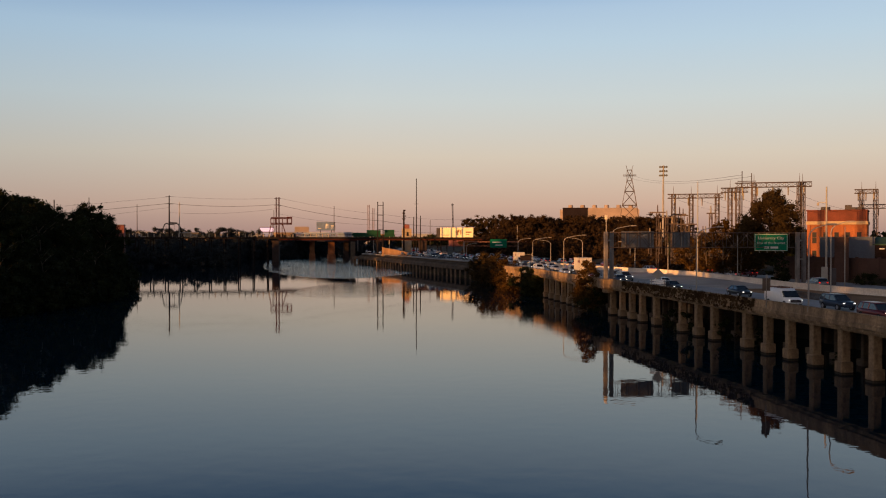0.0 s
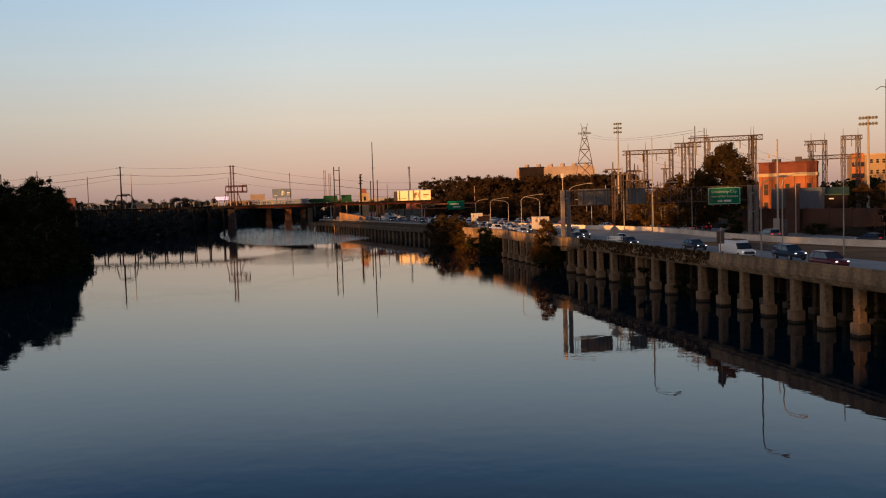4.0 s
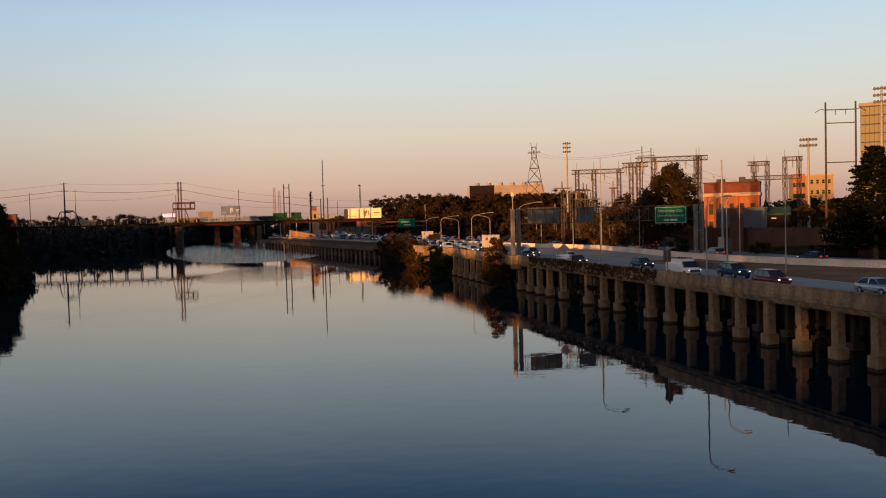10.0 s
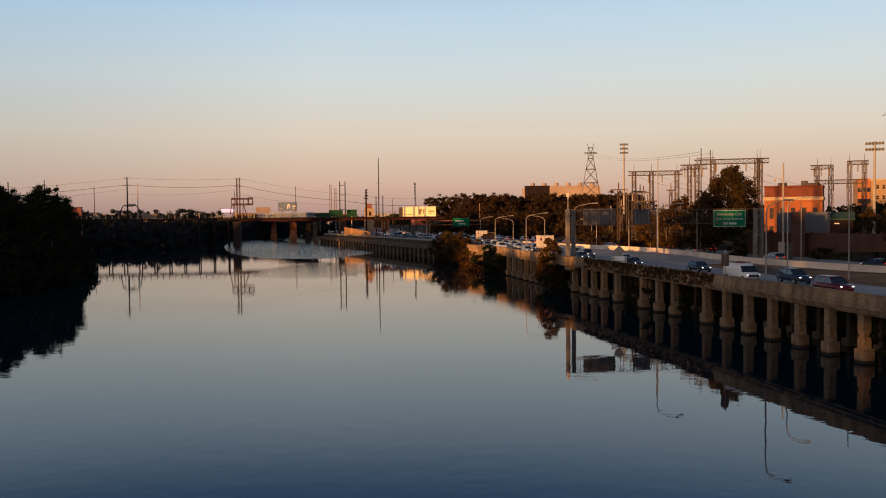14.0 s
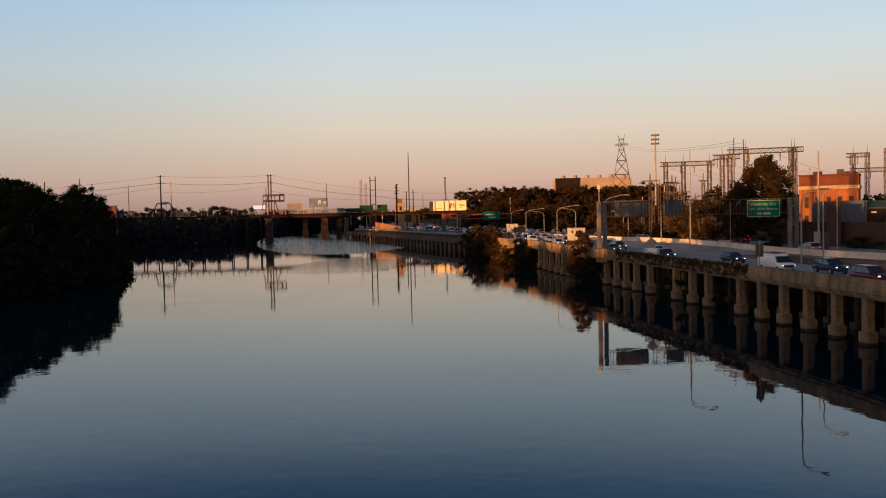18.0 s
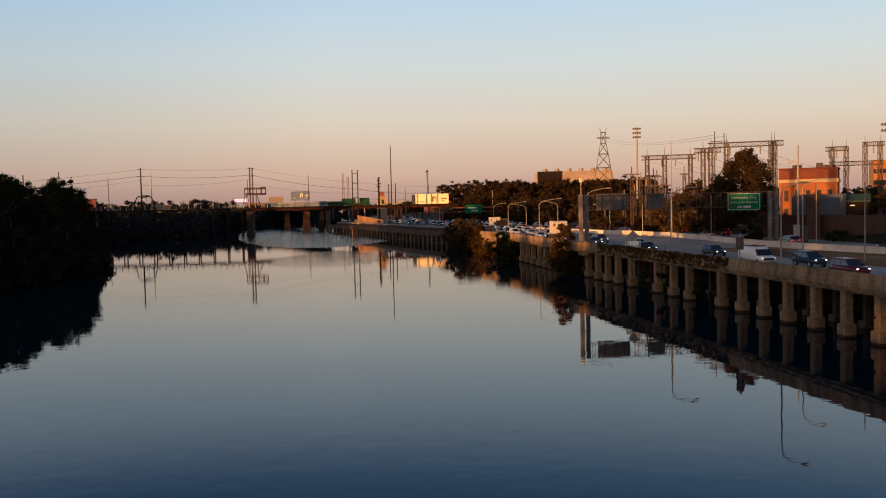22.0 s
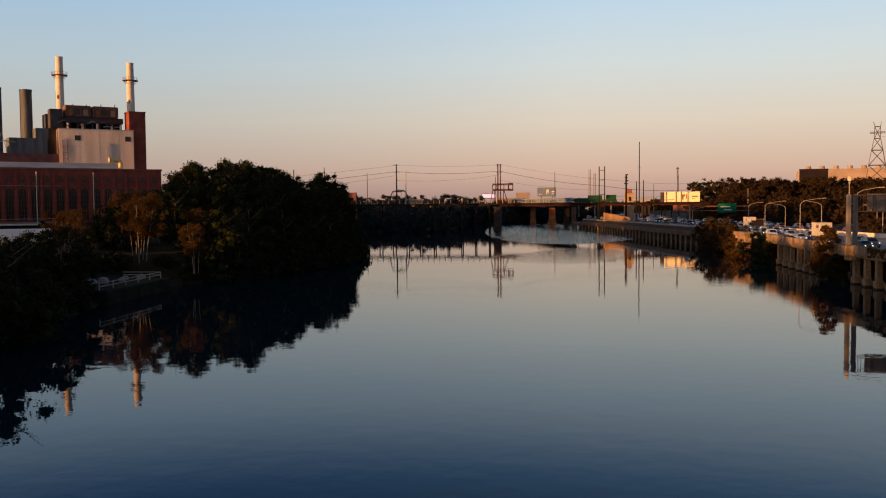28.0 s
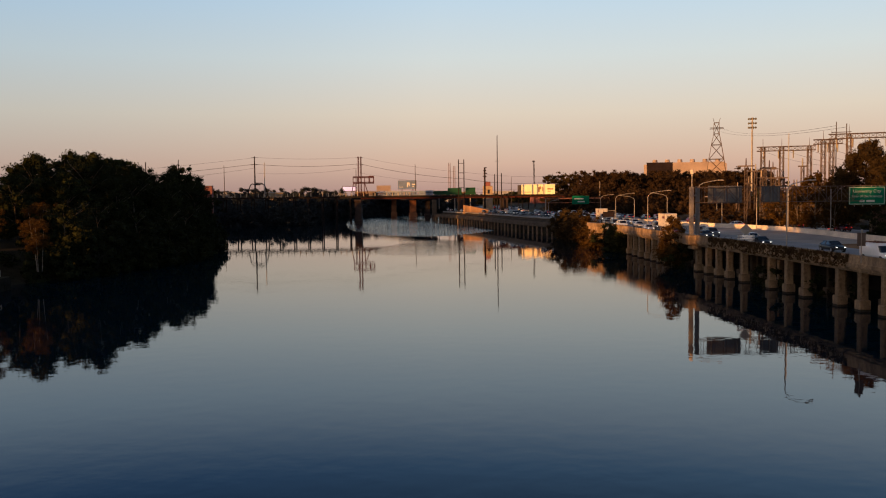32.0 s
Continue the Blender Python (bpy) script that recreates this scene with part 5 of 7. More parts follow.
bm.faces.new(ends[0][::-1]), bm.faces.new(ends[1])
part("roof", bm, SHEETGREEN, b, "dull green sheet roof")
part("lamp", box(bmesh.new(), -0.8, -0.12, 6.4, 0.9, 0.2, 0.22, bevel=0.03), WHITE, b)
t = thing("road_sign", "small pale square sign on a thin post before the noise wall", "road sign", pose(*polar(27.67, 163, 5.2), 0, 0, -27))
part("post", rod(bmesh.new(), (0, 0, 0), (0, 0, 3.7), 0.06), DULLSTEEL, t)
part("panel", box(bmesh.new(), 0, -0.08, 3.15, 0.9, 0.05, 0.45, bevel=0.02), STEEL, t)
b = thing("grey_shed", "small dark blue-grey lean-to beside the shed", "building", pose(*polar(24.0, 192, 5), 0, 0, -26))
part("wall", box(bmesh.new(), 0, 3, 0, 6.0, 5, 8.0), BLUEGREY, b)
part("door", box(bmesh.new(), 1.0, 0.46, 5.8, 1.0, 0.1, 1.3), WHITE, b)

# tan office building and bronze glass tower
b = thing("office_building", "tan masonry office block lit gold by low sun", "building", pose(*polar(27.1, 350, 5), 0, 0, -20))
part("wall", box(bmesh.new(), 0, 8, 0, 13.5, 16, 19.8), TANWALL, b)
part("parapet", box(bmesh.new(), 0, 8, 19.8, 13.9, 16.4, 0.5), STONETRIM, b)
part("brick_wing", box(bmesh.new(), -4.9, 0.1, 0, 4.0, 1.0, 20.6), LITBRICK, b, "orange brick wing")
for i in range(4):
    part("window_band", box(bmesh.new(), -4.9, -0.5, 4.2 + i * 3.9, 3.9, 0.3, 1.5), WINDOW, b, "dark ribbon window")
panes(b, 4, 4, -1.5, 6.3, 4.5, 19.5, 1.1, 1.6, -0.04, STONETRIM)

b = thing("glass_tower", "bronze glass office tower with balconied side", "tower", pose(*polar(31.6, 300, 5), 0, 0, -34))
part("core", box(bmesh.new(), 0, 9, 0, 20.5, 18, 38.5), DARKCLAD, b)
part("roof_edge", box(bmesh.new(), 0, 9, 38.5, 21.4, 18.6, 1.0), TANWALL, b)
pane = part("glass_pane", box(bmesh.new(), 0, 0, 0, 1.12, 0.08, 2.3), GOLDGLASS, b)
k = 0
for i in range(14):
    for j in range(8):
        m = Matrix.Translation((-9.6 + j * 1.25, -0.05, 1.0 + i * 2.68))
        if k == 0:
            pane.matrix_local = m
        else:
            again(pane, b, m)
        k += 1
    for j in range(8):
        again(pane, b, Matrix.Translation((-10.3, 1.2 + j * 2.1, 1.0 + i * 2.68)) @ Matrix.Rotation(radians(90), 4, 'Z'))
slab = part("balcony", box(bmesh.new(), 5.0, -0.3, 0.4, 10.4, 0.9, 1.15), TANWALL, b)
glazing = part("window_band", box(bmesh.new(), 5.0, -0.02, 1.6, 10.2, 0.1, 1.4), WINDOW, b)
for i in range(1, 14):
    again(slab, b, Matrix.Translation((0, 0, i * 2.68)))
    again(glazing, b, Matrix.Translation((0, 0, i * 2.68)))

# low plant on the hill: pale cooling block with roof fans, and a dark block before it
b = thing("cooling_plant", "long pale industrial block with round roof fans", "building", pose(*polar(8.7, 700, 10), 0, 0, -8))
part("wall", box(bmesh.new(), 0, 10, 0, 60, 20, 25.5), PLANTWALL, b)
part("parapet", box(bmesh.new(), 2, 10, 25.5, 54, 20, 1.2), PLANTWALL, b)
for i in range(6):
    part("roof_fan", rod(bmesh.new(), (-22 + i * 9.2, 8, 26.7), (-22 + i * 9.2, 8, 29.2), 2.0, 1.7, 12), PLANTWALL, b)
b = thing("dark_block", "dark windowless block on the wooded rise", "building", pose(*polar(7.2, 600, 10), 0, 0, -7))
part("wall", box(bmesh.new(), 0, 6, 0, 16.4, 12, 23.2), NIGHTBLOCK, b)
part("coping", box(bmesh.new(), 0, 6, 23.2, 16.8, 12.4, 0.4), NIGHTBLOCK, b)

# low industrial skyline beyond the railway bridge
rng = np.random.default_rng(5)
for i in range(34):
    az, d = -20.5 + i * 0.72 + rng.uniform(-0.2, 0.2), rng.uniform(760, 1250)
    w, h = rng.uniform(10, 34), 13.5 + d * math.tan(radians(rng.uniform(0.02, 0.35))) - 5
    m = (GREYROOF, TANWALL, DARKBRICK, GREYROOF, BLUEGREY)[int(rng.integers(0, 5))]
    b = thing("low_building", "low distant industrial building in the haze", "building", pose(*polar(az, d, 5), 0, 0, -az + rng.uniform(-15, 15)), "far industrial buildings")
    part("wall", box(bmesh.new(), 0, 0, 0, w, 14, h), m, b)
    part("roof", box(bmesh.new(), 0, 0, h, w + 0.6, 14.6, 0.4), GREYROOF, b)
    for j in range(int(w / 6)):
        part("window", box(bmesh.new(), -w / 2 + 3 + j * 6, -7.02, h * 0.55, 2.6, 0.1, h * 0.2), WINDOW, b)
b = thing("small_tower", "small orange brick tower with a dark cap by the railway", "building", pose(*polar(-3.5, 480, 6), 0, 0, 4))
part("wall", box(bmesh.new(), 0, 0, 0, 5.2, 5.2, 12.5), STONETRIM, b)
part("cap", box(bmesh.new(), 0, 0, 12.5, 3.0, 3.0, 2.2), DARKBRICK, b)
part("window", box(bmesh.new(), 0.5, -2.62, 8.5, 1.2, 0.08, 2.0), WINDOW, b)

# ---------------------------------------------------------------- substation steelwork
def switch_frame(xs_, d, top, beam_from, beam_to, label, z0=5.0, drop=0.0):
    """Lattice columns carrying a lattice beam with spikes and insulators."""
    t = thing("switchyard_frame", label, "substation frame", Matrix.Identity(4), "substation frames")
    for x in xs_:
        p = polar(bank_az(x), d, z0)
        part("column", lattice(bmesh.new(), p, (p.x, p.y, top), 0.85, 0.10, 12), BROWNSTEEL, t)
        part("spike", rod(bmesh.new(), (p.x, p.y, top), (p.x, p.y, top + 2.0), 0.07, 0.03), BROWNSTEEL, t)
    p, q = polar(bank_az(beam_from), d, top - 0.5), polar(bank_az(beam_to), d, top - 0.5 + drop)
    part("beam", lattice(bmesh.new(), p, q, 1.0, 0.10, max(6, round((q - p).length / 1.4))), BROWNSTEEL, t)
    n = max(3, round((q - p).length / 3.4))
    for i in range(n):
        s = p.lerp(q, (i + 0.5) / n)
        part("insulator", rod(bmesh.new(), s + Vector((0, 0, -0.6)), s + Vector((0, 0, -2.4)), 0.16, 0.12), CERAMIC, t)
    return t


switch_frame((1022, 1053, 1098), 235, 24.6, 1012, 1108, "grey lattice switchyard frame with insulators")
switch_frame((1120, 1133), 222, 25.3, 1104, 1150, "grey lattice switchyard frame with insulators")
switch_frame((1160, 1236, 1241), 215, 26.0, 1128, 1256, "tall grey lattice switchyard frame with spikes")
switch_frame((1338, 1361), 258, 26.2, 1326, 1364, "grey lattice switchyard portal")
switch_frame((1392, 1417), 262, 27.3, 1388, 1424, "grey lattice switchyard portal")
switch_frame((1338, 1417), 263, 22.4, 1332, 1422, "low grey lattice switchyard beam")
rng = np.random.default_rng(11)
for i in range(16):
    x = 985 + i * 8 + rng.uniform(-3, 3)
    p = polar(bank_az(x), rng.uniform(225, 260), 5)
    t = thing("busbar_stand", "sunlit steel stand with stacked insulators", "substation equipment", pose(*p, 0, 0, rng.uniform(-20, 20)), "substation equipment")
    h = rng.uniform(9, 15)
    part("stand", lattice(bmesh.new(), (0, 0, 0), (0, 0, h), 0.6, 0.08, 6), BROWNSTEEL, t)
    part("cross_beam", box(bmesh.new(), 0, 0, h, rng.uniform(2, 5), 0.3, 0.3), BROWNSTEEL, t)
    part("insulator", rod(bmesh.new(), (0, 0, h + 0.3), (0, 0, h + 2.0), 0.18, 0.12), CERAMIC, t)
for x, top in ((1140, 29.5), (1156, 29.0)):
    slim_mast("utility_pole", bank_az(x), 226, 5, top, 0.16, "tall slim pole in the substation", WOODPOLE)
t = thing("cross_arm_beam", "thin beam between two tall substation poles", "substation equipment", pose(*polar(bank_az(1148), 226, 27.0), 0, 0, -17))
part("beam", box(bmesh.new(), 0, 0, 0, 4.2, 0.16, 0.16), WOODPOLE, t)
for i in range(7):
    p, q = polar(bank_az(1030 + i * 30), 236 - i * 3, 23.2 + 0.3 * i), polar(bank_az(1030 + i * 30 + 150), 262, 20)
    wire(p, q, 1.2, 0.025)

# transmission pylon
t = thing("pylon", "latticed steel transmission pylon above the trees", "pylon", pose(*polar(10.55, 600, 10), 0, 0, -10))
levels = [(0, 7.5), (14, 6.2), (25, 4.6), (34, 3.1), (41, 1.7), (48, 1.6)]
bm = bmesh.new()
for (z0, a0), (z1, a1) in zip(levels, levels[1:]):
    for i, (sx, sy) in enumerate(((-1, -1), (1, -1), (1, 1), (-1, 1))):
        nx, ny = ((1, -1), (1, 1), (-1, 1), (-1, -1))[i]
        rod(bm, (sx * a0, sy * a0, z0), (sx * a1, sy * a1, z1), 0.22, seg=4)
        rod(bm, (sx * a0, sy * a0, z0), (nx * a1, ny * a1, z1), 0.13, seg=4)
        rod(bm, (nx * a0, ny * a0, z0), (sx * a1, sy * a1, z1), 0.13, seg=4)
        rod(bm, (sx * a1, sy * a1, z1), (nx * a1, ny * a1, z1), 0.15, seg=4)
part("tower", bm, BROWNSTEEL, t)
bm = bmesh.new()
lattice(bm, (-4.2, 0, 44.5), (4.2, 0, 44.5), 0.8, 0.12, 6)
for s in (-1.4, 1.4):
    rod(bm, (s, 0, 48), (s * 1.6, 0, 51), 0.14)
part("cross_arm", bm, BROWNSTEEL, t)
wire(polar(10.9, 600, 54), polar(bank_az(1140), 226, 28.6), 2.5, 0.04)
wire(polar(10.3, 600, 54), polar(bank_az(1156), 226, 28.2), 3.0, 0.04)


# ---------------------------------------------------------------- stadium lights and the tall pole frame
def flood(az, d, top, w, rows_, cols_, label, foot=5):
    t = thing("floodlight_mast", label, "floodlight", pose(*polar(az, d, foot), 0, 0, -az), "sports floodlights")
    part("pole", rod(bmesh.new(), (0, 0, -0.5), (0, 0, top - foot), 0.42, 0.26, 10), STEEL, t)
    for i in range(rows_):
        z = top - foot - 0.5 - i * 1.5
        part("rack", box(bmesh.new(), 0, 0, z, w, 0.2, 0.2), DULLSTEEL, t)
        for j in range(cols_):
            x = -w / 2 + w * (j + 0.5) / cols_
            part("lamp", rod(bmesh.new(), (x, -0.25, z - 0.1), (x, 0.35, z + 0.25), 0.38, 0.2, 8), GREYSTACK, t)
    return t


flood(12.6, 330, 39.4, 3.0, 3, 4, "tall steel floodlight mast with stacked lamp racks")
flood(26.85, 250, 31.4, 4.4, 2, 6, "floodlight mast with two rows of lamps")
flood(30.75, 230, 40.8, 3.6, 3, 5, "tall floodlight mast before the glass tower")

t = thing("pole_frame", "tall dark two-legged power pole frame with cross beams", "power pole", Matrix.Identity(4))
a, b = polar(27.8, 215, 5), polar(29.4, 217, 5)
for p in (a, b):
    part("pole", rod(bmesh.new(), p, (p.x, p.y, 36.4), 0.27, 0.19, 8), WOODPOLE, t)
for z in (34.7, 31.8, 23.2):
    part("beam", rod(bmesh.new(), (a.x, a.y, z), (b.x, b.y, z), 0.11), WOODPOLE, t)
s = (b - a) * 0.34
part("cross_arm", bent(bmesh.new(), [Vector((a.x, a.y, 34.2)) - s, Vector((a.x, a.y, 34.9)) - s * 0.5, Vector((a.x, a.y, 34.7))], 0.08), WOODPOLE, t)
part("cross_arm", bent(bmesh.new(), [Vector((b.x, b.y, 34.7)), Vector((b.x, b.y, 34.9)) + s * 0.5, Vector((b.x, b.y, 34.3)) + s], 0.08), WOODPOLE, t)
for i in range(4):
    p = a.lerp(b, i / 3)
    part("insulator", rod(bmesh.new(), (p.x, p.y, 34.7), (p.x, p.y, 33.6), 0.1), CERAMIC, t)


# ---------------------------------------------------------------- the power station on the left bank
HR, HL = polar(-32.57, 398), polar(-42.5, 385)
hu = (HL - HR).normalized()
h_turn = math.degrees(math.atan2(hu.y, hu.x))


def hall_pose(x, y, z=5.0):
    """A place by metres along the hall front from its far corner, and metres out of it."""
    v = HR + hu * x + Vector((-hu.y, hu.x, 0)) * y
    return pose(v.x, v.y, z, 0, 0, h_turn)


hall = thing("power_station_hall", "long red brick turbine hall with tall windows and grey roof", "building", hall_pose(0, 0))
HW, HH = 92.0, 23.4
part("wall", box(bmesh.new(), HW / 2, -14, 0, HW, 28, HH), HALLBRICK, hall)
part("cornice", box(bmesh.new(), HW / 2, -13.9, HH, HW + 0.6, 28.6, 0.7, bevel=0.06), DARKBRICK, hall)
part("roof", ribbon(bmesh.new(), [(17, -2.0, HH + 0.7), (HW, -2.0, HH + 0.7)], [(0, 0), (0, 0.3), (8, 2.6), (18, 2.6), (18, 0)]), GREYROOF, hall, "grey metal roof slope")
bays = [i * 4.6 + 3.2 for i in range(19)]
pil = part("pilaster", box(bmesh.new(), 0, 0.25, 0, 1.0, 0.5, HH - 1.2), HALLBRICK, hall)
pil.matrix_local = Matrix.Translation((0.65, 0, 0))
for x in bays:
    again(pil, hall, Matrix.Translation((x + 2.3, 0, 0)))


def arch_window(parent, w, h, m, proto=None):
    if proto:
        o = again(proto, parent, m)
        for ch in proto.children:
            again(ch, o, Matrix.Identity(4))
        return o
    bm = bmesh.new()
    pts = [(-w / 2, 0), (w / 2, 0), (w / 2, h - w / 2)] + [(w / 2 * math.cos(a), h - w / 2 + w / 2 * math.sin(a)) for a in (0.5, 1.05, 1.57, 2.1, 2.64)] + [(-w / 2, h - w / 2)]
    f = bm.faces.new([bm.verts.new((x, 0, z)) for x, z in pts])
    bmesh.ops.extrude_face_region(bm, geom=[f])
    for v in bm.verts[len(pts):]:
        v.co.y += 0.1
    bmesh.ops.recalc_face_normals(bm, faces=bm.faces)
    o = part("window", bm, WINDOW, parent, "tall arched dark window")
    o.matrix_local = m
    bm = bmesh.new()
    for i in range(1, 3):
        box(bm, -w / 2 + w * i / 3, 0.13, 0.1, 0.1, 0.08, h - w * 0.3)
    for i in range(1, 6):
        box(bm, 0, 0.13, h * i / 6.3, w - 0.1, 0.07, 0.1)
    part("glazing_grid", bm, RUST, o)
    return o


big = small = None
for x in bays:
    big = arch_window(hall, 2.5, 12.6, Matrix.Translation((x, 0.03, 3.4)), big) if big is None else (arch_window(hall, 2.5, 12.6, Matrix.Translation((x, 0.03, 3.4)), big), big)[1]
    small = arch_window(hall, 1.5, 2.3, Matrix.Translation((x, 0.03, 18.6)), small) if small is None else (arch_window(hall, 1.5, 2.3, Matrix.Translation((x, 0.03, 18.6)), small), small)[1]
bm = bmesh.new()
for x in (27.5, 48.8, 68):
    rod(bm, (x, 0.7, 1), (x, 0.7, HH - 1), 0.16, seg=6)
part("pipe", bm, PALECON, hall, "pale vertical pipes on the front")
bm = bmesh.new()
for z in (16.9, 4.0, 2.6):
    rod(bm, (40, 0.8, z), (HW, 0.8, z), 0.12, seg=6)
part("pipe", bm, STEEL, hall, "pale horizontal pipes on the front")

wh = thing("boiler_house", "pale metal-clad boiler house with small dark windows", "building", hall_pose(3.2, -30) @ pose(0, 0, 0, 0, 0, -6))
part("wall", box(bmesh.new(), 15.6, -9, 0, 30.8, 18, 42.2), PALEWALL, wh)
part("coping", box(bmesh.new(), 15.6, -9, 42.2, 31.2, 18.4, 0.4), GREYROOF, wh)
for x in (2.6, 23.4):
    o = part("window", box(bmesh.new(), x, 0.02, 37.5, 2.4, 0.16, 2.2), WINDOW, wh)
    part("glazing_bar", box(bmesh.new(), x, 0.12, 37.5, 0.12, 0.08, 2.2), DARKSTEEL, o)
for i in range(3):
    part("cladding_joint", box(bmesh.new(), 6.4 + i * 8.2, 0.015, 24, 0.06, 0.05, 18), GREYROOF, wh)
part("stair", lattice(bmesh.new(), (28.6, 1.0, 24), (28.6, 1.0, 37.5), 2.0, 0.1, 5), RUST, wh)
bw = thing("brick_tower", "dark red brick stair tower beside the boiler house", "building", hall_pose(0.8, -29))
part("wall", box(bmesh.new(), 0, -8, 0, 7.2, 8, 50.8), HALLBRICK, bw)
part("coping", box(bmesh.new(), 0, -8, 50.8, 7.5, 8.3, 0.5), HALLBRICK, bw)

# rusty boiler top works between the stacks
bt = thing("boiler_works", "rusty open boiler steelwork with ducts on the roof", "industrial plant", hall_pose(9.8, -38, 48.2))
rng = np.random.default_rng(8)
for k in range(2):
    case = part("duct_casing", box(bmesh.new(), 3.2 + k * 11.7, -4, 5.2, 10.9, 6, 5.0, bevel=0.3), RUST, bt, "rust-streaked duct casing")
    for i in range(3):
        part("access_panel", box(bmesh.new(), 0.2 + k * 11.7 + i * 3.2, -0.95, 5.9 + 0.4 * (i % 2), 1.9, 0.2, 2.4), (TANWALL, DARKCLAD, BRICK)[i], case)
    for i in range(4):
        part("rib", box(bmesh.new(), -1.6 + k * 11.7 + i * 3.2, -0.92, 5.3, 0.3, 0.3, 4.6), DARKCLAD, case)
for i in range(1, 16, 4):
    part("pipe_stub", rod(bmesh.new(), (-2.5 + i * 1.5, -2.4, 10.0), (-2.5 + i * 1.5 + rng.uniform(-.3, .3), -2.4, 10.2 + rng.uniform(0.2, 1.3)), 0.16), DARKSTEEL, bt)
for i in range(9):
    x, z = rng.uniform(-3, 21), rng.uniform(0.2, 4.0)
    part("pipe", bent(bmesh.new(), [(x, -0.6, z), (x + 1.2, -0.3, z + 0.5), (x + rng.uniform(1.5, 3.5), -0.3, z + rng.uniform(-1, 1.5))], 0.22), (DARKSTEEL, STEEL, RUST)[i % 3], bt)
part("lower_box", box(bmesh.new(), 9, -4.5, 2.8, 27, 5, 2.4), DARKCLAD, bt)
for i in range(9):
    part("post", box(bmesh.new(), -3.5 + i * 3.1, -2, 0, 0.5, 0.5, 2.9), DARKCLAD, bt)
    if i % 2:
        part("fan_stub", rod(bmesh.new(), (-3.5 + i * 3.1 + 1.2, -1.2, 0), (-3.5 + i * 3.1 + 1.2, -1.2, 2.4), 0.5, seg=8), PALEWALL, bt)
part("screen_wall", box(bmesh.new(), 9, -6.2, 0, 26, 0.4, 2.8), NIGHTBLOCK, bt)
part("side_box", box(bmesh.new(), 24, -4, 0, 5, 6, 8.2), DARKCLAD, bt)


def stack(az, d, top, r0, r1, foot, material, label, collar=None):
    t = thing("chimney_stack", label, "chimney", pose(*polar(az, d, foot)), "power station stacks")
    h = top - foot
    bm = bmesh.new()
    rings = 24
    prof = [(0, r0), (h * 0.6, (r0 + r1) / 2), (h - 0.8, r1), (h - 0.6, r1 * 1.06), (h, r1 * 1.06), (h, r1 * 0.8), (h - 3, r1 * 0.8)]
    loops = [[bm.verts.new((r * math.cos(2 * math.pi * k / rings), r * math.sin(2 * math.pi * k / rings), z)) for k in range(rings)] for z, r in prof]
    for a, b in zip(loops, loops[1:]):
        for k in range(rings):
            bm.faces.new((a[k], a[(k + 1) % rings], b[(k + 1) % rings], b[k]))
    part("shaft", bm, material, t, smooth=True)
    if collar:
        z = collar - foot
        part("platform", rod(bmesh.new(), (0, 0, z), (0, 0, z + 0.3), r1 * 2.2, seg=20), RUST, t, "rusty service platform")
        bm = bmesh.new()
        for k in range(16):
            c, s = math.cos(k * math.pi / 8) * r1 * 2.1, math.sin(k * math.pi / 8) * r1 * 2.1
            c2, s2 = math.cos((k + 1) * math.pi / 8) * r1 * 2.1, math.sin((k + 1) * math.pi / 8) * r1 * 2.1
            rod(bm, (c, s, z + 0.3), (c, s, z + 1.5), 0.05, seg=4), rod(bm, (c, s, z + 1.5), (c2, s2, z + 1.5), 0.05, seg=4)
            if k % 2 == 0:
                rod(bm, (c, s, z), (c * 0.55, s * 0.55, z - 1.6), 0.08, seg=4)
        part("railing", bm, RUST, t)
        part("hatch", box(bmesh.new(), 0.3, -r1 * 1.12, z - 10.5, 0.5, 0.3, 1.6), DARKSTEEL, t)
    return t


stack(-38.12, 440, 80.8, 1.9, 1.55, 45, STACK, "tall pale tapering stack with a rusty platform", 72.4)
stack(-34.22, 452, 81.2, 1.95, 1.6, 40, STACK, "tall pale tapering stack with a rusty platform", 72.8)
stack(-39.94, 440, 65.5, 2.6, 2.5, 36, GREYSTACK, "shorter wide grey steel stack")
stack(-41.5, 440, 66.0, 2.4, 2.3, 36, GREYSTACK, "dark grey steel stack at the edge of the plant")

an = thing("plant_annex", "grey and dark brick annexes with pipework beside the boiler house", "building", hall_pose(37.4, -34))
part("wall", box(bmesh.new(), 16, -8, 0, 40, 16, 31.5), DARKBRICK, an)
part("upper_block", box(bmesh.new(), 8.5, -6, 31.5, 15, 10, 6.6), GREYSTACK, an)
part("upper_block", box(bmesh.new(), 3.0, -5, 38.1, 5, 8, 4.4), GREYSTACK, an)
part("upper_block", box(bmesh.new(), 26, -4, 31.5, 10, 8, 3.4), PALEWALL, an)
part("dark_block", box(bmesh.new(), -2.8, -16, 31.5, 5, 8, 18.2), DARKCLAD, an)
bm = bmesh.new()
bent(bm, [(17, 1, 31.5), (19, 1, 40), (22, 1, 31.5)], 0.12), bent(bm, [(14, 1, 36), (18, 1, 36.5), (30, 1, 34)], 0.2)
part("pipework", bm, STEEL, an)
dk = thing("rooftop_duct", "bright metal elbow duct on the hall roof", "duct", hall_pose(15.6, -4, 30.3))
part("duct", bent(bmesh.new(), [(4.4, 0, 2.5), (1.6, 0, 2.6), (0.5, 0, 2.2), (0, 0, 1.2), (0, 0, -1.5)], 0.95, seg=12), YELLOWDUCT, dk)
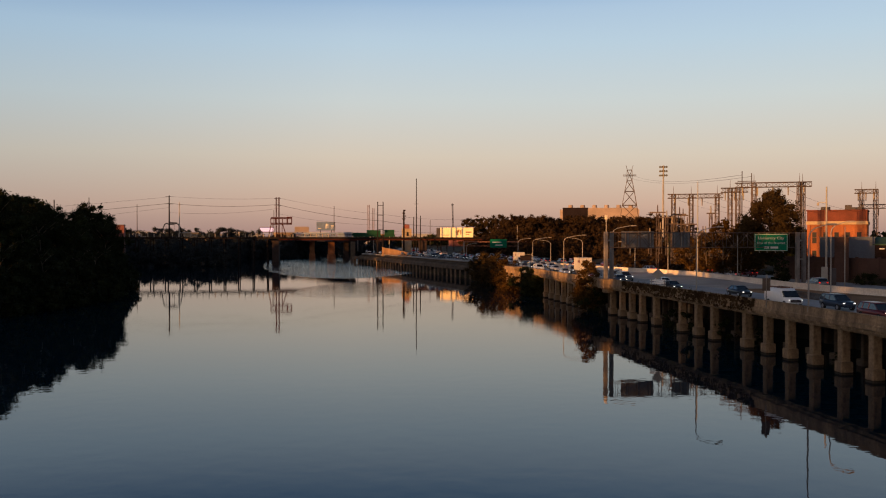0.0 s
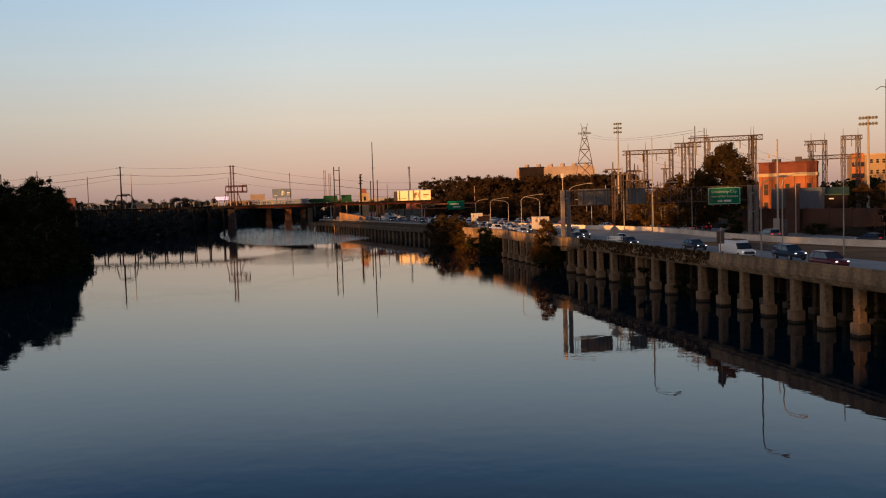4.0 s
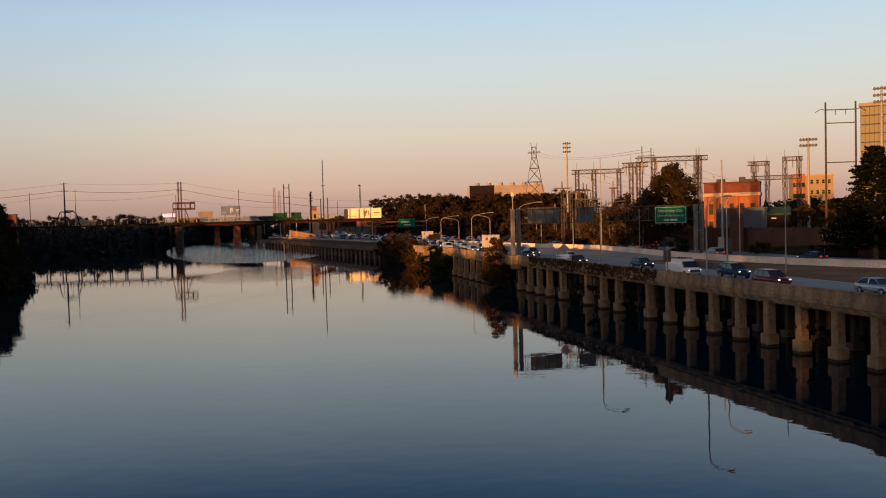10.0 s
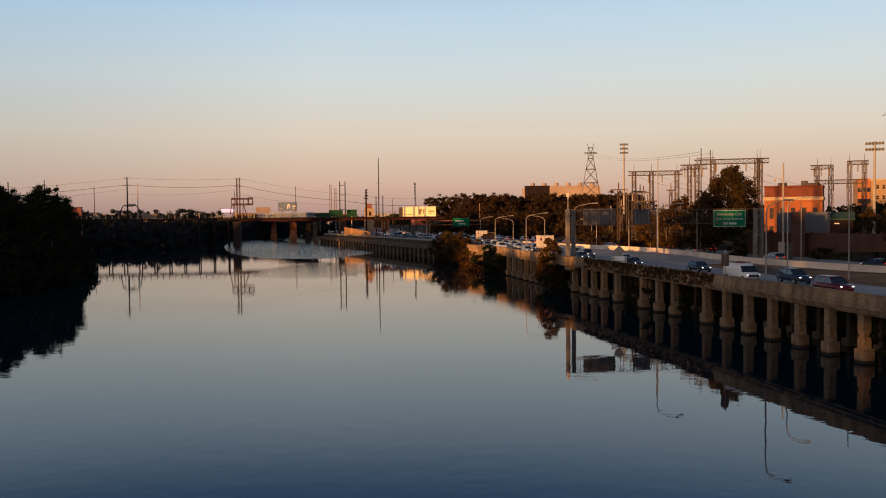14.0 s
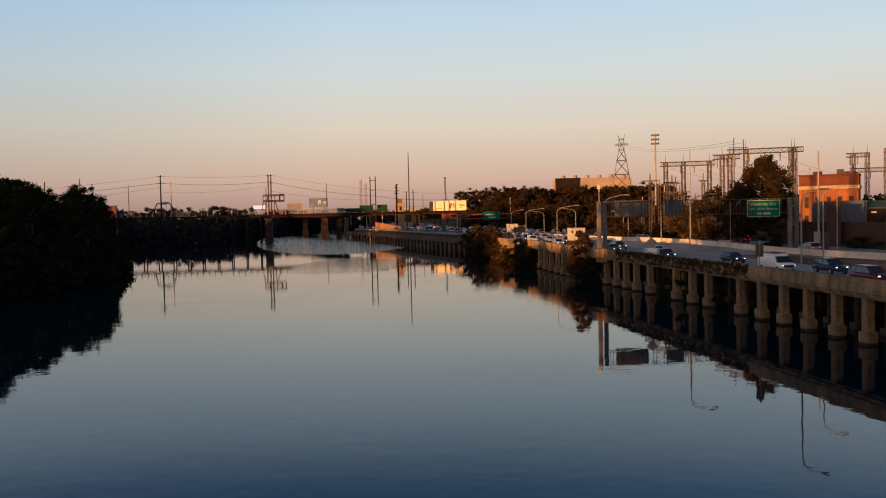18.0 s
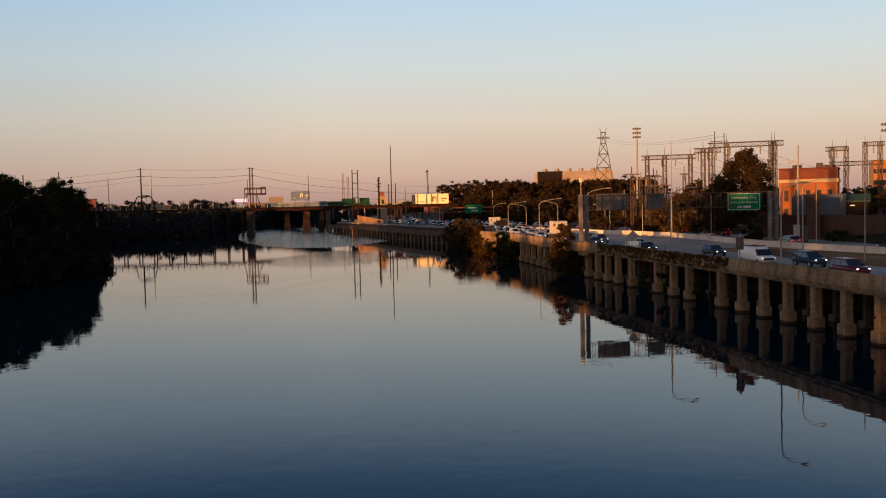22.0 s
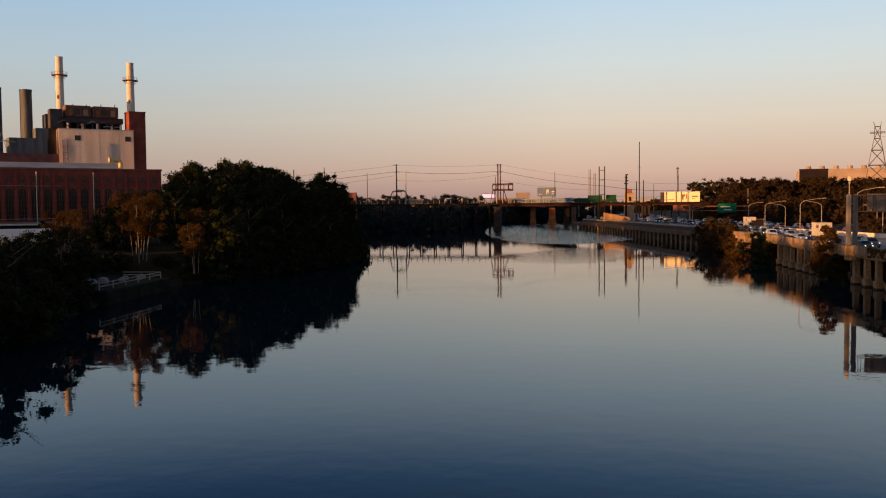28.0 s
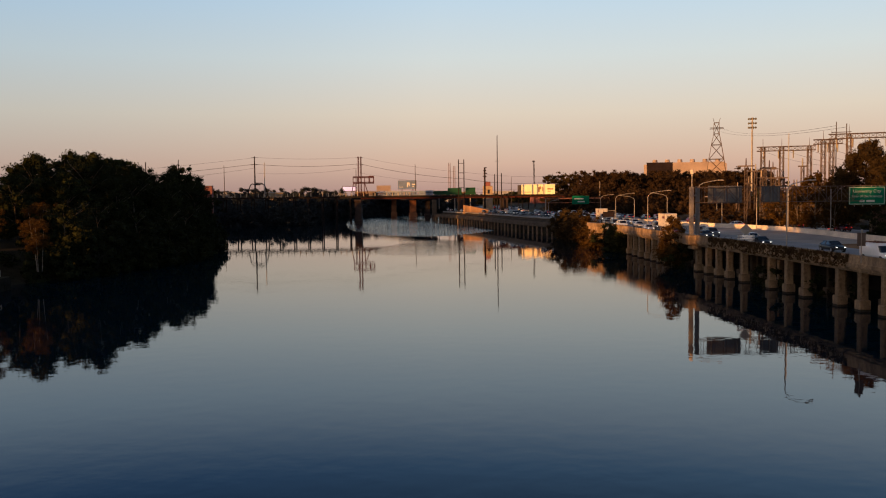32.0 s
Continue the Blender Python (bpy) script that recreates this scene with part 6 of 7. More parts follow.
part("flange", rod(bmesh.new(), (4.3, 0, 2.5), (4.6, 0, 2.5), 1.15, seg=12), YELLOWDUCT, dk)

# low shed, white trailer and the riverside outlook
sh = thing("low_shed", "long low grey-roofed shed by the trees", "shed", pose(*polar(-41.5, 250, 5), 0, 0, 38))
part("wall", box(bmesh.new(), -6, 4, 0, 30, 8, 4.0), NIGHTBLOCK, sh)
part("roof", box(bmesh.new(), -6, 4, 4.0, 31, 9, 0.3), PALECON, sh)
tr = thing("site_trailer", "white site trailer with dark windows", "trailer", pose(*polar(-40.2, 190, 5.8), 0, 0, 36))
part("body", box(bmesh.new(), 0, 0, 0.6, 9.5, 2.6, 3.0, bevel=0.08), WHITE, tr)
part("window", box(bmesh.new(), 3.6, -1.31, 1.9, 0.9, 0.06, 0.9), WINDOW, tr)
part("window", box(bmesh.new(), 0.6, -1.31, 1.6, 3.0, 0.06, 1.3), GREYROOF, tr)
part("skirt", box(bmesh.new(), 0, 0, 0.1, 9.3, 2.4, 0.5), DARKSTEEL, tr)

OUT = pose(-82.6, 116.5, 0, 0, 0, 100)
ol = thing("river_outlook", "low dark stone river outlook with a pale railing", "terrace", OUT)
part("wall", box(bmesh.new(), 0, 0, -2, 22, 8, 3.9, bevel=0.15), WETSTONE, ol)
part("paving", box(bmesh.new(), 0, 0, 1.9, 21.7, 7.7, 0.1), GROUND, ol)
for i in range(9):
    part("wall_stone", box(bmesh.new(), -9.6 + i * 2.4, -4.02, 0.2 + 0.5 * (i % 2), 2.2, 0.16, 0.8, bevel=0.05), WETSTONE, ol)
for z in (2.45, 2.9):
    part("rail", box(bmesh.new(), 0, -2.6, z, 21.2, 0.08, 0.11), DULLRAIL, ol, "pale timber rail")
    part("rail", box(bmesh.new(), 10.6, 0.6, z, 0.08, 6.3, 0.11), DULLRAIL, ol)
for i in range(6):
    part("post", box(bmesh.new(), -10.5 + i * 4.2, -2.6, 2.0, 0.13, 0.13, 1.05), DULLRAIL, ol)
for x, y, s in ((8.0, -0.4, 0.75), (6.2, -0.9, 0.5), (3.4, 0.6, 0.6), (0.6, 2.2, 0.8), (-0.8, 1.2, 0.55), (7.0, 1.6, 0.55), (-2.4, 2.5, 0.8)):
    o = thing("boulder", "pale grey landscaping boulder on the terrace", "boulder", OUT @ pose(x, y, 2.0), "terrace boulders")
    bm = bmesh.new()
    bmesh.ops.create_icosphere(bm, subdivisions=2, radius=s)
    for v in bm.verts:
        v.co *= 1 + 0.25 * noise.noise(v.co * 1.3 + Vector((x, y, 0)))
        v.co.z *= 0.7
    part("stone", bm, PALESTONE, o, smooth=False).location.z = s * 0.5


# ---------------------------------------------------------------- vehicles (nose towards +x)
def loft(bm, sections):
    """A body through cross-sections (x, bottom, top, half width) with rounded shoulders."""
    rings = []
    for x, z0, z1, w in sections:
        h = z1 - z0
        rings.append([bm.verts.new((x, y, z)) for y, z in ((-w * 0.9, z0), (-w, z0 + 0.25 * h), (-w, z0 + 0.7 * h), (-w * 0.86, z1), (w * 0.86, z1), (w, z0 + 0.7 * h), (w, z0 + 0.25 * h), (w * 0.9, z0))])
    for r, t in zip(rings, rings[1:]):
        for j in range(8):
            bm.faces.new((r[j], r[(j + 1) % 8], t[(j + 1) % 8], t[j]))
    bm.faces.new(rings[0]), bm.faces.new(rings[-1][::-1])
    bmesh.ops.recalc_face_normals(bm, faces=bm.faces)
    return bm


def frustum(bm, x0, x1, w0, z0, x2, x3, w1, z1):
    lo = [bm.verts.new(p) for p in ((x0, -w0, z0), (x1, -w0, z0), (x1, w0, z0), (x0, w0, z0))]
    hi = [bm.verts.new(p) for p in ((x2, -w1, z1), (x3, -w1, z1), (x3, w1, z1), (x2, w1, z1))]
    for j in range(4):
        bm.faces.new((lo[j], lo[(j + 1) % 4], hi[(j + 1) % 4], hi[j]))
    bm.faces.new(lo[::-1]), bm.faces.new(hi)
    return bm


def wheels(t, axles, half, r, w=0.24):
    tyre = rim = None
    for x in axles:
        for s in (-half, half):
            m = Matrix.Translation((x, s, r))
            if tyre is None:
                tyre = part("wheel", rod(bmesh.new(), (0, -w / 2, 0), (0, w / 2, 0), r, seg=14), RUBBER, t, "black rubber tyre")
                tyre.matrix_local = m
                rim = part("rim", rod(bmesh.new(), (0, -w / 2 - 0.01, 0), (0, w / 2 + 0.01, 0), r * 0.6, seg=10), ALLOY, tyre)
            else:
                again(rim, again(tyre, t, m), Matrix.Identity(4))


def lights(t, front, back, half, z, lit):
    for s in (-half, half):
        part("headlight", box(bmesh.new(), front, s, z, 0.1, 0.22, 0.11, bevel=0.02), HEADLIGHT if lit else LAMPOFF, t)
        part("taillight", box(bmesh.new(), back, s, z + 0.12, 0.08, 0.3, 0.2, bevel=0.02), TAILLIGHT, t)


def car(kind, colour, lit=True):
    label = {"sedan": f"{colour} sedan with {'lit' if lit else 'unlit'} headlights on the expressway", "suv": f"{colour} sport utility car on the expressway", "van": f"{colour} panel van with a roof rack on the expressway"}[kind]
    t = thing("car" if kind != "van" else "van", label, "car" if kind != "van" else "van", Matrix.Identity(4), "expressway traffic")
    pm = CARPAINT[colour]
    if kind == "sedan":
        part("body", loft(bmesh.new(), [(-2.32, .48, .88, .70), (-2.2, .34, .98, .82), (-1.4, .28, 1.0, .89), (0, .26, .97, .91), (1.0, .28, .94, .90), (1.85, .32, .82, .85), (2.2, .38, .70, .76), (2.34, .46, .60, .64)]), pm, t, smooth=True)
        part("glazing", frustum(bmesh.new(), -1.95, 1.05, .80, .96, -1.12, .28, .62, 1.40), CARGLASS, t, "dark car windows")
        part("roof", frustum(bmesh.new(), -1.22, .36, .66, 1.39, -1.05, .18, .56, 1.46), pm, t)
        posts, z0, z1 = ((-1.95, -1.12, .80, .62), (1.05, .28, .80, .62), (-.4, -.4, .81, .63)), .94, 1.41
        wheels(t, (-1.38, 1.42), 0.80, 0.33)
        lights(t, 2.24, -2.28, .56, .62, lit)
    elif kind == "suv":
        part("body", loft(bmesh.new(), [(-2.3, .55, 1.05, .78), (-2.2, .42, 1.15, .88), (-1.2, .36, 1.12, .94), (0.6, .36, 1.10, .95), (1.2, .38, 1.08, .92), (2.0, .42, .98, .88), (2.28, .48, .82, .78), (2.36, .55, .7, .7)]), pm, t, smooth=True)
        part("glazing", frustum(bmesh.new(), -2.2, 1.25, .86, 1.08, -1.95, .45, .70, 1.64), CARGLASS, t, "dark car windows")
        part("roof", frustum(bmesh.new(), -2.05, .52, .74, 1.63, -1.85, .35, .64, 1.73), pm, t)
        posts, z0, z1 = ((-2.2, -1.95, .86, .70), (1.25, .45, .86, .70), (-.3, -.3, .87, .71), (-1.3, -1.3, .87, .71)), 1.06, 1.65
        wheels(t, (-1.4, 1.45), 0.84, 0.37)
        lights(t, 2.27, -2.29, .62, .78, lit)
    else:
        part("body", loft(bmesh.new(), [(-2.75, .45, 2.0, .90), (-2.65, .4, 2.1, .98), (0.9, .4, 2.1, 1.0), (1.25, .4, 1.7, 1.0), (1.9, .42, 1.15, .97), (2.6, .45, 1.02, .92), (2.75, .5, .85, .85)]), pm, t, smooth=True)
        part("glazing", frustum(bmesh.new(), 1.0, 2.0, .93, 1.15, .95, 1.3, .84, 1.85), CARGLASS, t, "dark windscreen")
        part("grille", box(bmesh.new(), 2.74, 0, .6, .08, 1.3, .3), DARKCLAD, t)
        bm = bmesh.new()
        for s in (-.75, .75):
            box(bm, -.9, s, 2.2, 3.2, .06, .06)
        for i in range(5):
            box(bm, -2.3 + i * .75, 0, 2.14, .06, 1.6, .06)
        part("roof_rack", bm, RUST, t, "red-brown ladder rack")
        posts, z0, z1 = (), 0, 0
        wheels(t, (-1.8, 1.9), 0.86, 0.38)
        lights(t, 2.68, -2.74, .72, .8, lit)
    for xa, xb, wa, wb in posts:
        for s in (-1, 1):
            part("pillar", rod(bmesh.new(), (xa, s * wa, z0), (xb, s * wb, z1), 0.05, seg=4), pm, t)
    for s, x in ((2.3, 1), (-2.3, -1)):
        if kind != "van":
            part("bumper", box(bmesh.new(), s, 0, .36, .14, 1.3, .14, bevel=.03), pm if colour != "white" else DULLSTEEL, t)
    return t


def box_truck(label, colour=WHITE, box_len=5.6):
    t = thing("box_truck", label, "truck", Matrix.Identity(4), "expressway traffic")
    part("cab", loft(bmesh.new(), [(1.2, .6, 2.5, 1.0), (1.9, .6, 2.55, 1.05), (2.3, .6, 2.35, 1.05), (2.7, .6, 1.6, 1.05), (3.5, .6, 1.45, 1.0), (3.6, .7, 1.3, .95)]), colour, t, "white truck cab", smooth=False)
    part("windscreen", frustum(bmesh.new(), 2.2, 2.72, .95, 1.62, 2.1, 2.36, .88, 2.3), CARGLASS, t)
    part("cargo_box", box(bmesh.new(), 1.05 - box_len / 2, 0, 1.0, box_len, 2.4, 2.75, bevel=.04), colour, t, "white cargo box")
    bm = bmesh.new()
    for s in (-1.19, 1.19):
        box(bm, 1.05 - box_len / 2, s, 1.0, box_len + .02, .05, .14), box(bm, 1.05 - box_len / 2, s, 3.68, box_len + .02, .05, .1)
    part("trim_rail", bm, DULLSTEEL, t)
    part("chassis", box(bmesh.new(), -1.0, 0, .55, 8.6, .9, .35), DARKSTEEL, t)
    part("grille", box(bmesh.new(), 3.6, 0, .85, .08, 1.2, .5), DULLSTEEL, t)
    part("logo_mark", box(bmesh.new(), -.5, -1.215, 2.7, 1.6, .02, .5), CARPAINT["red"], t)
    wheels(t, (-3.0, 2.6), 1.0, 0.45, 0.3)
    lights(t, 3.6, 1.05 - box_len, .78, .85, True)
    return t


def on_road(y, off, z=ROAD_Z, away=False, table=EDGE):
    """A pose on the lanes: y along the road, off metres right of its edge."""
    x0, x1 = lerp_at(table, y - 2), lerp_at(table, y + 2)
    a = math.degrees(math.atan2(4, x1 - x0))
    return pose((x0 + x1) / 2 + off + (lerp_at(ROAD_SHIFT, y) if table is EDGE else 0), y, z, 0, 0, a if away else a + 180)


fleet = {(k, c): car(k, c) for k, c in (("sedan", "black"), ("sedan", "white"), ("sedan", "silver"), ("sedan", "blue"), ("sedan", "red"), ("suv", "grey"), ("suv", "blue"), ("suv", "red"), ("van", "white"))}
fleet.update({("unlit " + k, c): car(k, c, False) for k, c in (("sedan", "black"), ("sedan", "silver"), ("sedan", "white"), ("suv", "grey"), ("sedan", "grey"), ("suv", "white"))})
used = set()


def park(key, m):
    if key in used:
        copy_thing(fleet[key], m)
    else:
        used.add(key)
        fleet[key].matrix_basis = m


for key, y, off in ((("sedan", "silver"), 77, 6.4), (("suv", "red"), 88, 3.2), (("suv", "blue"), 101, 6.6), (("van", "white"), 106, 3.2), (("sedan", "black"), 124, 6.6),
                    (("sedan", "black"), 138, 3.0), (("sedan", "white"), 150, 6.6), (("sedan", "blue"), 161, 3.0), (("suv", "grey"), 168, 6.6), (("sedan", "red"), 177, 3.0),
                    (("sedan", "black"), 181, 9.6), (("sedan", "silver"), 195, 3.0), (("suv", "grey"), 202, 6.6), (("sedan", "white"), 209, 9.6)):
    park(key, on_road(y, off))
rng = np.random.default_rng(3)
kinds = [k for k in fleet if k[0].startswith('unlit')] * 3 + list(fleet)
y = 216.0
while y < 470:
    for off in (3.0, 6.6, 9.9):
        if rng.uniform() < 0.62 and not (y > 380 and off > 5) and not (y > 255 and y < 277 and 5 < off < 8):
            park(kinds[int(rng.integers(0, len(kinds)))], on_road(y + rng.uniform(-2, 2), off + rng.uniform(-0.2, 0.2)))
    y += 9.0
BT = sorted((y, x) for x, y in BARRIER)
for key, y, off in ((("suv", "grey"), 146, 5.0), (("sedan", "black"), 128, 9.0), (("sedan", "silver"), 184, 6.0), (("sedan", "red"), 190, 12), (("sedan", "blue"), 205, 12), (("sedan", "white"), 215, 6)):
    park(key, on_road(y, off, ROAD_Z - 0.1, True, BT))
y = 236.0
while y < 560:
    for off in (3.0, 6.5, 10.0, 13.5, 17.0):
        if rng.uniform() < 0.42:
            park(kinds[int(rng.integers(0, len(kinds)))], on_road(y + rng.uniform(-4, 4), off, ROAD_Z - 0.1, off < 12, BT))
    y += 13.0 + y * 0.01
bt1 = box_truck("white box truck in slow traffic, its paint darkened for weaker sunlight", DIMWHITE)
bt1.matrix_basis = on_road(192, 6.6)
copy_thing(bt1, on_road(266, 6.6))


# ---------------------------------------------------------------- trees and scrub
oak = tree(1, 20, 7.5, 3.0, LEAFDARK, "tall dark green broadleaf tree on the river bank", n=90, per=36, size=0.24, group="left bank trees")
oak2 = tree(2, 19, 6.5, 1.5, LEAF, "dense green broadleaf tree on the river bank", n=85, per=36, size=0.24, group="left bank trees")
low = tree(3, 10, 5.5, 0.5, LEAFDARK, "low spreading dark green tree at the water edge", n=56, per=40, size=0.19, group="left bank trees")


def slender(seed, h, leaf, label, stems=4, group=""):
    """A clump of thin pale stems under a loose, airy crown."""
    rng = np.random.default_rng(seed)
    t = thing("tree", label, "tree", Matrix.Identity(4), group)
    cs, rs = [], []
    for k in range(stems):
        a, lean = k * 2.4 + rng.uniform(-.3, .3), rng.uniform(0.6, 2.6)
        foot = Vector((math.cos(a), math.sin(a), 0)) * rng.uniform(0.2, 0.9)
        tip = Vector((foot.x + math.cos(a) * lean, foot.y + math.sin(a) * lean, h * rng.uniform(0.78, 0.98)))
        mid = foot.lerp(tip, 0.5) + Vector((0, 0, h * 0.06))
        bm = bent(bmesh.new(), [foot - Vector((0, 0, .5)), foot.lerp(mid, 0.5), mid, tip], 0.11, 0.035, 6)
        for i in range(5):
            s = foot.lerp(tip, 0.45 + 0.1 * i)
            e = s + Vector((rng.uniform(-1, 1), rng.uniform(-1, 1), 0.9)) * 1.5
            rod(bm, s, e, 0.035, 0.015, 4)
        part("stem", bm, PALEBARK, t)
        for i in range(17):
            p = foot.lerp(tip, rng.uniform(0.42, 1.03))
            cs.append((p.x + rng.normal() * 1.3, p.y + rng.normal() * 1.3, p.z + rng.normal() * 0.4))
            rs.append(rng.uniform(0.55, 1.15))
    soup("crown", leaves(rng, np.array(cs), np.array(rs), 380, 0.10, 0.8), leaf, t)
    return t


gold = slender(4, 13, LEAFGOLD, "slender tree with turning leaves and pale stems", group="turning trees")
SKYLINE = [(-44, -1.6), (-40, -1.3), (-38, -0.7), (-36, -0.25), (-34.6, 0.5), (-33.4, 1.3), (-32.4, 1.2), (-31.5, 2.75), (-30.6, 2.95), (-29.5, 3.1), (-27.3, 3.0), (-25.1, 2.5), (-24.4, 1.8), (-23.2, 2.35), (-22.0, 2.1), (-21.2, 1.1), (-20.6, 0.3)]


def bank(proto, tall, spots):
    """Places trees at (x, y, turn, share) so that their tops reach a share of the bank's skyline."""
    out = []
    for x, y, turn, share in spots:
        d, z = math.hypot(x, y), land_z(x, y)
        top = CAM_Z + d * math.tan(radians(lerp_at(SKYLINE, math.degrees(math.atan2(x, y)))))
        out.append((x, y, z - 0.3, turn, max(0.3, (top - z) * share / tall)))
    return out


place(oak, bank(oak, 20.6, [(-101, 170, 20, 1.0), (-95, 180, 80, 0.98), (-104, 196, 140, 1.0), (-98, 208, 200, 0.96), (-104, 226, 260, 1.0), (-101, 242, 320, 1.0), (-122, 190, 10, 0.98), (-128, 215, 50, 0.98),
            (-111, 166, 90, 1.0), (-128, 240, 130, 0.96), (-98, 158, 170, 0.9), (-91, 228, 75, 0.8), (-113, 205, 33, 1.0)]))
# trees out of view, added to cast shade on viaduct, bridge and banks
upstream = tree(6, 20, 7.5, 2.0, LEAFDARK, "unseen tall tree added on the sunrise side to cast shade", n=64, per=3, size=0.9, group="left bank trees")
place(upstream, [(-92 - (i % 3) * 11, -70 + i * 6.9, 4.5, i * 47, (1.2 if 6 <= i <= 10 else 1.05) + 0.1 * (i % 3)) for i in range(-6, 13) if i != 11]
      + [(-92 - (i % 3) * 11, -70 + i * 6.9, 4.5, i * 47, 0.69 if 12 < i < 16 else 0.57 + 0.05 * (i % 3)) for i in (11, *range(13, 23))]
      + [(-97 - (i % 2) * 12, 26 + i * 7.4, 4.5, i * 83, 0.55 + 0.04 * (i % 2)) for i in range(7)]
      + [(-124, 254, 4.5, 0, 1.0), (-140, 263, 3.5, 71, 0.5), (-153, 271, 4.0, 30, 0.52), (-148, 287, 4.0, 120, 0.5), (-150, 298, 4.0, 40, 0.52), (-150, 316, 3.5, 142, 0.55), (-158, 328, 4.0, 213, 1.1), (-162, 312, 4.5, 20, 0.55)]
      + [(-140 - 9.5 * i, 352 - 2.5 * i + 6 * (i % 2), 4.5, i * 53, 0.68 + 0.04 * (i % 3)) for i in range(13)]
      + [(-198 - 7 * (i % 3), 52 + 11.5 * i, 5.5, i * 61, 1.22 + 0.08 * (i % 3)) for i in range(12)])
place(oak2, bank(oak2, 19.6, [(-90, 190, 0, 0.86), (-93, 216, 70, 0.85), (-97, 238, 130, 0.9), (-104, 249, 200, 0.95), (-92, 166, 250, 0.8), (-108, 180, 40, 1.0), (-113, 232, 110, 1.0),
             (-116, 172, 300, 0.95), (-88, 178, 60, 0.72), (-90, 206, 160, 0.75), (-110, 152, 20, 0.9), (-122, 150, 220, 0.95), (-106, 212, 120, 1.0), (-110, 222, 15, 0.97)]))
water_edge = [(-83, 176, 0, 0.45), (-82, 190, 60, 0.45), (-84, 204, 120, 0.5), (-88, 220, 180, 0.5), (-94, 236, 240, 0.5), (-101, 254, 300, 0.6), (-84, 162, 20, 0.5), (-84, 150, 90, 0.55), (-80, 92, 150, 0.95), (-76, 80, 210, 0.95), (-90, 98, 270, 0.95), (-100, 110, 330, 0.9), (-86, 104, 80, 1.0), (-83, 105, 130, 1.0), (-93, 108, 220, 1.05), (-112, 122, 15, 0.95), (-122, 132, 45, 0.95)]
upper_bank = [(-94, 86, 130, 1.0), (-82, 66, 100, 1.05), (-102, 122, 200, 0.75), (-112, 138, 280, 0.95), (-130, 150, 10, 0.98), (-120, 110, 60, 1.0), (-140, 140, 190, 1.0), (-64, 64, 35, 1.0), (-66, 73, 95, 1.0), (-60, 55, 155, 1.0), (-112, 154, 140, 0.97), (-106, 152, 30, 0.9), (-118, 162, 60, 0.97), (-98, 130, 10, 0.6)]
place(low, bank(low, 10.4, water_edge + upper_bank))
place(gold, [(-93.6, 139.5, 3.5, 0, 0.98), (-96, 142, 3.8, 70, 0.86), (-79.5, 134, 2.5, 140, 0.62), (-104, 136, 4.5, 200, 0.66), (-109, 138, 5, 260, 0.62), (-91, 153, 3.6, 310, 0.72)])

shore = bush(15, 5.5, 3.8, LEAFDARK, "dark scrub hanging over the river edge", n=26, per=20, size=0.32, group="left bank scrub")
place(shore, [(lerp_at(SHORE_L, y) - 0.6 + 1.6 * math.sin(y), y, -0.3, y * 13, 0.8 + 0.35 * abs(math.sin(y * 1.7))) for y in (62, 68, 74, 80, 86, 92, 98, 141, 147, 153, 159, 165, 171, 177, 183, 189, 195, 201, 207, 213, 219, 225, 231, 237, 243, 249, 255, 261, 267)]
      + [(lerp_at(SHORE_L, y) - 7 + 1.6 * math.sin(y * 2), y, 2.5, y * 17, 0.9 + 0.3 * abs(math.sin(y * 1.3))) for y in (66, 76, 88, 96, 148, 156, 164, 172, 180, 188, 196, 204, 212, 220, 228, 236, 244, 252, 260)]
      + [(-80.5, 104, 0.4, 10, 0.7), (-85, 106, 1.2, 80, 0.75), (-90, 110, 1.8, 150, 0.7), (-96, 118, 2.2, 220, 0.75), (-97, 126, 2.4, 290, 0.7), (-95, 134, 2.4, 30, 0.65), (-100, 132, 2.8, 100, 0.8), (-90, 141, 1.6, 170, 0.6)])

# right bank: tree before the substation, conifer, scrub by the water
place(tree(7, 17, 5.4, 5.0, LEAFBROWN, "wide brown-green tree before the substation", n=120, per=70, size=0.19), [(*polar(19.1, 182, 5), 0, 1.03)])
pine(8, 18.0, 8.6, "large dark conifer beside the noise wall").matrix_basis = pose(*polar(30.4, 158, 5), 0, 0, 20)
place(tree(9, 10, 4.2, 2.0, LEAFGOLD, "small tree with turning leaves beyond the lanes", n=44, per=36, size=0.22, group="turning trees"),
      [(*polar(17.2, 190, 5), 0, 1.12), (*polar(16.2, 192, 5), 80, 1.2), (*polar(15.2, 205, 5), 160, 0.95), (*polar(17.8, 200, 5), 240, 1.2), (*polar(14.2, 210, 5), 300, 0.85), (*polar(26.6, 215, 5), 40, 0.9), (*polar(27.6, 225, 5), 120, 0.9)])
place(tree(10, 9, 4.0, 0.8, LEAFDARK, "low dark shrubby tree beyond the wall", n=40, per=18, size=0.34), [(*polar(25.2, 225, 6), 0, 1.0), (*polar(24.6, 235, 6), 90, 0.9), (*polar(19.4, 176, 5), 90, 0.62)])
place(tree(12, 7.6, 4.4, 0.2, LEAFGOLD, "russet scrub tree on the sunny bank by the abutment", n=50, per=60, size=0.16, group="bank scrub"),
      [(12.4, 246, 0.2, 200, 1.0), (12.8, 236, 0.2, 40, 0.75), (13.0, 227, 0.2, 80, 0.6)])
place(tree(18, 9.0, 3.4, 0.6, LEAFGOLD, "tall turning scrub tree against the gantry plinth", n=90, per=110, size=0.13, group="bank scrub"), [(*polar(7.95, 168.5, 0.2), 60, 1.0)])
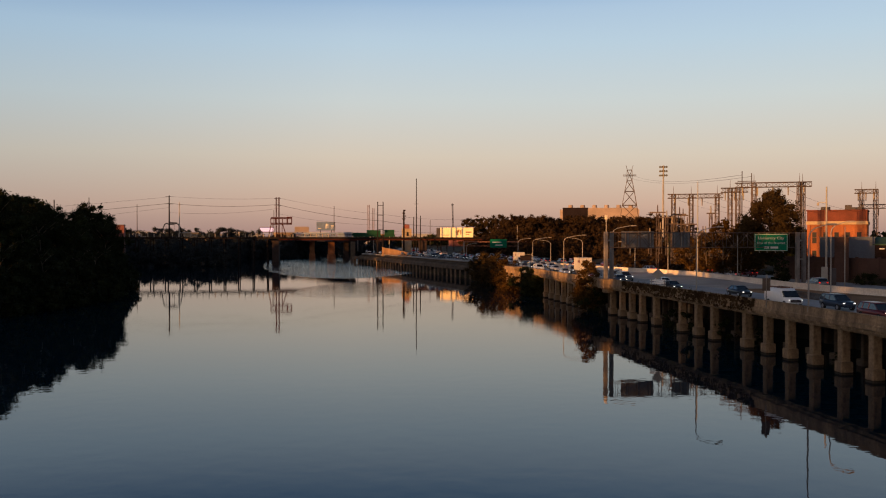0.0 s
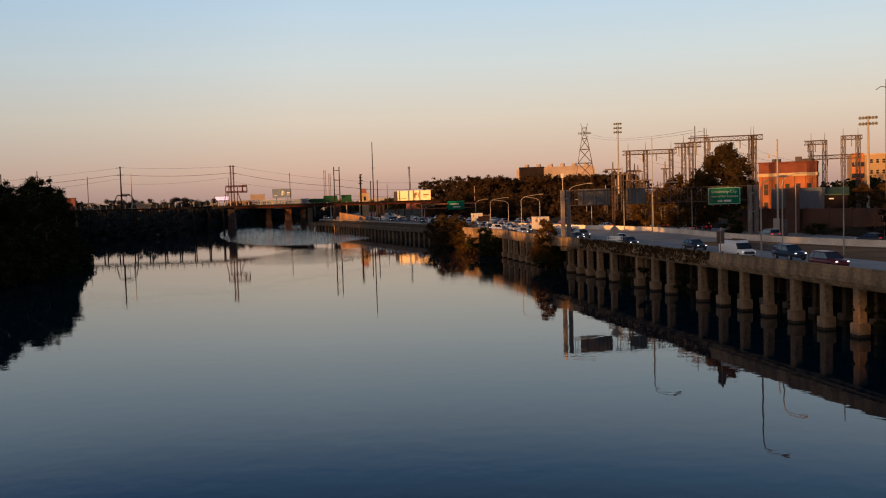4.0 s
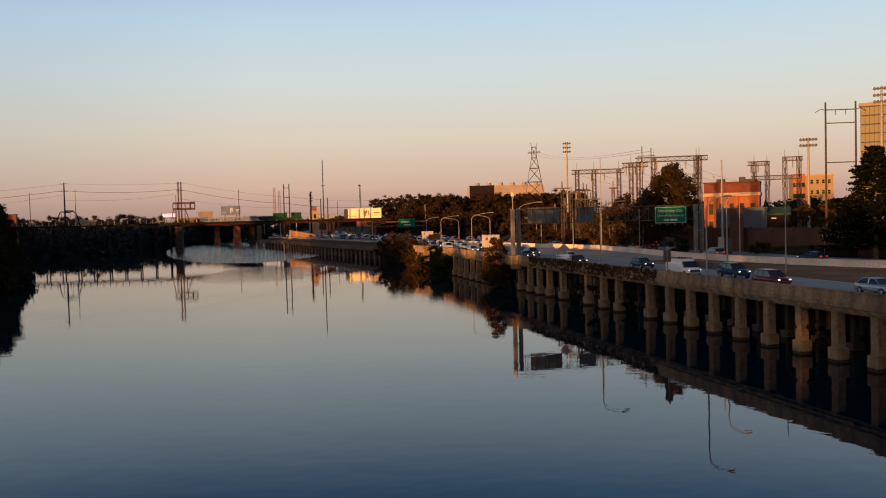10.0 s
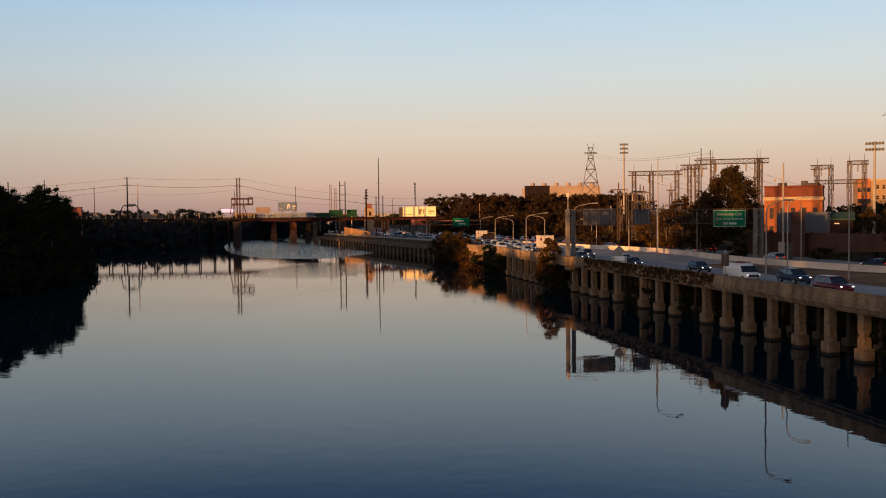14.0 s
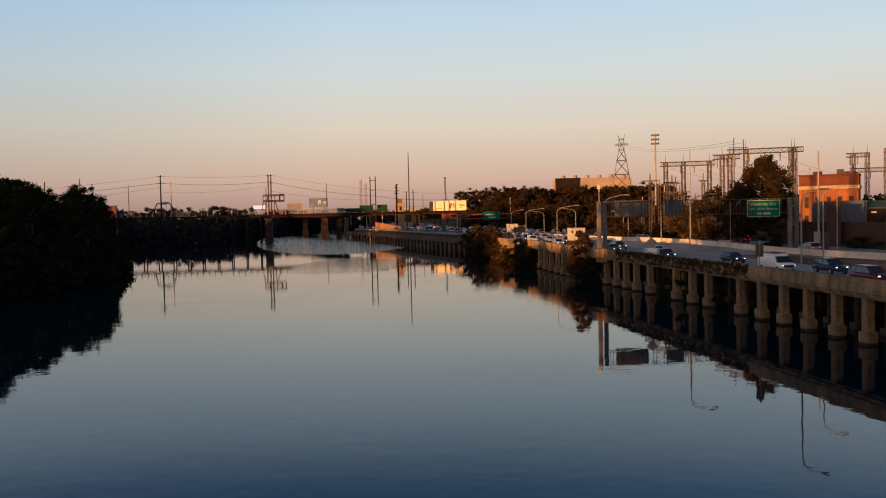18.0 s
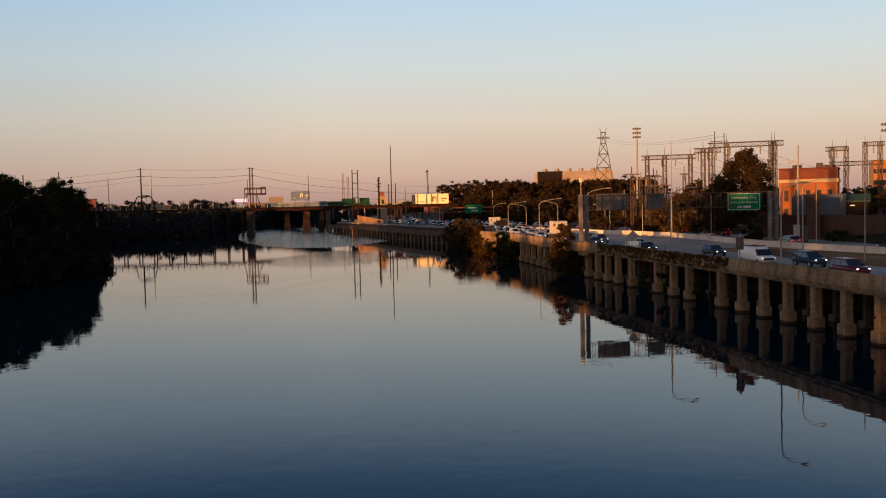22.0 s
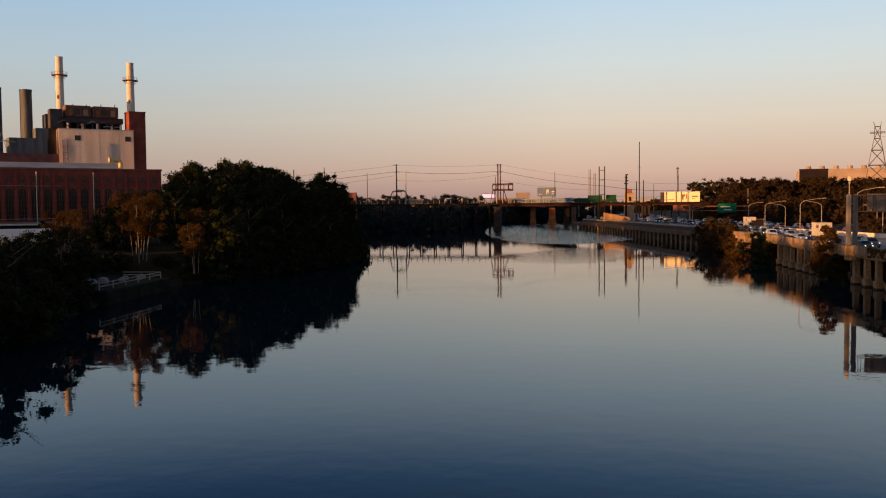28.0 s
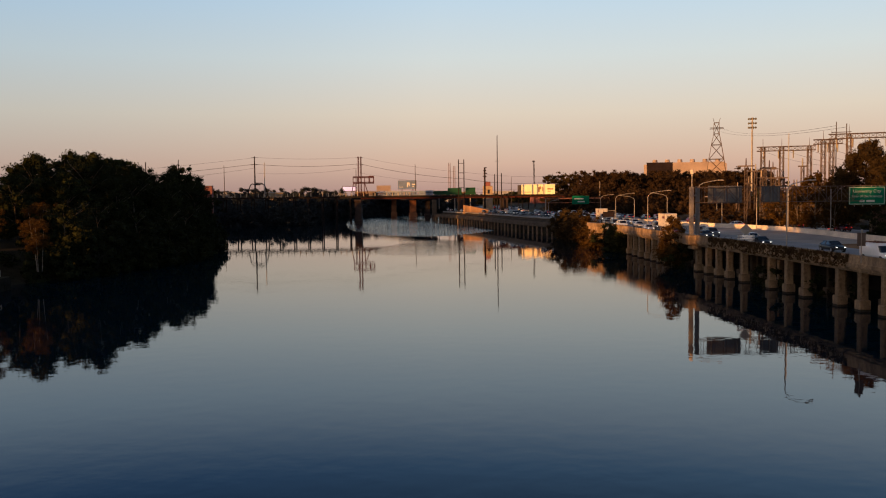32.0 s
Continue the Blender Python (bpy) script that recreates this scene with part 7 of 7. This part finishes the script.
place(bush(20, 4.6, 2.6, LEAFGOLD, "russet scrub hanging over the foot of the abutment", n=34, per=80, size=0.13, group="bank scrub"), [(11.9, 231.5, 0.0, 0, 1.0), (12.6, 224.0, 0.0, 120, 0.85), (11.4, 239.0, 0.0, 220, 0.9)])
place(tree(16, 7.8, 4.4, 0.2, LEAFBROWN, "dark olive scrub tree on the bank by the abutment", n=50, per=60, size=0.16, group="bank scrub"),
      [(8.6, 266, 0.3, 0, 1.2), (6.8, 276, 0.3, 100, 1.15), (10.6, 256, 0.3, 30, 1.1), (5.6, 285, 0.3, 150, 1.0)])
place(bush(13, 6.0, 3.6, LEAFDARK, "dark green scrub growing at the viaduct foot", n=26, per=70, size=0.14, group="bank scrub"), [(17.2, 211, 0.1, 0, 1.0), (15.4, 215, 0.1, 90, 1.05), (24.2, 165.5, 0.1, 140, 0.7), (18.0, 208, 0.1, 20, 0.8), (17.6, 214, 0.1, 220, 0.9)])
place(bush(14, 2.6, 1.8, LEAFDARK, "dark green scrub rooted on the pier footings", n=14, per=80, size=0.10, group="bank scrub"), [(40.2, 79.5, 0.6, 0, 1.0), (36.6, 111, 0.4, 90, 0.8), (34.9, 118, 0.5, 200, 1.0), (38.4, 92, 0.4, 60, 0.6), (31.6, 129.6, 0.2, 30, 1.3), (31.2, 133.5, 0.3, 140, 1.0)])

# dry vines over a stretch of the parapet
place(bush(19, 2.6, 3.0, LEAFDARK, "dark clipped shrub at the foot of the noise wall", n=22, per=60, size=0.13, group="verge shrubs"), [(*polar(24.1, 172, 5.0), 0, 0.9), (*polar(25.3, 171, 5.0), 70, 0.55)])

vr = np.random.default_rng(17)
vy = vr.uniform(106, 150, 680)
vc = np.array([(lerp_at(EDGE, q) - 0.30, q, 6.3 - 1.4 * vr.uniform(0, 1) ** 1.5) for q in vy])
vs = vr.uniform(0.12, 0.28, 680)
vines = np.concatenate([cores(vr, vc, vs, 1.3), leaves(vr, vc, vs, 240, 0.08, 1.3)])
tagged(soup("hanging_vines", vines, DRYVINE), "dry brown vines hanging over the concrete parapet", "vines", kind="stuff")

rng = np.random.default_rng(21)


def scatter(n, az0, az1, d0, d1, el0, el1, w0, w1, foot=None):
    out = []
    for i in range(n):
        az, d = az0 + (az1 - az0) * (i + rng.uniform(0, 1)) / n, rng.uniform(d0, d1)
        p = polar(az, d)
        z0 = land_z(p.x, p.y) if foot is None else foot
        out.append((p.x, p.y, z0 - 0.5, max(z0 + 3, CAM_Z + d * math.tan(radians(rng.uniform(el0, el1)))), rng.uniform(w0, w1)))
    return out


wood("wood", 31, scatter(50, 2.4, 13.5, 440, 500, 1.05, 1.5, 8, 12), LEAFRUST, "dark brown-green wooded rise behind the expressway", 17, 0.32, 80)
wood("wood", 48, scatter(10, 1.2, 4.4, 396, 430, -0.4, 0.6, 6, 9), LEAFRUST, "mixed brown trees behind the far sign gantry", 20, 0.26, 80)
wood("wood", 32, scatter(31, 4.2, 14, 310, 390, -0.4, 0.75, 6, 9), LEAFRUST, "mixed green and brown trees below the wooded rise", 20, 0.26, 80)
wood("wood", 33, scatter(34, 6.5, 16, 300, 340, -1.3, -0.45, 4, 6), LEAFRUST, "russet scrub along the far lanes", 20, 0.27, 38)
wood("wood", 45, scatter(20, 9.6, 17.4, 228, 240, -1.05, -0.75, 2.6, 4.0, 5.5), LEAFRUST, "dull russet scrub below the switchyard", 22, 0.2, 30)
wood("wood", 34, scatter(24, 14, 31, 270, 340, -0.2, 0.7, 6, 9), LEAFDARK, "dark trees around the substation")
wood("wood", 35, scatter(50, -25, -14.3, 560, 640, -0.2, 0.1, 8, 12, 0.5), LEAFHAZE, "dark tree-lined far river bank")
wood("wood", 39, scatter(26, -10.8, -4.6, 645, 690, 0.05, 0.22, 8, 12, 0.5), LEAFHAZE, "dark trees closing the far end of the river")
wood("wood", 47, scatter(20, -14.8, -10.6, 600, 645, 0.0, 0.12, 8, 11, 0.5), LEAFHAZE, "dark trees on the bend beyond the railway bridge")
wood("wood", 36, scatter(44, -24, -13, 700, 900, 0.15, 0.6, 9, 14), LEAFHAZE, "distant dark treeline beyond the railway bridge", 14, 0.5, 30)
wood("wood", 37, scatter(50, -13.5, 3, 800, 980, -0.05, 0.28, 8, 12), LEAFDARK, "distant trees beyond the expressway")
wood("wood", 43, scatter(10, 0.6, 3.2, 525, 570, 1.2, 1.5, 8, 11), LEAFBROWN, "dark trees behind the cream billboard", 12, 0.4, 36)
# wood behind the bank trees, added to shade the bridge and pile wall
wood("wood", 44, [(-165 + 3 * math.sin(q) - max(0, q - 370) * 0.2, q, 4.0, 21.0 if q > 300 else 17.0, 6.0) for q in range(234, 426, 5)], LEAFDARK, "unseen dense wood added on the upstream bank to cast shade")
# wood out of view, added to shade the far river bank
wood("wood", 41, scatter(34, -55, -43, 455, 560, 2.2, 3.0, 9, 13), LEAFDARK, "unseen tall wood added past the power station to cast shade")
wood("wood", 46, scatter(34, -24, -14.6, 434, 450, -0.85, -0.5, 4, 6, 0.2), LEAFHAZE, "dark scrub wood at the river edge before the railway bridge")
wood("wood", 42, scatter(40, -24, -14.2, 478, 540, -0.55, -0.25, 6, 9, 0.3), LEAFHAZE, "dark scrub wood on the bank beneath the railway bridge")
wood("wood", 38, scatter(40, -64, -20, 420, 520, 0.3, 0.9, 8, 12), LEAFDARK, "trees behind the power station")

# ---------------------------------------------------------------- the bridge that carries the camera
cb = thing("camera_bridge", "concrete road bridge crossing the river, deck and parapet", "bridge", kind="structure")
part("deck", box(bmesh.new(), 0, -9.5, 10.6, 360, 17, 1.2), CONCRETE, cb)
part("parapet", box(bmesh.new(), 0, -1.15, 11.8, 360, 0.3, 0.9), CONCRETE, cb)
for x in (-60, 0, 60):
    part("pier", box(bmesh.new(), x, -9.5, -3, 3, 14, 13.6, bevel=0.2), CONCRETE, cb)
